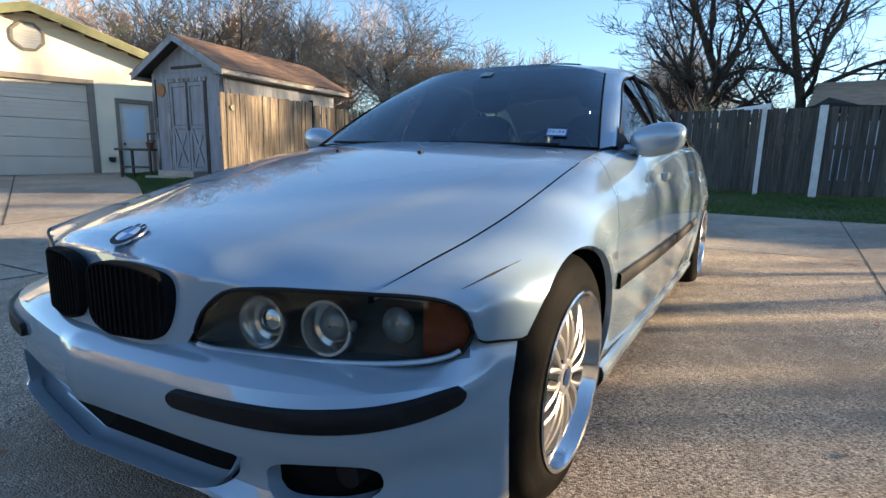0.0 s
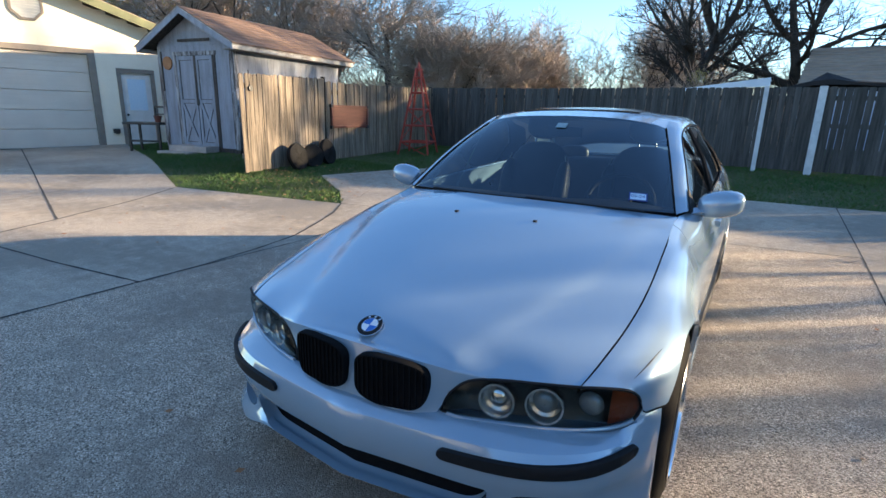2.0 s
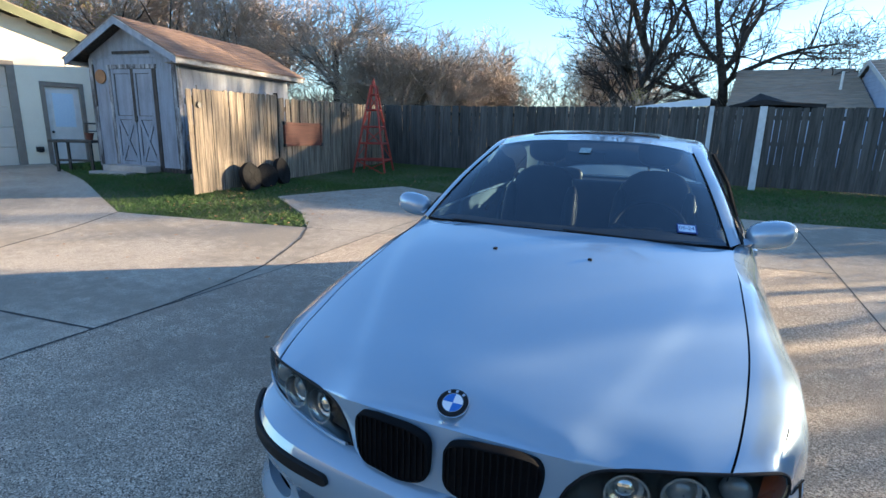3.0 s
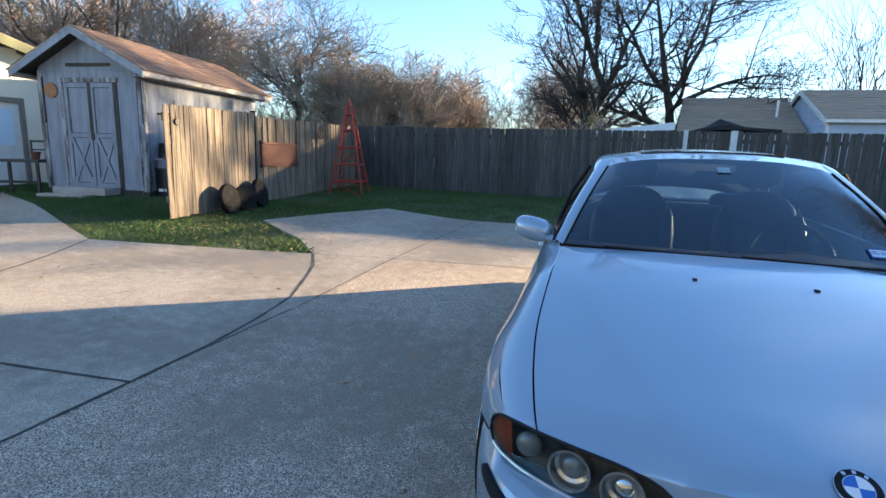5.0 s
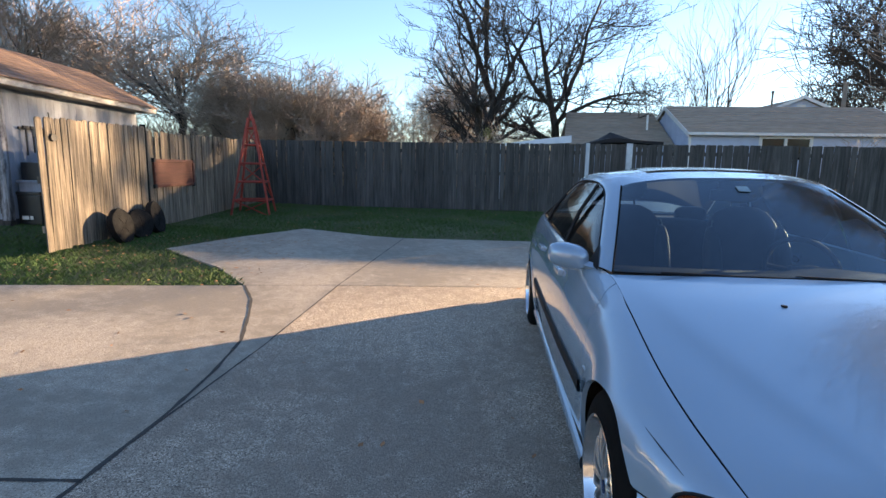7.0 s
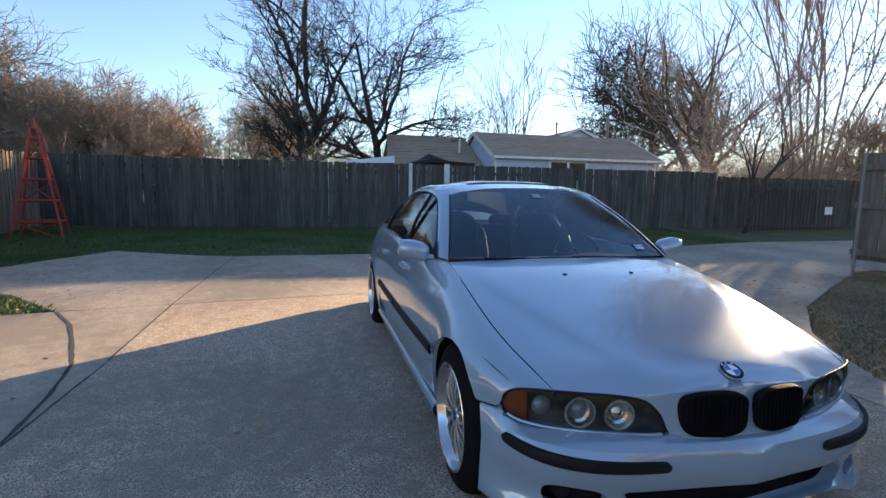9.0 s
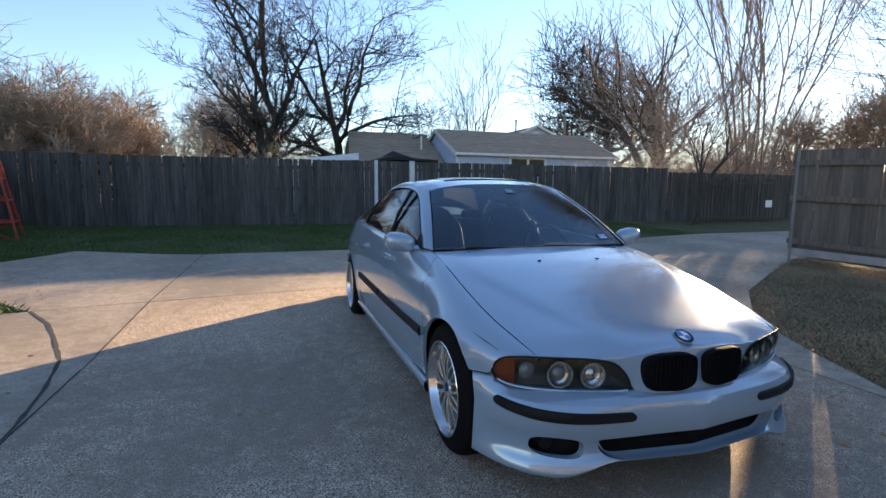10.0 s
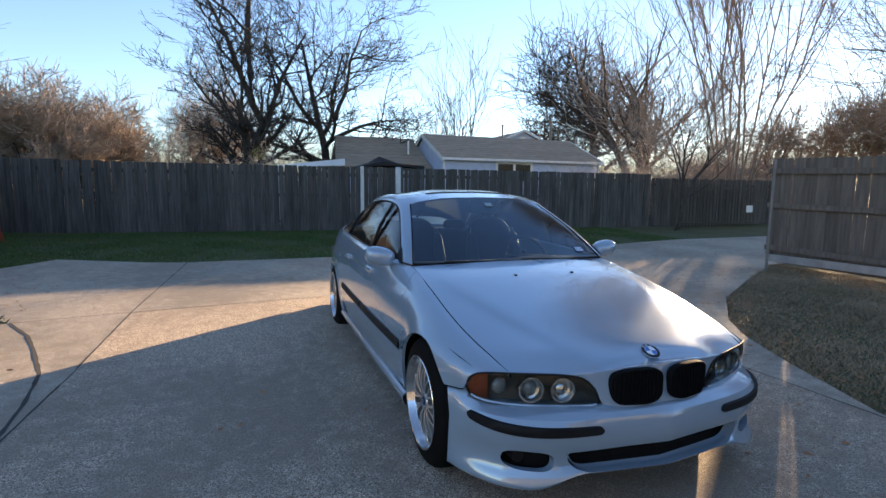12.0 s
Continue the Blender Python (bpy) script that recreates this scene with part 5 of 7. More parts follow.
tube(bm, [side_point(1.50, 0, 0.3) + Vector((-0.008, 0, 0)), Vector((0.728, 1.49, 1.12)), Vector((0.633, 1.47, 1.282))], 0.012, 6)
both("window_post", bm, M_TRIM, car)
bm = bmesh.new()
tube(bm, [side_point(2.50, 0, 0.3) + Vector((-0.008, 0, 0)), Vector((0.728, 2.47, 1.10)), Vector((0.662, 2.46, 1.185))], 0.012, 6)
both("rear_window_post", bm, M_TRIM, car)
# boot lid and tail
bm = bmesh.new()
rows = []
for y in steps(3.10, 3.93, 12):
    e = side_point(y, 0, 0.3)
    rows.append([Vector((e.x * s, y, e.z + 0.022 * (1 - s * s))) for s in steps(-1, 1, 20)])
patch(bm, rows, lip=0.012)
part("boot_lid", soft(bm), M_PAINT, car)
bm = bmesh.new()
rows = []
for k in range(14):
    f = k / 13
    z = 0.965 - 0.76 * f
    w = lerp_table([(0, 0.48), (0.15, 0.54), (0.6, 0.56), (1, 0.52)], f)
    yb = 3.945 + lerp_table([(0, 0.0), (0.1, 0.04), (0.4, 0.05), (0.55, 0.13), (0.8, 0.13), (1, 0.05)], f)
    rows.append([Vector((w * s, yb - 0.17 * abs(s) ** 3, z + (0.012 * (1 - s * s) if k == 0 else 0))) for s in steps(-1, 1, 24)])
patch(bm, rows)
part("tail_panel", soft(bm), M_PAINT, car)
for s in (1, -1):
    bm = bmesh.new()
    rows = [[Vector((s * x, 3.995 - 0.17 * abs(x / 0.73) ** 3 + 0.012, z)) for x in steps(0.36, 0.52, 8)] for z in steps(0.72, 0.88, 4)]
    patch(bm, rows, flip=s > 0, lip=-0.02)
    part("tail_light", soft(bm), M_RED, car, "red tail light")

# sills, side strips, handles, mirrors, badges
bm = bmesh.new()
rows = []
for y in steps(HUB_F + ARCH * 0.965, HUB_R - ARCH * 0.965, 20):
    rows.append([Vector((x, y, z)) for x, z in ((0.842, 0.242), (0.856, 0.236), (0.864, 0.220), (0.860, 0.19), (0.846, 0.168), (0.80, 0.160))])
patch(bm, rows)
both("sill_skirt", bm, M_PAINT, car)
for pair_, y0, y1 in ((doors, 0.435, 1.485), (rear_doors, 1.515, 2.36)):
    bm = bmesh.new()
    rows = []
    for dz, dx in ((0.026, -0.004), (0.026, 0.008), (0.020, 0.013), (-0.020, 0.013), (-0.026, 0.008), (-0.026, -0.004)):
        row = []
        for y in steps(y0, y1, 14):
            z = 0.505 + 0.012 * (y - 0.4) / 2
            p = side_at(y, z)
            row.append(Vector((p.x + dx, y, z + dz)))
        rows.append(row)
    rows.append(rows[0])
    patch(bm, rows, flip=True)
    o = both("rubbing_strip", bm, M_TRIM, pair_[0], "black rubbing strip", 0.9)
    o[1].parent = pair_[1]
    yh = y1 - 0.2
    bm = bmesh.new()
    c = side_at(yh, 0.815)
    box(bm, c.x - 0.008, c.x + 0.022, yh - 0.10, yh + 0.10, c.z - 0.016, c.z + 0.016, 0.009)
    o = both("door_handle", bm, M_PAINT, pair_[0])
    o[1].parent = pair_[1]
    bm = bmesh.new()
    cyl(bm, (c.x - 0.01, yh - 0.05, c.z - 0.02), (c.x + 0.004, yh - 0.05, c.z - 0.022), 0.03, n=16)
    o = both("handle_cup", bm, M_TRIM, pair_[0])
    o[1].parent = pair_[1]
for s, fender, door in ((1, fenders[0], doors[0]), (-1, fenders[1], doors[1])):
    bm = bmesh.new()
    pts = [side_at(y, z) for y, z in ((-0.36, 0.628), (-0.28, 0.647), (-0.19, 0.664))]
    tube(bm, [(s * (p.x + 0.0005), p.y, p.z) for p in pts], [0.0006, 0.0025, 0.0006], 6)
    part("crease", soft(bm), M_TRIM, fender, "thin dark slash on the fender")
    bm = bmesh.new()
    c = side_at(0.375, 0.60)
    for k, (dy, h) in enumerate(((-0.012, 0.020), (-0.004, 0.020), (0.004, 0.020), (0.016, 0.020))):
        box(bm, s * c.x - 0.003, s * c.x + 0.003, c.y + dy - 0.0055, c.y + dy + 0.0055, c.z - 0.012, c.z - 0.012 + h)
    part("side_badge", bm, M_CHROME, fender, "small bright letter-shaped badge")
    mir = new("wing_mirror")
    mir.parent = door
    tagged(mir, "rounded body-coloured wing mirror")
    bm = bmesh.new()
    rows = []
    for j in range(15):
        a = math.pi * j / 14
        row = []
        for k in range(25):
            b = 2 * math.pi * k / 24
            ca, sb = math.cos(b), math.sin(b)
            x = 0.096 * math.cos(a)
            rr = math.sin(a) ** 0.62
            z = 0.063 * rr * (abs(ca) ** 0.85) * math.copysign(1, ca) + 0.014 * x / 0.096
            y = 0.075 * rr * (abs(sb) ** 0.85) * math.copysign(1, sb)
            if y > 0.028:
                y = 0.028 + (y - 0.028) * 0.1
            row.append(Vector((s * (0.868 + x), 0.905 + y + 0.05 * x, 0.958 + z)))
        rows.append(row)
    patch(bm, rows, flip=s > 0)
    bmesh.ops.remove_doubles(bm, verts=list(bm.verts), dist=0.0005)
    part("mirror_shell", soft(bm, 0.9), M_PAINT, mir)
    bm = bmesh.new()
    rows = [[Vector((s * (x0 + dx), y0 + dy, z0 + dz)) for dx, dy, dz in ((0, -0.04, 0), (0, 0, 0.02), (0, 0.04, 0), (0, 0, -0.02), (0, -0.04, 0))] for x0, y0, z0 in ((0.745, 0.84, 0.915), (0.79, 0.87, 0.922), (0.84, 0.90, 0.93))]
    patch(bm, rows, flip=s > 0)
    part("mirror_arm", soft(bm, 0.9), M_PAINT, mir)
    bm = bmesh.new()
    bm.faces.new([bm.verts.new((s * x, y, z)) for x, y, z in ((0.757, 0.76, 0.918), (0.772, 0.90, 0.932), (0.722, 0.92, 1.02))])
    part("mirror_foot", bm, M_TRIM, mir)

# wipers
for x0, x1 in ((-0.52, 0.10), (0.02, 0.58)):
    bm = bmesh.new()
    tube(bm, [(x0, 0.642, 0.938), ((x0 + x1) / 2, 0.624, 0.934), (x1, 0.645, 0.930)], 0.006, 6)
    part("wiper", soft(bm), M_TRIM, car)
bm = bmesh.new()
patch(bm, [[Vector((x, 0.58 + 0.11 * abs(x / 0.7) ** 2.2 + dy, z)) for x in steps(-0.70, 0.70, 20)] for dy, z in ((0.0, 0.895), (0.03, 0.912), (0.10, 0.925))])
part("cowl", soft(bm), M_TRIM, car)


# wheels
def lathe(bm, prof, n=48):
    """Turn a profile of (radius, x) round the x axis."""
    rings = [[Vector((x, r * math.cos(2 * math.pi * k / n), r * math.sin(2 * math.pi * k / n))) for k in range(n + 1)] for r, x in prof]
    patch(bm, rings, flip=True)
    bmesh.ops.remove_doubles(bm, verts=list(bm.verts), dist=0.00005)


def wheel(hub, width):
    """A wheel that faces +x, its outer face near the hub's x."""
    w = new("wheel")
    w.parent = car
    tagged(w, "silver mesh-spoke alloy wheel with a polished lip and low tyre")
    bm = bmesh.new()
    lathe(bm, [(0.229, 0.026), (0.238, 0.027), (0.256, 0.024), (0.260, 0.0215), (0.286, 0.017), (0.303, 0.006), (0.314, -0.009), (0.3205, -0.028), (0.3225, -0.045), (0.316, -0.048), (0.316, -0.054), (0.323, -0.057), (0.323, -0.095), (0.316, -0.098), (0.316, -0.104), (0.323, -0.107), (0.3225, -0.145), (0.316, -0.148), (0.316, -0.154), (0.3225, -0.157), (0.3215, -width + 0.02), (0.307, -width - 0.02), (0.25, -width - 0.03), (0.225, -width - 0.02)])
    part("tyre", soft(bm, 0.8), M_TYRE, w, "low-profile black tyre")
    bm = bmesh.new()
    lathe(bm, [(0.229, 0.020), (0.231, 0.031), (0.227, 0.034), (0.221, 0.031), (0.216, 0.015), (0.212, -0.004), (0.209, -0.010), (0.203, -0.012), (0.198, -0.05), (0.198, -width)], 64)
    part("rim", soft(bm, 0.5), M_LIP, w, "polished stepped rim lip")
    bm = bmesh.new()
    lathe(bm, [(0.052, -0.06), (0.052, 0.002), (0.046, 0.008), (0.030, 0.008), (0.029, 0.002), (0.0, 0.002)])
    part("hub", soft(bm, 0.5), M_RIM, w)
    bm = bmesh.new()
    lathe(bm, [(0.021, 0.002), (0.021, 0.009), (0.0, 0.011)], 24)
    part("centre_cap", soft(bm, 0.5), M_CAP, w, "small blue and white centre cap")
    for k in range(5):
        a = 2 * math.pi * (k + 0.5) / 5
        bm = bmesh.new()
        cyl(bm, (-0.03, 0.058 * math.cos(a), 0.058 * math.sin(a)), (0.004, 0.058 * math.cos(a), 0.058 * math.sin(a)), 0.011, n=8)
        part("bolt", bm, M_TRIM, w)
    bm = bmesh.new()
    cyl(bm, (-0.10, 0, 0), (-0.095, 0, 0), 0.165, n=40)
    part("brake_disc", bm, M_HOUSING, w)
    bm = bmesh.new()
    lathe(bm, [(0.20, -0.13), (0.0, -0.13)], 32)
    part("barrel", bm, M_DARK, w)
    sp = bmesh.new()
    rows = []
    for j in range(8):
        f = j / 7
        r = 0.036 + (0.208 - 0.036) * f
        ang = 0.30 * f ** 1.1
        x = 0.004 - 0.014 * f + 0.014 * math.sin(math.pi * f)
        hw = 0.0088 - 0.0026 * math.sin(math.pi * min(1, f * 1.1)) + 0.002 * f
        c = Vector((x, r * math.cos(ang), r * math.sin(ang)))
        t = Vector((0, -math.sin(ang), math.cos(ang)))
        rows.append([c - t * hw + Vector((-0.022, 0, 0)), c - t * hw * 0.9, c + Vector((0.003, 0, 0)), c + t * hw * 0.9, c + t * hw + Vector((-0.022, 0, 0))])
    patch(sp, rows)
    sp2 = sp.copy()
    for v in sp2.verts:
        v.co.z = -v.co.z
    bmesh.ops.reverse_faces(sp2, faces=list(sp2.faces))
    first, second = part("spoke", soft(sp, 0.5), M_RIM, w), part("spoke", soft(sp2, 0.5), M_RIM, w)
    for k in range(1, 10):
        for o in (first, second):
            c = o.copy()
            scene.collection.objects.link(c)
            c.matrix_basis = Matrix.Rotation(2 * math.pi * k / 10, 4, "X")
    w.matrix_basis = hub
    return w


front_left = wheel(pose(0.840, HUB_F, HUB_Z, 0, 0, 0), 0.20)
copy_thing(front_left, pose(0.862, HUB_R, HUB_Z + 0.0, 24, 0, 0))
copy_thing(front_left, pose(-0.840, HUB_F, HUB_Z, 0, 0, 180))
copy_thing(front_left, pose(-0.862, HUB_R, HUB_Z + 0.0, 10, 0, 180))
# wheel wells and floor
for hub in (HUB_F, HUB_R):
    for s in (1, -1):
        bm = bmesh.new()
        rows = [[Vector((s * x, hub + (ARCH + 0.012) * math.cos(a), HUB_Z + (ARCH + 0.012) * math.sin(a))) for a in steps(-0.05, math.pi + 0.05, 20)] for x in (0.50, 0.80)]
        patch(bm, rows, flip=s < 0)
        vs = [bm.verts.new((s * 0.50, hub + (ARCH + 0.012) * math.cos(a), HUB_Z + (ARCH + 0.012) * math.sin(a))) for a in steps(-0.05, math.pi + 0.05, 20)]
        bm.faces.new(vs)
        part("wheel_well", bm, M_DARK, car)
bm = bmesh.new()
box(bm, -0.50, 0.50, -0.50, 3.9, 0.17, 0.30)
box(bm, -0.80, 0.80, 0.42, 2.50, 0.18, 0.26)
box(bm, -0.50, 0.50, -0.40, 0.60, 0.30, 0.50)
box(bm, -0.66, 0.66, 0.58, 0.66, 0.3, 0.86)
box(bm, -0.60, 0.60, 3.05, 3.86, 0.30, 0.90)
part("underbody", bm, M_DARK, car)

# cabin
cabin = new("interior")
cabin.parent = car
tagged(cabin, "dark cabin with leather seats and dashboard")
bm = bmesh.new()
rows = []
for y, z in ((0.66, 0.900), (0.85, 0.905), (1.00, 0.895), (1.06, 0.86), (1.07, 0.62)):
    rows.append([Vector((x, y + 0.06 * abs(x / 0.7) ** 2, z + 0.02 * math.exp(-((x - 0.36) / 0.17) ** 2) * (y > 0.9))) for x in steps(-0.70, 0.70, 24)])
patch(bm, rows, flip=True)
part("dashboard", soft(bm), M_DASH, cabin)
bm = bmesh.new()
tube(bm, [(0.36 + 0.185 * math.cos(a), 1.18 + 0.08 * math.sin(a), 0.86 + 0.165 * math.sin(a)) for a in steps(0, 2 * math.pi, 32)[:-1]], 0.014, 8, closed=True)
box(bm, 0.29, 0.43, 1.15, 1.20, 0.81, 0.90, 0.02)
for a in (0.2, math.pi - 0.2, -math.pi / 2):
    cyl(bm, (0.36, 1.18, 0.86), (0.36 + 0.18 * math.cos(a), 1.18 + 0.08 * math.sin(a), 0.86 + 0.16 * math.sin(a)), 0.014, n=8)
part("steering_wheel", soft(bm), M_DASH, cabin)


def cushion(bm, c, size, m=None, p=3.2, n=20):
    """A padded form: a box with well rounded sides round the middle c."""
    def power(v, e):
        return math.copysign(abs(v) ** (2 / e), v)
    rings = []
    for j in range(n // 2 + 1):
        b_ = -math.pi / 2 + math.pi * j / (n // 2)
        ring = []
        for i in range(n + 1):
            a_ = 2 * math.pi * i / n
            v = Vector((size[0] * power(math.cos(b_), p) * power(math.cos(a_), p), size[1] * power(math.cos(b_), p) * power(math.sin(a_), p), size[2] * power(math.sin(b_), p))) * 0.5 + Vector(c)
            ring.append(m @ v if m else v)
        rings.append(ring)
    patch(bm, rings)
    bmesh.ops.remove_doubles(bm, verts=list(bm.verts), dist=0.0004)


def seat(x, y):
    m = Matrix.Translation((x, y, 0.42))
    lean_ = m @ Matrix.Translation((0, 0.20, 0.12)) @ Matrix.Rotation(radians(-17), 4, "X")
    bm = bmesh.new()
    cushion(bm, (0, 0, 0.09), (0.52, 0.54, 0.2), m)
    s = part("seat", soft(bm, 0.9), M_SEAT, cabin)
    bm = bmesh.new()
    cushion(bm, (0, 0, 0.31), (0.47, 0.13, 0.66), lean_, 2.8)
    part("backrest", soft(bm, 0.9), M_SEAT, s)
    for sx in (-1, 1):
        bm = bmesh.new()
        cushion(bm, (sx * 0.205, -0.045, 0.27), (0.10, 0.15, 0.46), lean_, 2.4, 14)
        part("bolster", soft(bm, 0.9), M_SEAT, s)
        # thin tan tube along the bolster paints a sunlit edge highlight
        bm = bmesh.new()
        tube(bm, [lean_ @ Vector((sx * 0.236, -0.085, z)) for z in (0.10, 0.22, 0.34)] + [lean_ @ Vector((sx * 0.222, -0.07, 0.45)), lean_ @ Vector((sx * 0.20, -0.06, 0.53))], 0.0045, 6)
        part("edge_highlight", soft(bm), M_SEATRIM, s)
        bm = bmesh.new()
        cyl(bm, lean_ @ Vector((sx * 0.055, 0.0, 0.62)), lean_ @ Vector((sx * 0.055, 0.0, 0.70)), 0.007, n=8)
        part("headrest_rod", soft(bm), M_CHROME, s)
    bm = bmesh.new()
    cushion(bm, (0, -0.005, 0.755), (0.27, 0.11, 0.19), lean_, 2.6)
    part("headrest", soft(bm, 0.9), M_SEAT, s)


seat(0.36, 1.52)
seat(-0.36, 1.52)
bm = bmesh.new()
cushion(bm, (0, 2.36, 0.50), (1.24, 0.56, 0.2), None, 4.0)
bench = part("rear_bench", soft(bm, 0.9), M_SEAT, cabin)
bm = bmesh.new()
cushion(bm, (0, 2.66, 0.74), (1.24, 0.16, 0.54), None, 4.0)
part("backrest", soft(bm, 0.9), M_SEAT, bench)
for x in (-0.36, 0.36):
    bm = bmesh.new()
    cushion(bm, (x, 2.72, 1.03), (0.25, 0.09, 0.13), None, 2.8)
    part("rear_headrest", soft(bm, 0.9), M_SEAT, bench)
bm = bmesh.new()
patch(bm, [[Vector((x, y, z)) for x in steps(-0.7, 0.7, 4)] for y, z in ((2.74, 0.985), (3.2, 0.99))], flip=False)
part("parcel_shelf", bm, M_DASH, cabin)
bm = bmesh.new()
box(bm, -0.105, 0.105, 1.225, 1.255, 1.215, 1.275, 0.012)
part("rear_view_mirror", soft(bm), M_DASH, cabin)
# screen sticker


def on_screen(x, f):
    rows_ = band
    i = 24 + x / 0.7 * 24
    k = int(i)
    a = rows_[int(f * 14)][k].lerp(rows_[int(f * 14)][k + 1], i - k)
    b = rows_[min(14, int(f * 14) + 1)][k].lerp(rows_[min(14, int(f * 14) + 1)][k + 1], i - k)
    return a.lerp(b, f * 14 - int(f * 14))


def sticker(name, x0, x1, f0, f1, material, label):
    o = on_screen((x0 + x1) / 2, (f0 + f1) / 2)
    bm = bmesh.new()
    off = Vector((0, -0.0035, 0.0045))
    patch(bm, [[on_screen(x, f) + off for x in steps(x0, x1, 3)] for f in (f0, (f0 + f1) / 2, f1)])
    return part(name, bm, material, screen, label)


reg = sticker("registration_sticker", 0.500, 0.582, 0.078, 0.150, M_BLUEINK, "pale blue registration sticker marked 05-24")
field = sticker("sticker_field", 0.506, 0.576, 0.088, 0.141, M_STICK, "pale blue field")
field.parent = reg
field.location = (0, -0.0006, 0.0008)
txt = bpy.data.curves.new("sticker_text", "FONT")
txt.body, txt.size, txt.align_x, txt.align_y = "05-24", 0.027, "CENTER", "CENTER"
tob = new("text_tmp", txt)
bpy.context.view_layer.update()
tm = bpy.data.meshes.new_from_object(tob.evaluated_get(bpy.context.evaluated_depsgraph_get()))
bpy.data.objects.remove(tob)
tm.materials.append(M_BLUEINK)
to = new("sticker_text", tm)
to.parent = reg
p0, p1, p2 = on_screen(0.54, 0.115), on_screen(0.58, 0.115), on_screen(0.54, 0.16)
ex = (p1 - p0).normalized()
ez = ex.cross((p2 - p0)).normalized()
ey = ez.cross(ex)
mm = Matrix((ex, ey, ez)).transposed().to_4x4()
mm.translation = p0 + Vector((0, -0.005, 0.0065))
to.matrix_world = mm
sticker("toll_tag", -0.02, 0.05, 0.80, 0.87, M_TAG, "small pale tag behind the mirror")


# ---- garage ----
def framed(name, origin, angle):
    """An empty at a wall's foot: x along the wall, y into the building."""
    e = new(name)
    e.matrix_world = pose(origin[0], origin[1], origin[2] if len(origin) > 2 else 0, 0, 0, angle)
    return e


def lap_wall(outline_at, x0, x1, z0, z1, step, name, material, parent, thick=0.012):
    """Horizontal lap boards; outline_at(z) gives the spans of x at that height."""
    z = z0
    while z < z1 - 0.01:
        zt = min(z1, z + step)
        for a, b in outline_at((z + zt) / 2):
            if b - a < 0.03:
                continue
            bm = bmesh.new()
            vs = [bm.verts.new(p) for p in ((a, -thick, z), (b, -thick, z), (b, -0.002, zt), (a, -0.002, zt), (a, 0.02, z), (b, 0.02, z), (b, 0.02, zt), (a, 0.02, zt))]
            for q in ((0, 1, 2, 3), (4, 0, 3, 7), (1, 5, 6, 2), (0, 4, 5, 1), (3, 2, 6, 7), (5, 4, 7, 6)):
                bm.faces.new([vs[k] for k in q])
            part(name, bm, material, parent)
        z = zt


garage = tagged(framed("garage", (-14.5, 6.3), 76), "cream-painted garage with an olive gable fascia and roller door", "garage")
G0, GA, GS, GX = 0.10, 4.24, 0.323, -1.55


def garage_top(x):
    return GA - GS * abs(x - GX)


def garage_spans(z):
    half = min(4.1, (GA - z) / GS)
    lo, hi = GX - half, GX + half
    cuts = []
    if z < 2.70:
        cuts.append((-2.80, -0.32))
    if z < 2.28:
        cuts.append((0.22, 1.12))
    spans, a = [], lo
    for c, d in sorted(cuts):
        spans.append((a, c))
        a = d
    spans.append((a, hi))
    return [(p, q) for p, q in spans if q > p]


lap_wall(garage_spans, -5.65, 2.55, G0, 4.22, 0.16, "siding_board", M_CREAM, garage)
bm = bmesh.new()
prism(bm, [(-5.65, G0), (-2.80, G0), (-2.80, 2.70), (-0.32, 2.70), (-0.32, G0), (0.22, G0), (0.22, 2.28), (1.12, 2.28), (1.12, G0), (2.55, G0), (2.55, garage_top(2.55)), (GX, GA), (-5.65, garage_top(-5.65))], 0.02, 0.16)
part("wall", bm, M_CREAM, garage)
bm = boxes([(2.39, 2.55, 0.16, 7.0, G0, 2.88), (-5.65, -5.49, 0.16, 7.0, G0, 2.88), (-5.49, 2.39, 6.84, 7.0, G0, 2.88)])
part("wall", bm, M_CREAM, garage)
for s in (1, -1):
    bm = bmesh.new()
    prism(bm, [(GX, GA + 0.08), (GX + s * 4.5, GA + 0.08 - 4.5 * GS), (GX + s * 4.5, GA + 0.20 - 4.5 * GS), (GX, GA + 0.20)], -0.45, 7.3)
    part("roof", bm, M_HSHINGLE, garage)
    bm = bmesh.new()
    prism(bm, [(GX, GA - 0.04), (GX + s * 4.5, GA - 0.04 - 4.5 * GS), (GX + s * 4.5, GA + 0.175 - 4.5 * GS), (GX, GA + 0.175)], -0.49, -0.452)
    part("fascia", bm, M_GREENTRIM, garage, "olive green gable fascia")
# roller door
door = new("roller_door")
door.parent = garage
tagged(door, "closed cream sectional roller door")
for k in range(5):
    bm = bmesh.new()
    z0 = 0.20 + k * 0.488
    box(bm, -2.69, -0.43, 0.10, 0.15, z0 + 0.004, z0 + 0.484, 0.012)
    for q in range(4):
        box(bm, -2.69, -0.43, 0.090, 0.10, z0 + 0.02 + q * 0.116, z0 + 0.115 + q * 0.116, 0.003)
    part("door_panel", bm, M_GDOOR, door)
for spec in ((-0.43, -0.27, -0.03, 0.14, G0, 2.64), (-2.85, -2.69, -0.03, 0.14, G0, 2.64), (-2.85, -0.27, -0.031, 0.14, 2.62, 2.76)):
    bm = bmesh.new()
    box(bm, *spec, 0.006)
    part("door_trim", bm, M_GREYTRIM, door, "taupe door trim")
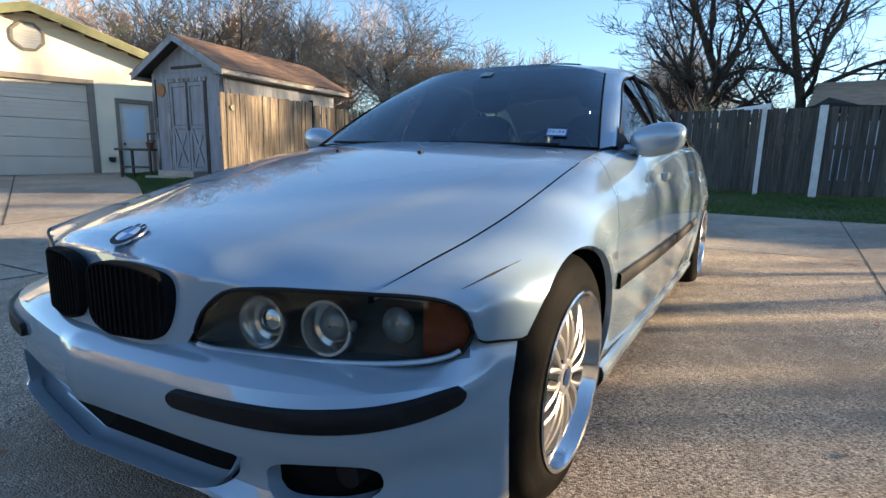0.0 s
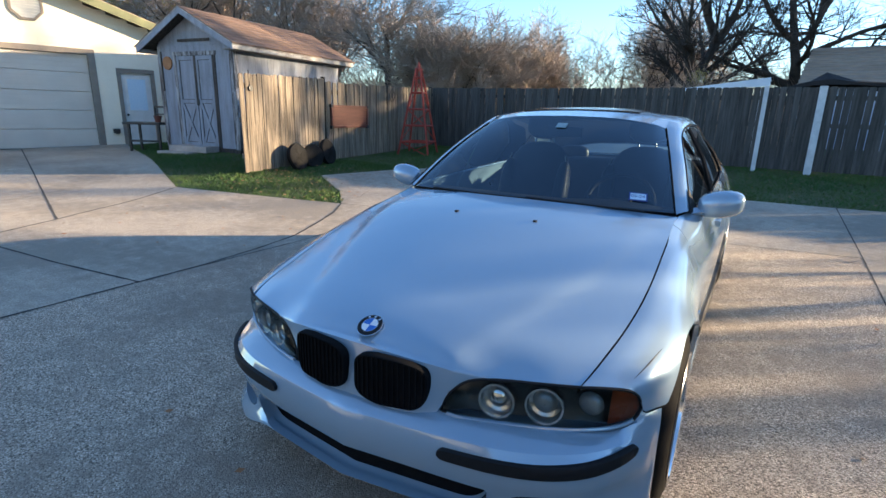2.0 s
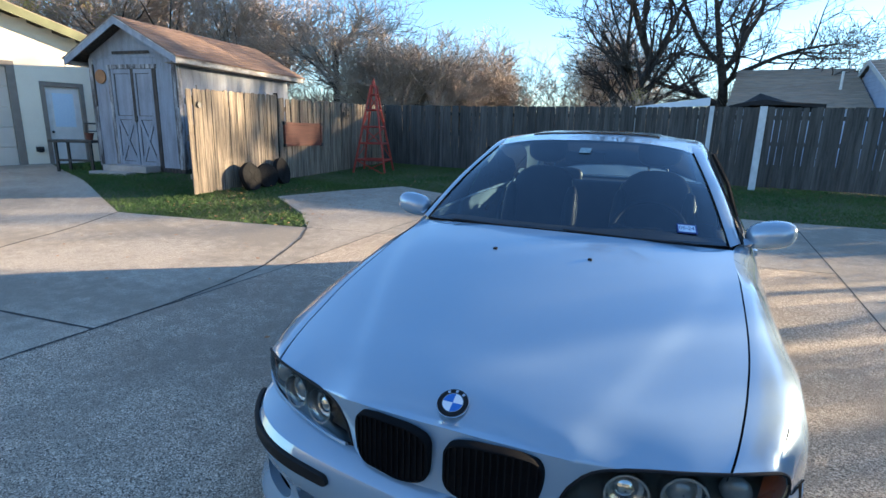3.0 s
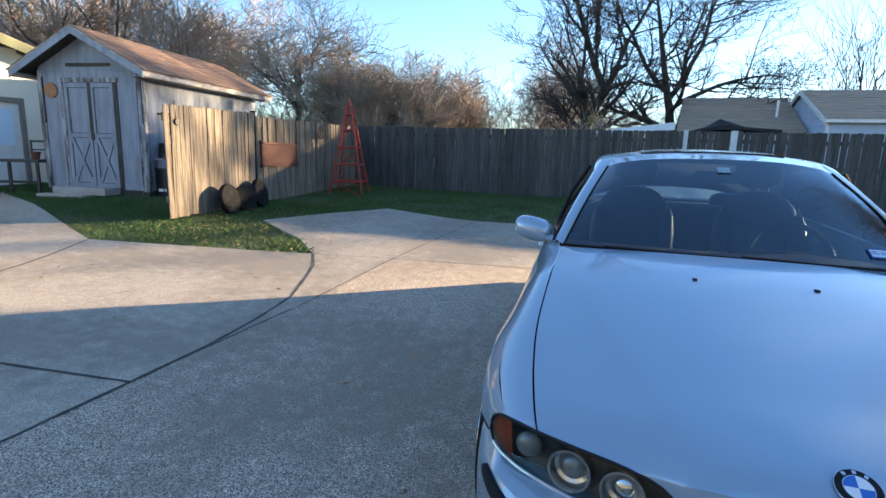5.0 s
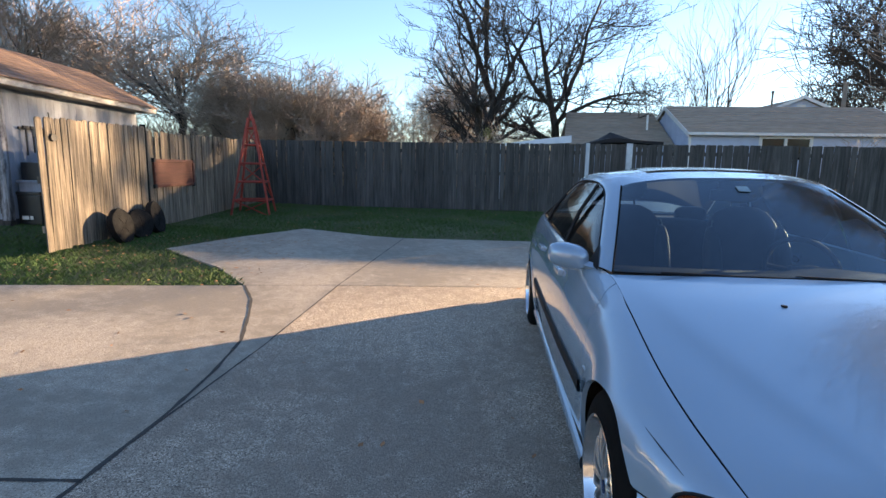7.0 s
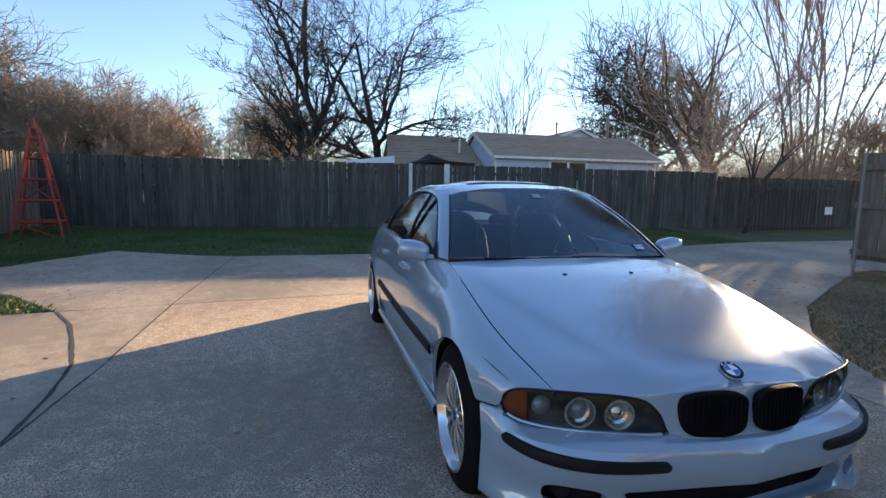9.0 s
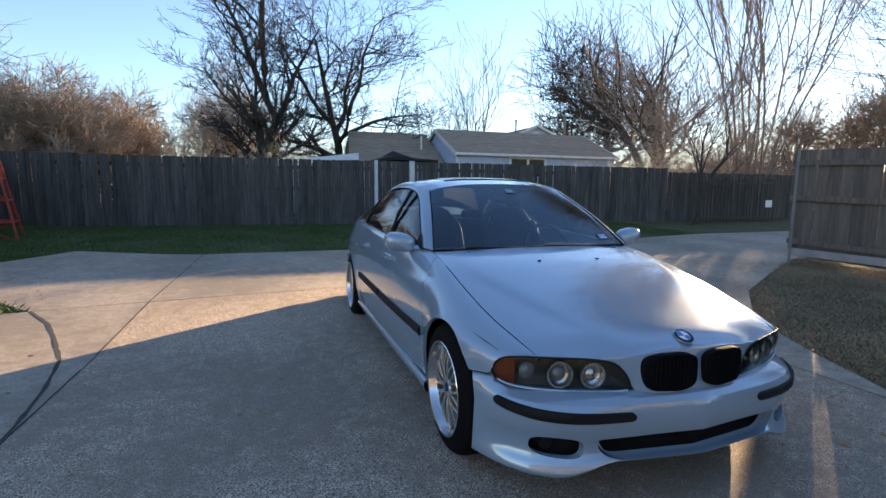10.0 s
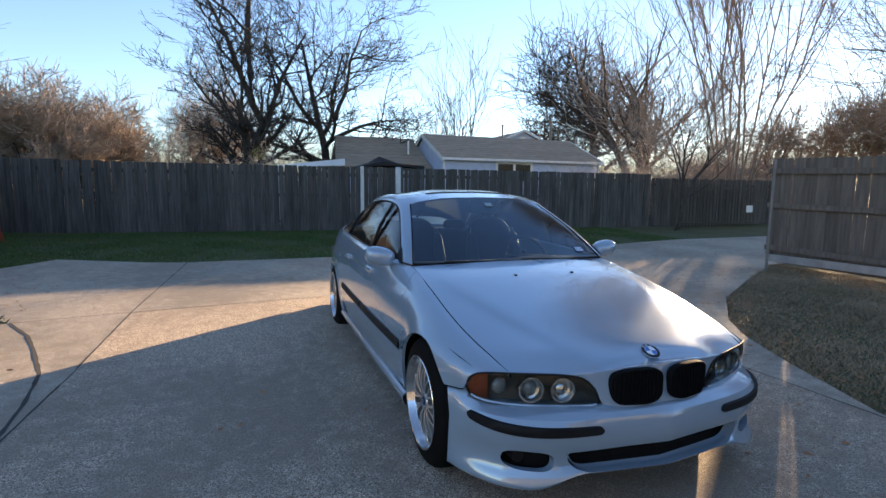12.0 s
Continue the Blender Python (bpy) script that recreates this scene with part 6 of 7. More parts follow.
# side door
sd = new("side_door")
sd.parent = garage
tagged(sd, "white panelled side door with a blue-lit window in a taupe frame")
bm = boxes([(0.29, 1.05, 0.05, 0.09, 0.26, 2.22)], 0.004)
part("leaf", bm, M_WHITE, sd)
bm = boxes([(0.40, 0.94, 0.035, 0.05, 1.17, 2.10)], 0.004)
part("glazing_frame", bm, M_WHITE, sd)
bm = boxes([(0.44, 0.90, 0.028, 0.036, 1.21, 2.06)])
part("pane", bm, M_STICK, sd, "pane with a closed pale blind")
for spec in ((0.19, 0.29, -0.03, 0.10, 0.1, 2.22), (1.05, 1.15, -0.03, 0.10, 0.1, 2.22), (0.19, 1.15, -0.031, 0.10, 2.22, 2.33), (0.17, 1.17, -0.1, 0.12, 0.12, 0.26)):
    bm = bmesh.new()
    box(bm, *spec, 0.005)
    part("frame", bm, M_GREYTRIM, sd)
bm = bmesh.new()
bmesh.ops.create_uvsphere(bm, u_segments=12, v_segments=8, radius=0.035, matrix=Matrix.Translation((0.36, 0.0, 1.08)))
part("knob", soft(bm), M_BLACK, sd)
# octagonal vent
vent = new("gable_vent")
vent.parent = garage
tagged(vent, "white octagonal louvred vent")
vx, vz, vr = -1.58, 3.66, 0.37
octo = [(vx + vr * math.cos(math.pi / 8 + math.pi / 4 * k), vz + vr * math.sin(math.pi / 8 + math.pi / 4 * k)) for k in range(8)]
bm = bmesh.new()
rings = [[Vector((vx + (x - vx) * f, y, vz + (z - vz) * f)) for x, z in octo + octo[:1]] for f, y in ((1.0, 0.0), (1.0, -0.06), (0.84, -0.06), (0.84, 0.0))]
patch(bm, rings)
part("vent_frame", bm, M_GREYTRIM, vent)
for k in range(9):
    z = vz - 0.276 + k * 0.069
    half = min(0.30, 0.30 - max(0, abs(z - vz) - 0.125) * 1.0)
    bm = bmesh.new()
    box(bm, vx - half, vx + half, -0.035, -0.025, -0.034, 0.034, m=Matrix.Translation((0, 0, z)) @ Matrix.Rotation(radians(30), 4, "X"))
    part("louvre", bm, M_WHITE, vent)
bm = boxes([(-0.07, 0.09, -0.09, 0.0, 0.58, 0.70), (-0.04, 0.06, -0.12, -0.09, 0.56, 0.66)], 0.008)
part("dryer_vent", bm, M_BLACK, garage, "black wall vent hood")

# ---- shed ----
shed = tagged(framed("shed", (-10.45, 6.17), 5.7), "weathered white wooden shed with a brown shingle roof", "shed")
SZ, SA = 0.41, 3.42


def shed_top(x):
    return SA - 0.52 * abs(x)


for i in range(-6, 6):
    x0 = i * 0.2008
    x1 = x0 + 0.198
    spans = [(SZ, 2.74)]
    mid = (x0 + x1) / 2
    if -0.66 < mid < 0.66:
        spans = [(2.56, 2.74)]
    for z0, z1 in spans:
        bm = bmesh.new()
        box(bm, x0, x1, -0.012, 0.012, z0, z1, 0.002)
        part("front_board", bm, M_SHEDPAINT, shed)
bm = bmesh.new()
prism(bm, [(-1.18, 2.745), (1.18, 2.745), (1.18, shed_top(1.18)), (0, SA), (-1.18, shed_top(1.18))], -0.005, 0.02)
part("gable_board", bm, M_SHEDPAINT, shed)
bm = boxes([(-1.2, 1.2, -0.022, -0.006, 2.72, 2.77)])
part("gable_batten", bm, M_SHEDPAINT, shed)
for i in range(19):
    y0 = 0.02 + i * 0.2015
    for x in (1.205, -1.205):
        bm = bmesh.new()
        box(bm, x - 0.012, x + 0.012, y0, y0 + 0.199, SZ, 2.84, 0.002)
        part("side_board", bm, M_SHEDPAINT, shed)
bm = boxes([(-1.2, 1.2, 3.83, 3.85, SZ, 2.85)])
part("back_wall", bm, M_SHEDPAINT, shed)
for x in (-1.16, 1.16):
    bm = boxes([(x - 0.055, x + 0.055, -0.034, -0.013, SZ - 0.02, 2.72)], 0.003)
    part("corner_board", bm, M_SHEDWORN, shed, "peeling dark-edged corner board")
    part("corner_stain", boxes([(x - 0.072, x - 0.05, -0.030, -0.0125, SZ + 0.1, 2.5), (x + 0.03, x + 0.058, -0.036, -0.0125, 1.7, 2.6)]), M_PEEL_SHADE, shed, "bare dark timber edge")
bm = boxes([(1.207, 1.24, -0.034, 0.08, SZ - 0.02, 2.72)], 0.003)
part("corner_board", bm, M_SHEDWORN, shed)
bm = boxes([(-1.22, 1.22, -0.02, 0.04, 0.1, SZ), (1.18, 1.225, 0.04, 3.85, 0.1, SZ)])
part("skirt", bm, M_PEEL_SHADE, shed, "dark brown base skirt")
bm = boxes([(-0.50, 0.52, -0.04, -0.02, 2.80, 2.86)], 0.004)
part("gable_slot", bm, M_PEEL_SHADE, shed, "dark worn plank over the door")
for x, w_, z0, z1 in ((-0.66, 0.09, SZ, 2.56), (0.60, 0.10, SZ, 2.56)):
    bm = boxes([(x - w_ / 2, x + w_ / 2, -0.03, 0.01, z0, z1)], 0.004)
    part("door_jamb", bm, M_PEEL_SHADE if x > 0 else M_SHEDWORN, shed)
bm = boxes([(-0.72, 0.68, -0.034, 0.01, 2.50, 2.585)], 0.004)
part("door_head", bm, M_SHEDWORN, shed, "peeling door head board")
for x0, x1 in ((-0.60, -0.015), (0.015, 0.55)):
    leaf = new("shed_door")
    leaf.parent = shed
    tagged(leaf, "cross-braced pale shed door leaf")
    part("door_board", boxes([(x0, x1, -0.012, 0.01, 0.44, 2.49)], 0.003), M_SHEDPAINT, leaf)
    for b in ((x0, x0 + 0.075, 0.44, 2.49), (x1 - 0.075, x1, 0.44, 2.49), (x0 + 0.075, x1 - 0.075, 2.40, 2.49), (x0 + 0.075, x1 - 0.075, 1.43, 1.51), (x0 + 0.075, x1 - 0.075, 0.44, 0.52)):
        part("door_rail", boxes([(b[0], b[1], -0.032, -0.0125, b[2], b[3])], 0.003), M_SHEDPAINT, leaf)
        # dark strip paints the shadow line round each rail
        part("rail_shade", boxes([(max(x0, b[0] - 0.011), min(x1, b[1] + 0.011), -0.0165, -0.0118, b[2] - 0.011, b[3] + 0.011)]), M_PEEL_SHADE, leaf, "dark strip painted as the shadow line at the edge")
    for sgn in (1, -1):
        bm = bmesh.new()
        cx, L = (x0 + x1) / 2, math.hypot(x1 - x0 - 0.15, 0.91)
        ang = math.atan2(0.91, (x1 - x0 - 0.15)) * sgn
        box(bm, -L / 2, L / 2, -0.030 + 0.004 * sgn, -0.0127, -0.033, 0.033, 0.002, Matrix.Translation((cx, 0, 0.975)) @ Matrix.Rotation(-ang, 4, "Y"))
        part("door_brace", bm, M_SHEDPAINT, leaf)
        # wider dark strip under the brace paints its shadow line
        bm = bmesh.new()
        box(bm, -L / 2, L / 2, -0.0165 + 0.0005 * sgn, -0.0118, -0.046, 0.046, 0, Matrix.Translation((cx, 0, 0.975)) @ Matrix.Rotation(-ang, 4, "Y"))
        part("brace_shade", bm, M_PEEL_SHADE, leaf, "dark strip painted as the shadow line at the edge")
    part("door_edge", boxes([(x0 + 0.08, x0 + 0.10, -0.0135, -0.0118, 1.53, 2.38), (x1 - 0.10, x1 - 0.08, -0.0135, -0.0118, 1.53, 2.38)]), M_SHEDWORN, leaf)
part("door_gap", boxes([(-0.042, 0.036, -0.036, -0.011, 1.40, 2.49)]), M_PEEL_SHADE, shed, "dark stained meeting stile")
bm = bmesh.new()
box(bm, -0.03, 0.05, -0.05, -0.032, 1.40, 1.52, 0.006)
cyl(bm, (0.02, -0.06, 1.40), (0.02, -0.045, 1.40), 0.03, n=12)
part("padlock", bm, M_BLACK, shed)
bm = bmesh.new()
cyl(bm, (-0.91, -0.045, 2.34), (-0.91, -0.014, 2.34), 0.15, n=32)
part("wall_disc", soft(bm, 0.5), M_TAN, shed, "round tan wooden wall plaque")
for s in (1, -1):
    # bare deck boards, with the overhang's shade put into their dark colour
    bm = bmesh.new()
    prism(bm, [(0, SA + 0.03), (s * 1.52, SA + 0.03 - 1.52 * 0.52), (s * 1.52, SA + 0.075 - 1.52 * 0.52), (0, SA + 0.075)], -0.32, 4.15)
    part("roof_deck", bm, M_PEEL_SHADE, shed, "bare roof boards coloured dark for shade under the overhang")
    for k in range(10):
        bm = bmesh.new()
        u0, u1 = k / 10 * 1.56, (k + 1) / 10 * 1.56 + 0.02
        prism(bm, [(s * u0, SA + 0.086 - u0 * 0.52 + 0.004), (s * u1, SA + 0.086 - u1 * 0.52 + 0.014), (s * u1, SA + 0.08 - u1 * 0.52), (s * u0, SA + 0.08 - u0 * 0.52)], -0.36, 4.18)
        part("shingle_course", bm, M_SHINGLE, shed)
    bm = bmesh.new()
    prism(bm, [(0, SA - 0.075), (s * 1.54, SA - 0.075 - 1.54 * 0.52), (s * 1.54, SA + 0.075 - 1.54 * 0.52), (0, SA + 0.075)], -0.345, -0.321)
    part("bargeboard", bm, M_SHEDPAINT, shed, "grey-white bargeboard")
    bm = bmesh.new()
    prism(bm, [(0, SA + 0.05), (s * 1.54, SA + 0.05 - 1.54 * 0.52), (s * 1.54, SA + 0.085 - 1.54 * 0.52), (0, SA + 0.085)], -0.352, -0.3455)
    part("drip_edge", bm, M_SHEDWHITE, shed, "white drip edge")
    bm = boxes([(1.525 * s - 0.012, 1.525 * s + 0.012, -0.32, 4.15, SA - 0.055 - 1.52 * 0.52, SA + 0.065 - 1.52 * 0.52)])
    part("eave_board", bm, M_SHEDWHITE, shed, "grey-white eave board")
    bm = boxes([(min(1.21 * s, 1.51 * s), max(1.21 * s, 1.51 * s), -0.30, 4.13, SA - 0.065 - 1.52 * 0.52, SA - 0.05 - 1.52 * 0.52)])
    part("soffit", bm, M_GREYTRIM, shed)


def tofr(x, y, z):
    return shed.matrix_world @ Vector((x, y, z))


step_ = tagged(framed("door_step", (-10.47, 5.86, rise(-10.4, 5.9) - 0.03), 5.7), "two pale concrete steps before the shed door", "step")
part("tread", boxes([(-0.62, 0.62, -0.12, 0.26, 0.06, 0.20)], 0.012), M_STEP, step_)
part("tread", boxes([(-0.72, 0.35, -0.38, -0.14, 0.0, 0.07)], 0.012), M_STEP, step_)

# tools, shelf with a small grill and a bin by the shed's side
rack = tagged(framed("tool_rack", tofr(1.24, 0.36, 0), 5.7 + 90), "row of dark garden tools hung on a shed wall", "tool rack")
bm = boxes([(-0.05, 0.8, -0.03, 0.0, 1.92, 1.96)])
part("rail", bm, M_BLACK, rack)
for k in range(5):
    bm = bmesh.new()
    x = 0.06 + k * 0.16
    cyl(bm, (x, -0.05, 1.48 + 0.05 * (k % 2)), (x, -0.05, 1.98), 0.014, n=8)
    box(bm, x - 0.05, x + 0.05, -0.065, -0.035, 1.94, 1.98)
    part("tool", bm, M_BLACK, rack)
grill = tagged(framed("grill", tofr(1.42, 0.40, 0), 5.7 + 90), "black box grill with a steel front on a wall shelf", "grill")
part("shelf", boxes([(-0.25, 0.75, -0.25, 0.18, 1.02, 1.06)], 0.004), M_SHEDPAINT, grill)
part("body", boxes([(-0.15, 0.6, -0.2, 0.15, 1.06, 1.36)], 0.02), M_BLACK, grill)
part("front_plate", boxes([(-0.02, 0.5, -0.215, -0.2, 1.12, 1.32)], 0.004), M_CHROME, grill)
for bx_ in (-0.2, 0.66):
    part("bracket", boxes([(bx_, bx_ + 0.04, -0.2, 0.17, 0.8, 1.02)]), M_SHEDPAINT, grill)
bx = tofr(1.45, 0.45, 0)
bin_ = thing("bin", "black plastic storage bin on the grass", "bin", (bx.x, bx.y, rise(bx.x, bx.y)))
part("tub", boxes([(-0.22, 0.22, -0.3, 0.3, 0, 0.52)], 0.03), M_BLACK, bin_)
part("bin_lid", boxes([(-0.24, 0.24, -0.32, 0.32, 0.52, 0.57)], 0.012), M_BLACK, bin_)
part("mark", boxes([(-0.12, 0.0, -0.325, -0.318, 0.10, 0.16), (0.03, 0.08, -0.325, -0.318, 0.10, 0.16)]), M_WHITE, bin_, "worn white print")

# ---- bench table with a chair by the garage door ----
tx, ty = -12.05, 5.85
table = thing("side_table", "dark metal slatted table beside the shed", "table", (tx, ty, rise(tx, ty)), 25)
part("tabletop", boxes([(-0.55, 0.42, -0.25, 0.25, 0.66, 0.72)], 0.01), M_BLACK, table)
for x in (-0.42, 0.36):
    for y in (-0.2, 0.2):
        part("leg", boxes([(x - 0.025, x + 0.025, y - 0.025, y + 0.025, 0, 0.66)], 0.004), M_BLACK, table)
part("stretcher", boxes([(-0.42, 0.36, -0.225, -0.185, 0.24, 0.29)], 0.004), M_BLACK, table)
part("backrest", boxes([(0.02, 0.05, 0.2, 0.23, 0.72, 1.1), (0.38, 0.41, 0.2, 0.23, 0.72, 1.1), (0.02, 0.41, 0.2, 0.23, 1.07, 1.11), (0.02, 0.41, 0.2, 0.23, 0.9, 0.93)], 0.004), M_BLACK, table)
pot = thing("flower_pot", "small terracotta pot on the dark table", "pot", tuple(table.matrix_world @ Vector((0.22, 0.02, 0.72))))
bm = bmesh.new()
patch(bm, [[Vector((r * math.cos(a), r * math.sin(a), z)) for a in steps(0, 2 * math.pi, 20)] for r, z in ((0.0, 0.0), (0.06, 0.0), (0.085, 0.13), (0.095, 0.13), (0.095, 0.16), (0.08, 0.16), (0.075, 0.10), (0, 0.10))])
part("pot_body", soft(bm, 0.7), M_SIGN, pot)

# ---- swung gate, sign, discs ----
gate = tagged(framed("picket_gate", (-7.05, 4.62, 0.19), 94.5), "tall sunlit wooden picket gate standing open", "gate")
rg = random.Random(4)
for k in range(22):
    me = picket_mesh(0.1035, 1.76, k)
    me.materials.append(M_FENCE)
    o = new("picket", me)
    o.parent = gate
    o.matrix_basis = pose(0.053 + k * 0.1062, rg.uniform(-0.004, 0.004), rg.uniform(-0.012, 0.012) + k * 0.0022, rg.uniform(-0.6, 0.6), rg.uniform(-0.5, 0.5), 0)
for z in (0.25, 0.9, 1.5):
    part("rail", boxes([(0.0, 2.34, 0.012, 0.05, z, z + 0.09)], 0.004), M_FENCE, gate)
# black strip stands in for the dark gap at the hinge side; no post
part("gate_gap", boxes([(2.36, 2.39, -0.012, 0.08, -0.1, 1.85)], 0.004), M_DARK, gate, "dark strip standing for the gap beside the gate")
bm = bmesh.new()
cyl(bm, (0.22, -0.03, 1.53), (0.22, -0.012, 1.82), 0.008, n=8)
cyl(bm, (0.22, -0.06, 1.50), (0.22, -0.012, 1.50), 0.05, n=16)
part("latch", bm, M_BLACK, gate, "dark hanging latch")
sign = tagged(framed("wall_sign", (-7.31, 7.2, 0), 94.9), "blank reddish-brown framed board hung on the fence", "sign")
part("board", boxes([(0.05, 1.42, -0.045, -0.02, 0.98, 1.43)], 0.006), M_SIGN, sign)
for b in ((0.0, 1.47, 1.40, 1.46), (0.0, 1.47, 0.95, 1.01), (0.0, 0.06, 1.0, 1.41), (1.41, 1.47, 1.0, 1.41)):
    part("moulding", boxes([(b[0], b[1], -0.062, -0.02, b[2], b[3])], 0.008), M_SIGN, sign)
for x, z in ((0.02, 1.44), (1.45, 1.44), (0.02, 0.97), (1.45, 0.97)):
    part("bracket", boxes([(x - 0.035, x + 0.035, -0.068, -0.02, z - 0.035, z + 0.035)], 0.004), M_BLACK, sign)
for k, (x, y, r, rz) in enumerate(((-6.86, 5.75, 0.265, 8), (-6.90, 6.22, 0.235, -10), (-6.98, 6.75, 0.27, 14))):
    d = thing("log_slice", "round grey weathered log slice leaning on the gate", "log slice", (x, y, rise(x, y) + r * 0.97), 90 + rz, group="log slices by the gate")
    bm = bmesh.new()
    m = Matrix.Rotation(radians(-12), 4, "X")
    rows = []
    for t, f in ((-0.055, 0.0), (-0.055, 0.9), (-0.045, 1.0), (0.045, 1.0), (0.055, 0.9), (0.055, 0.0)):
        rows.append([m @ Vector((r * f * (1 + 0.03 * math.sin(3 * a + k)) * math.cos(a), t, r * f * (1 + 0.03 * math.sin(5 * a)) * math.sin(a))) for a in steps(0, 2 * math.pi, 28)])
    patch(bm, rows, flip=True)
    part("disc", soft(bm, 0.5), M_STONE, d)
    bm = bmesh.new()
    for q in range(4):
        a = 0.5 + q * 1.5 + k
        tube(bm, [m @ Vector((r * 0.15 * math.cos(a), -0.056, r * 0.15 * math.sin(a))), m @ Vector((r * 0.6 * math.cos(a + 0.2), -0.056, r * 0.6 * math.sin(a + 0.2)))], [0.006, 0.002], 5)
    part("crack", bm, M_DARK, d, "dark radial crack")

# ---- red garden windmill tower ----
tw = thing("garden_tower", "rusty red lattice steel garden tower on the grass", "tower", (-6.78, 10.05, 0.20), 14)
TH, TB, TT = 2.44, 0.43, 0.05
LV = [0.0, 0.36, 0.78, 1.20, 1.62, 2.0, TH]


def tw_half(z):
    return TB + (TT - TB) * min(1, z / 2.25)


for sx, sy in ((1, 1), (1, -1), (-1, 1), (-1, -1)):
    bm = bmesh.new()
    pts = [Vector((sx * tw_half(z), sy * tw_half(z), z)) for z in (0, 1.2, 2.25)]
    tube(bm, pts, 0.030, 4)
    part("leg", bm, M_RED, tw)
for z in LV[:-1]:
    h = tw_half(z)
    c = [(h, h), (h, -h), (-h, -h), (-h, h)]
    for i in range(4):
        bm = bmesh.new()
        tube(bm, [(*c[i], z + 0.02), (*c[(i + 1) % 4], z + 0.02)], 0.023, 4)
        part("crossbar", bm, M_RED, tw)
for a, b in zip(LV[:-2], LV[1:-1]):
    for i in range(4):
        ha, hb = tw_half(a), tw_half(b)
        ca, cb = [(ha, ha), (ha, -ha), (-ha, -ha), (-ha, ha)], [(hb, hb), (hb, -hb), (-hb, -hb), (-hb, hb)]
        if (i + LV.index(a)) % 2:
            bm = bmesh.new()
            tube(bm, [(*ca[i], a + 0.02), (*cb[(i + 1) % 4], b + 0.02)], 0.015, 4)
            part("brace", bm, M_RED, tw)
bm = bmesh.new()
cyl(bm, (0, 0, 2.2), (0, 0, TH), 0.07, 0.005, n=4)
part("cap", bm, M_RED, tw)
orn = thing("wire_ornament", "dark wire ornament hung on the fence", "ornament", (-7.45, 9.7, 0), 95)
bm = bmesh.new()
tube(bm, [(0.13 * math.cos(a), -0.06, 1.75 + 0.15 * math.sin(a)) for a in steps(0, 2 * math.pi, 18)[:-1]], 0.008, 5, closed=True)
for k in range(4):
    a = k * math.pi / 4
    tube(bm, [(0.13 * math.cos(a), -0.06, 1.75 + 0.15 * math.sin(a)), (-0.13 * math.cos(a), -0.06, 1.75 - 0.15 * math.sin(a))], 0.006, 5)
part("wire", bm, M_BLACK, orn)

# ---- neighbouring house ----
HX0, HX1, HY0, HY1, HE, HR = 7.31, 16.6, 22.0, 28.4, 3.08, 4.55
house = tagged(framed("house", (HX0, HY0), 0), "blue-grey sided house with a tan shingle roof beyond the fence", "house")
HL, HD = HX1 - HX0, HY1 - HY0
WX0, WX1, WZ0, WZ1 = 2.88, 5.07, 2.0, 2.98
for k in range(18):
    z0, z1 = 0.3 + k * 0.155, 0.3 + (k + 1) * 0.155 - 0.004
    for x0, x1 in ((0, WX0), (WX1, HL)) if z1 > WZ0 else ((0, HL),):
        bm = bmesh.new()
        prism(bm, [(-0.016, z0), (0.02, z0), (0.02, z1), (-0.002, z1)], x0, x1, "x")
        part("siding_board", bm, M_BLUESIDE, house)
for k in range(28):
    z0, z1 = 0.3 + k * 0.155, 0.3 + (k + 1) * 0.155 - 0.004
    half = HD / 2 if z1 < HE else HD / 2 * (HR - 0.06 - z1) / (HR - HE)
    if half > 0.05:
        bm = bmesh.new()
        prism(bm, [(-0.016, z0), (0.02, z0), (0.02, z1), (-0.002, z1)], HD / 2 - half, HD / 2 + half)
        part("siding_board", bm, M_BLUESIDE, house)
bm = bmesh.new()
prism(bm, [(0.03, 0.2), (HD - 0.03, 0.2), (HD - 0.03, HE - 0.03), (HD / 2, HR - 0.1), (0.03, HE - 0.03)], 0.021, HL, "x")
part("wall", bm, M_BLUESIDE, house)
win = new("window")
win.parent = house
tagged(win, "white-framed sliding window with dark panes")
for b in ((WX0, WX0 + 0.13, WZ0, WZ1), (WX1 - 0.13, WX1, WZ0, WZ1), ((WX0 + WX1) / 2 - 0.06, (WX0 + WX1) / 2 + 0.06, WZ0, WZ1), (WX0, WX1, WZ1 - 0.10, WZ1 + 0.02)):
    part("frame", boxes([(b[0], b[1], -0.05 - 0.003 * (b[1] - b[0] > 1), 0.02, b[2], b[3])], 0.006), M_WHITE, win)
for x0, x1 in ((WX0 + 0.13, (WX0 + WX1) / 2 - 0.06), ((WX0 + WX1) / 2 + 0.06, WX1 - 0.13)):
    part("pane", boxes([(x0, x1, -0.012, 0.018, WZ0, WZ1 - 0.10)]), M_GLOSS, win)
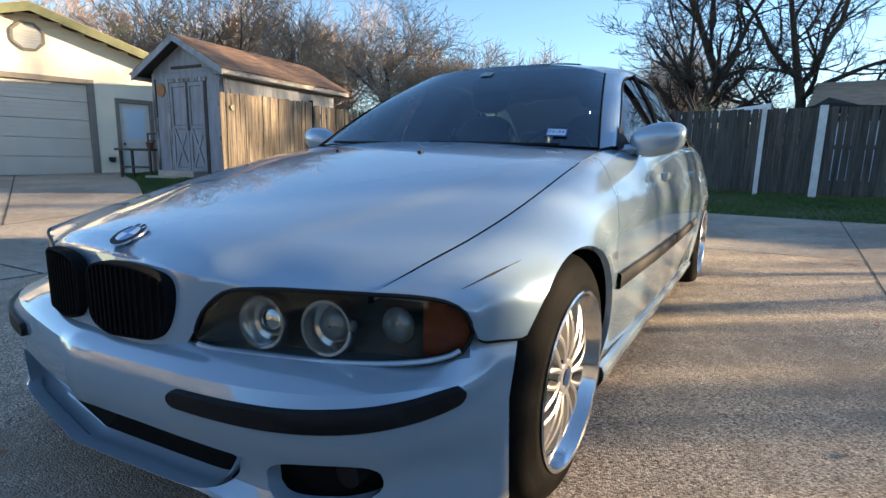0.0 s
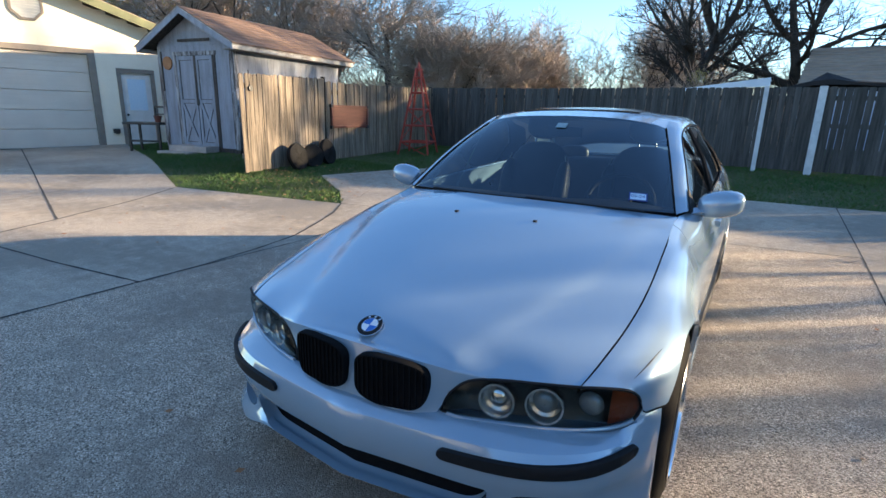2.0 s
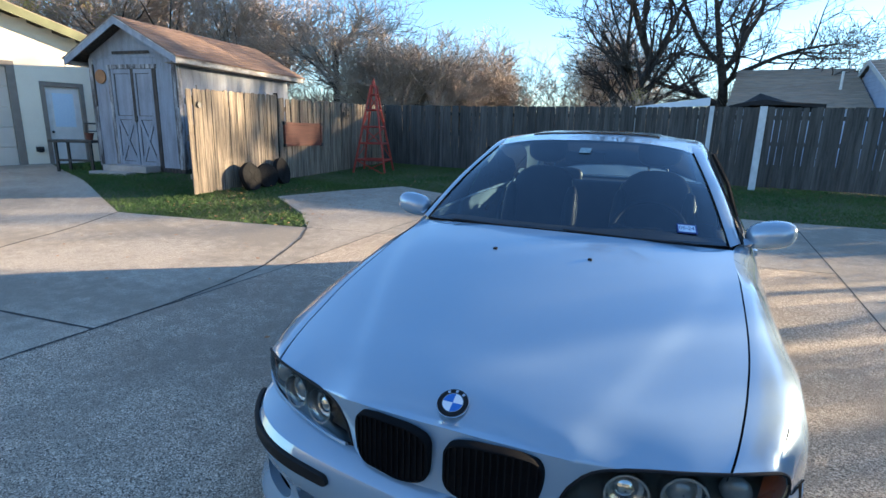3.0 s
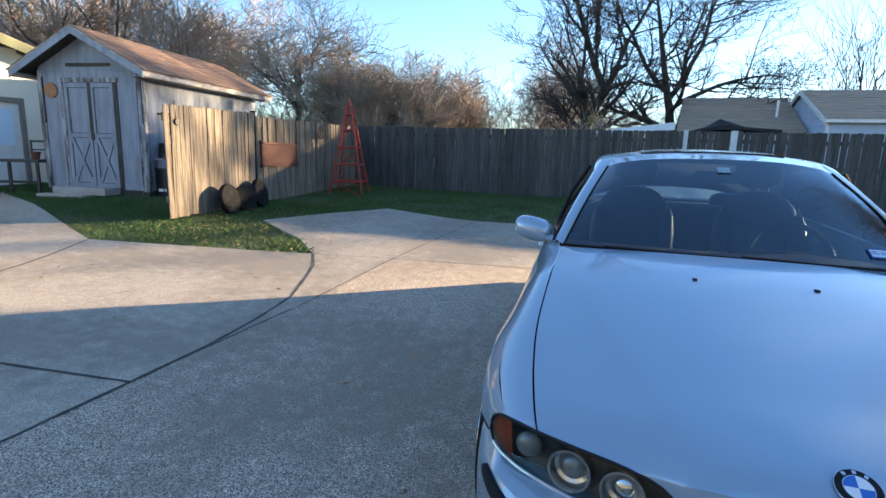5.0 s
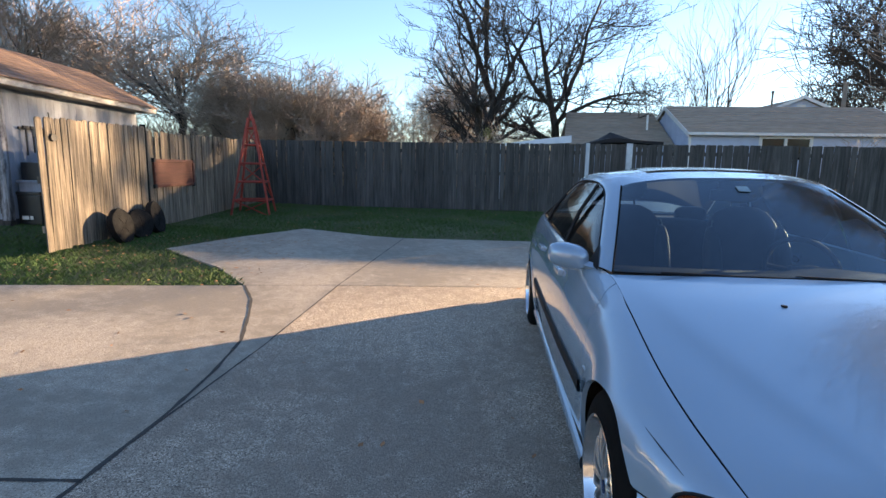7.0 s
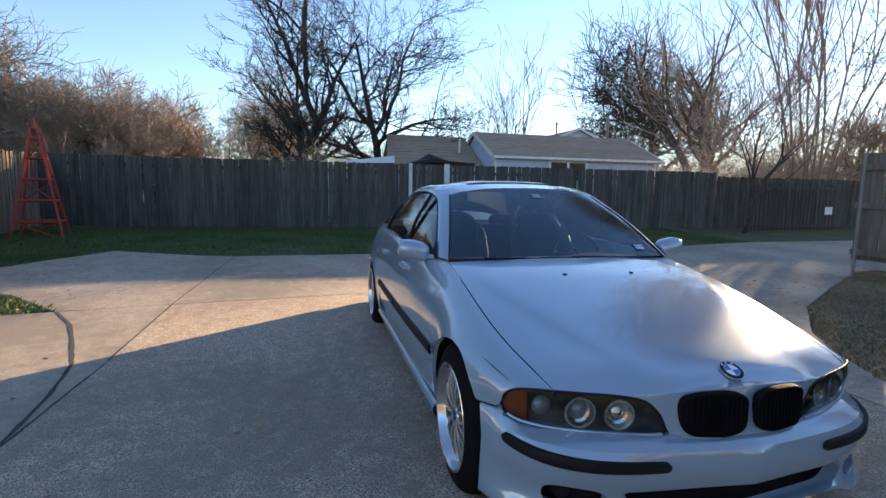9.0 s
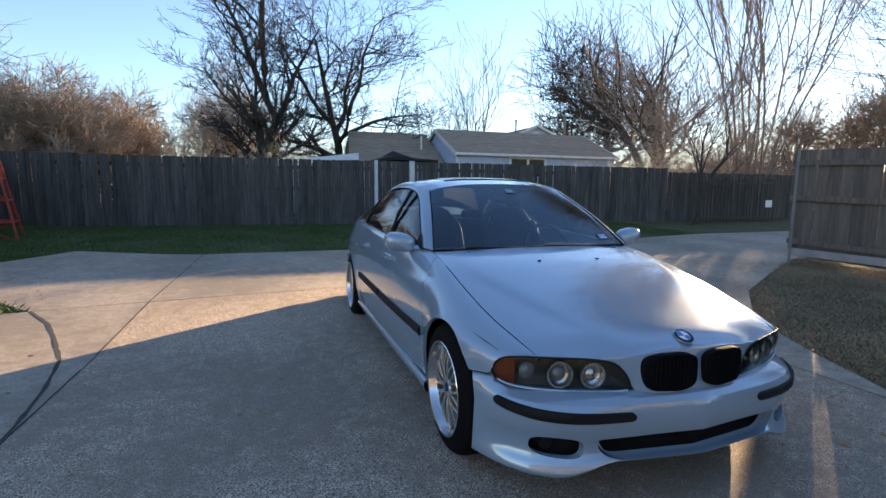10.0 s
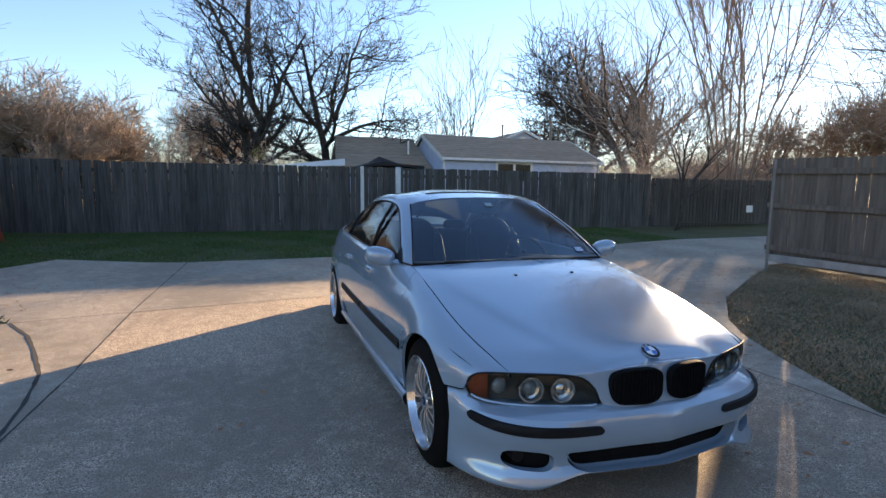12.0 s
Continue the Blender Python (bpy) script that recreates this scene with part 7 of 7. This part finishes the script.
for back in (0, 1):
    for k in range(11):
        v0, v1 = k / 11, (k + 1) / 11
        y0, y1 = -0.28 + (HD / 2 + 0.28) * v0, -0.28 + (HD / 2 + 0.28) * v1 + 0.03
        z0, z1 = HE - 0.05 + (HR - HE + 0.05) * v0, HE - 0.05 + (HR - HE + 0.05) * v1
        bm = bmesh.new()
        prism(bm, [((HD - y) if back else y, z) for y, z in ((y0, z0), (y0, z0 + 0.055), (y1, z1 + 0.04), (y1, z1))], -0.14, HL + 0.16, "x")
        part("shingle_course", bm, M_HSHINGLE, house)
    for x0, x1 in ((-0.165, -0.142), (HL + 0.162, HL + 0.185)):
        bm = bmesh.new()
        prism(bm, [((HD - y) if back else y, z) for y, z in ((-0.30, HE - 0.18), (-0.30, HE + 0.02), (HD / 2, HR + 0.06), (HD / 2, HR - 0.14))], x0, x1, "x")
        part("bargeboard", bm, M_WHITE, house, "white bargeboard")
part("fascia", boxes([(-0.14, HL + 0.16, -0.31, -0.285, HE - 0.09, HE + 0.03)], 0.004), M_WHITE, house, "white fascia")
for x in (-0.03, HL - 0.06):
    part("corner_trim", boxes([(x, x + 0.1, -0.04, 0.06, 0.3, HE - 0.05)], 0.004), M_WHITE, house, "white corner board")
bm = bmesh.new()
prism(bm, [(7.7, 4.0), (7.7, 5.12), (8.85, 5.62), (10.0, 5.12), (10.0, 4.0)], 8.0, 12.0)
part("rear_gable", bm, M_BLUESIDE, house)
part("gable_vent", boxes([(8.62, 9.08, 7.97, 7.998, 5.12, 5.30)], 0.004), M_WHITE, house, "small white gable vent")
for s in (1, -1):
    bm = bmesh.new()
    prism(bm, [(8.85, 5.62), (8.85 + s * 1.5, 4.97), (8.85 + s * 1.5, 5.14), (8.85, 5.80)], 7.75, 7.79)
    part("rear_bargeboard", bm, M_WHITE, house, "white bargeboard")
    bm = bmesh.new()
    prism(bm, [(8.85, 5.63), (8.85 + s * (1.5 if s > 0 else 3.4), 5.63 - (0.65 if s > 0 else 1.47)), (8.85 + s * (1.5 if s > 0 else 3.4), 5.72 - (0.65 if s > 0 else 1.47)), (8.85, 5.72)], 7.792, 13.0)
    part("rear_roof", bm, M_HSHINGLE, house)
for x, y, z0, z1, r in ((9.22, 5.0, 4.0, 6.0, 0.10), (5.9, 5.3, 4.0, 5.6, 0.05)):
    bm = bmesh.new()
    cyl(bm, (x, y, z0), (x, y, z1), r, n=10)
    cyl(bm, (x, y, z1 - 0.06), (x, y, z1 + 0.05), r * 1.5, n=10)
    part("flue", soft(bm), M_GREYTRIM, house)
wing = tagged(framed("house_wing", (2.2, 23.4), 0), "lower tan-shingled wing of the house beyond the fence", "house")
for k in range(10):
    v0, v1 = k / 10, (k + 1) / 10
    y0, y1, z0, z1 = 3.7 * v0, 3.7 * v1 + 0.03, 2.6 + 1.85 * v0, 2.6 + 1.85 * v1
    bm = bmesh.new()
    prism(bm, [(y0, z0), (y0, z0 + 0.055), (y1, z1 + 0.04), (y1, z1)], 0.55 * v0, 5.0, "x")
    part("shingle_course", bm, M_HSHINGLE, wing)
bm = bmesh.new()
prism(bm, [(3.7, 4.46), (3.7, 2.5), (7.4, 2.5)], 0.55, 5.0, "x")
part("roof", bm, M_HSHINGLE, wing)
part("wall", boxes([(0.6, 5.0, 0.3, 7.0, 0.3, 2.6)]), M_BLUESIDE, wing)
bm = bmesh.new()
cyl(bm, (4.15, 1.6, 3.0), (4.15, 1.6, 4.15), 0.05, n=10)
part("flue", soft(bm), M_WHITE, wing)
lean = thing("carport_roof", "white metal lean-to roof behind the fence", "carport", (0, 14.6, 0))
bm = bmesh.new()
vs = [bm.verts.new(p) for p in ((-1.1, 0, 2.12), (1.15, 0, 2.42), (1.25, 2.5, 2.5), (-1.0, 2.5, 2.25))]
f = bm.faces.new(vs)
bmesh.ops.solidify(bm, geom=[f], thickness=0.05)
part("sheet", bm, M_METALROOF, lean)
bm = bmesh.new()
prism(bm, [(-1.1, 2.09), (1.17, 2.22), (1.17, 2.44), (-1.1, 2.14)], -0.04, -0.005)
part("fascia", bm, M_METALROOF, lean)
for x in (-0.9, 1.0):
    for y in (0.1, 2.3):
        bm = bmesh.new()
        cyl(bm, (x, y, 0.2), (x, y, 2.2), 0.035, n=8)
        part("post", bm, M_GALV, lean)
can = thing("garden_canopy", "sagging black garden canopy behind the fence", "canopy", (2.6, 14.0, 0))
bm = bmesh.new()
pk = bm.verts.new((-0.25, 0.8, 2.56))
ring = [bm.verts.new(p) for p in ((-1.0, 0, 2.2), (-0.55, -0.1, 2.30), (-0.2, -0.1, 2.34), (0.25, -0.1, 2.28), (1.1, 0, 2.24), (1.1, 1.6, 2.25), (0, 1.7, 2.32), (-1.0, 1.6, 2.22))]
mid = [bm.verts.new((-0.25 + (v.co.x + 0.25) * 0.42, 0.8 + (v.co.y - 0.8) * 0.42, 2.335 + 0.02 * (i % 2))) for i, v in enumerate(ring)]
for i in range(8):
    bm.faces.new((mid[i], mid[(i + 1) % 8], pk))
    bm.faces.new((ring[i], ring[(i + 1) % 8], mid[(i + 1) % 8], mid[i]))
low = [bm.verts.new(v.co - Vector((0, 0, 0.07 + 0.03 * (i % 3)))) for i, v in enumerate(ring)]
for i in range(8):
    bm.faces.new((ring[(i + 1) % 8], ring[i], low[i], low[(i + 1) % 8]))
bmesh.ops.recalc_face_normals(bm, faces=list(bm.faces))
part("cloth", bm, M_CANOPY, can)
for x, y in ((-0.95, 0.05), (1.05, 0.05), (-0.95, 1.55), (1.05, 1.55)):
    bm = bmesh.new()
    cyl(bm, (x, y, 0.2), (x, y, 2.2), 0.02, n=8)
    part("pole", bm, M_BLACK, can)

# ---- right-hand gate details ----
pole = thing("gate_pole", "thin leaning grey pole by the gate fence", "pole", (6.62, 3.95, 0))
bm = bmesh.new()
cyl(bm, (0.0, 0, 0.0), (0.16, 0.1, 1.98), 0.022, n=10)
part("bar", soft(bm), M_GREYTRIM, pole)
part("bottom_rail", boxes([(7.02, 7.06, 2.0, 4.3, 0.20, 0.32)]), M_STEP, right_run, "pale bottom rail")
mg = tagged(framed("metal_gate", (11.6, 10.95, rise(11.6, 10.9)), 0), "dark see-through metal driveway gate in the haze", "gate")
for z in (0.12, 1.30):
    part("gate_rail", boxes([(0, 3.4, -0.02, 0.02, z, z + 0.05)]), M_BLACK, mg)
for k in range(24):
    bm = bmesh.new()
    cyl(bm, (0.03 + k * 0.145, 0, 0.0), (0.03 + k * 0.145, 0, 1.45), 0.011, n=6)
    part("bar", bm, M_BLACK, mg)
part("notice", boxes([(3.0, 3.3, -0.035, -0.025, 0.50, 0.74)]), M_WHITE, mg, "small pale notice board")

# ---- grass ----
def inside(x, y, poly):
    c = False
    j = len(poly) - 1
    for i in range(len(poly)):
        if (poly[i][1] > y) != (poly[j][1] > y) and x < (poly[j][0] - poly[i][0]) * (y - poly[i][1]) / (poly[j][1] - poly[i][1]) + poly[i][0]:
            c = not c
        j = i
    return c


def turf(name, label, areas, n, h, w, material, seed):
    """Blades of grass scattered over boxes of ground, clear of the slabs."""
    r = random.Random(seed)
    verts, faces = [], []
    for x0, x1, y0, y1, share in areas:
        for _ in range(int(n * share)):
            x, y = r.uniform(x0, x1), r.uniform(y0, y1)
            if any(inside(x, y, o) for o in OUTLINES):
                continue
            patchy = noise.noise(Vector((x * 0.9, y * 0.9, seed)))
            hh = h * r.uniform(0.5, 1.3) * (0.8 + 0.6 * patchy)
            a, b = r.uniform(0, 6.283), r.uniform(0, 6.283)
            dx, dy = math.cos(a) * w, math.sin(a) * w
            lx, ly = math.cos(b) * hh * 0.55, math.sin(b) * hh * 0.55
            z = rise(x, y) - 0.005
            k = len(verts)
            verts += [(x - dx, y - dy, z), (x + dx, y + dy, z), (x + lx + dx * 0.4, y + ly + dy * 0.4, z + hh * 0.7), (x + lx * 1.8, y + ly * 1.8, z + hh)]
            faces += [(k, k + 1, k + 2), (k, k + 2, k + 3)]
    me = bpy.data.meshes.new(name)
    me.from_pydata(verts, [], faces)
    me.materials.append(material)
    return tagged(new(name, me), label, "grass", kind="stuff")


turf("lawn_grass", "short green lawn grass along the fence", [(-8, 9, 6.9, 12.2, 1.0)], 95000, 0.05, 0.006, M_GRASS, 1)
turf("verge_grass", "green grass with dry tips by the shed and gate", [(-14, -3.7, 3.2, 7.5, 1.0)], 60000, 0.06, 0.005, M_GRASS, 2)
turf("dry_lawn", "thin dry brown lawn beside the drive", [(1.9, 7.6, -4.0, 4.6, 1.0)], 125000, 0.044, 0.007, M_DRY, 3)


def litter(name, label, areas, n, seed):
    """Small curled dry leaves lying about."""
    r = random.Random(seed)
    verts, faces = [], []
    for x0, x1, y0, y1, share, lift in areas:
        for _ in range(int(n * share)):
            x, y, a = r.uniform(x0, x1), r.uniform(y0, y1), r.uniform(0, 6.283)
            L = r.uniform(0.012, 0.032)
            c, s_ = math.cos(a) * L, math.sin(a) * L
            z = rise(x, y) + lift
            k = len(verts)
            verts += [(x - c, y - s_, z + 0.004), (x + s_ * 0.5, y - c * 0.5, z + 0.009), (x + c, y + s_, z + 0.006), (x - s_ * 0.5, y + c * 0.5, z + 0.001)]
            faces += [(k, k + 1, k + 2), (k, k + 2, k + 3)]
    me = bpy.data.meshes.new(name)
    me.from_pydata(verts, [], faces)
    me.materials.append(M_TAN)
    return tagged(new(name, me), label, "leaves", kind="stuff")


litter("fallen_leaves", "scattered dry brown fallen leaves", [(2.2, 7.4, -3, 4.4, 0.5, 0.03), (-7, -3.9, 3.5, 6.5, 0.22, 0.045), (-6, 8, 7.2, 11.4, 0.2, 0.04), (-2.5, 2, -1.5, 6, 0.03, 0.026), (-6, -3, 0.5, 3.2, 0.02, 0.026), (3, 10, 5, 7.6, 0.03, 0.026)], 1400, 9)
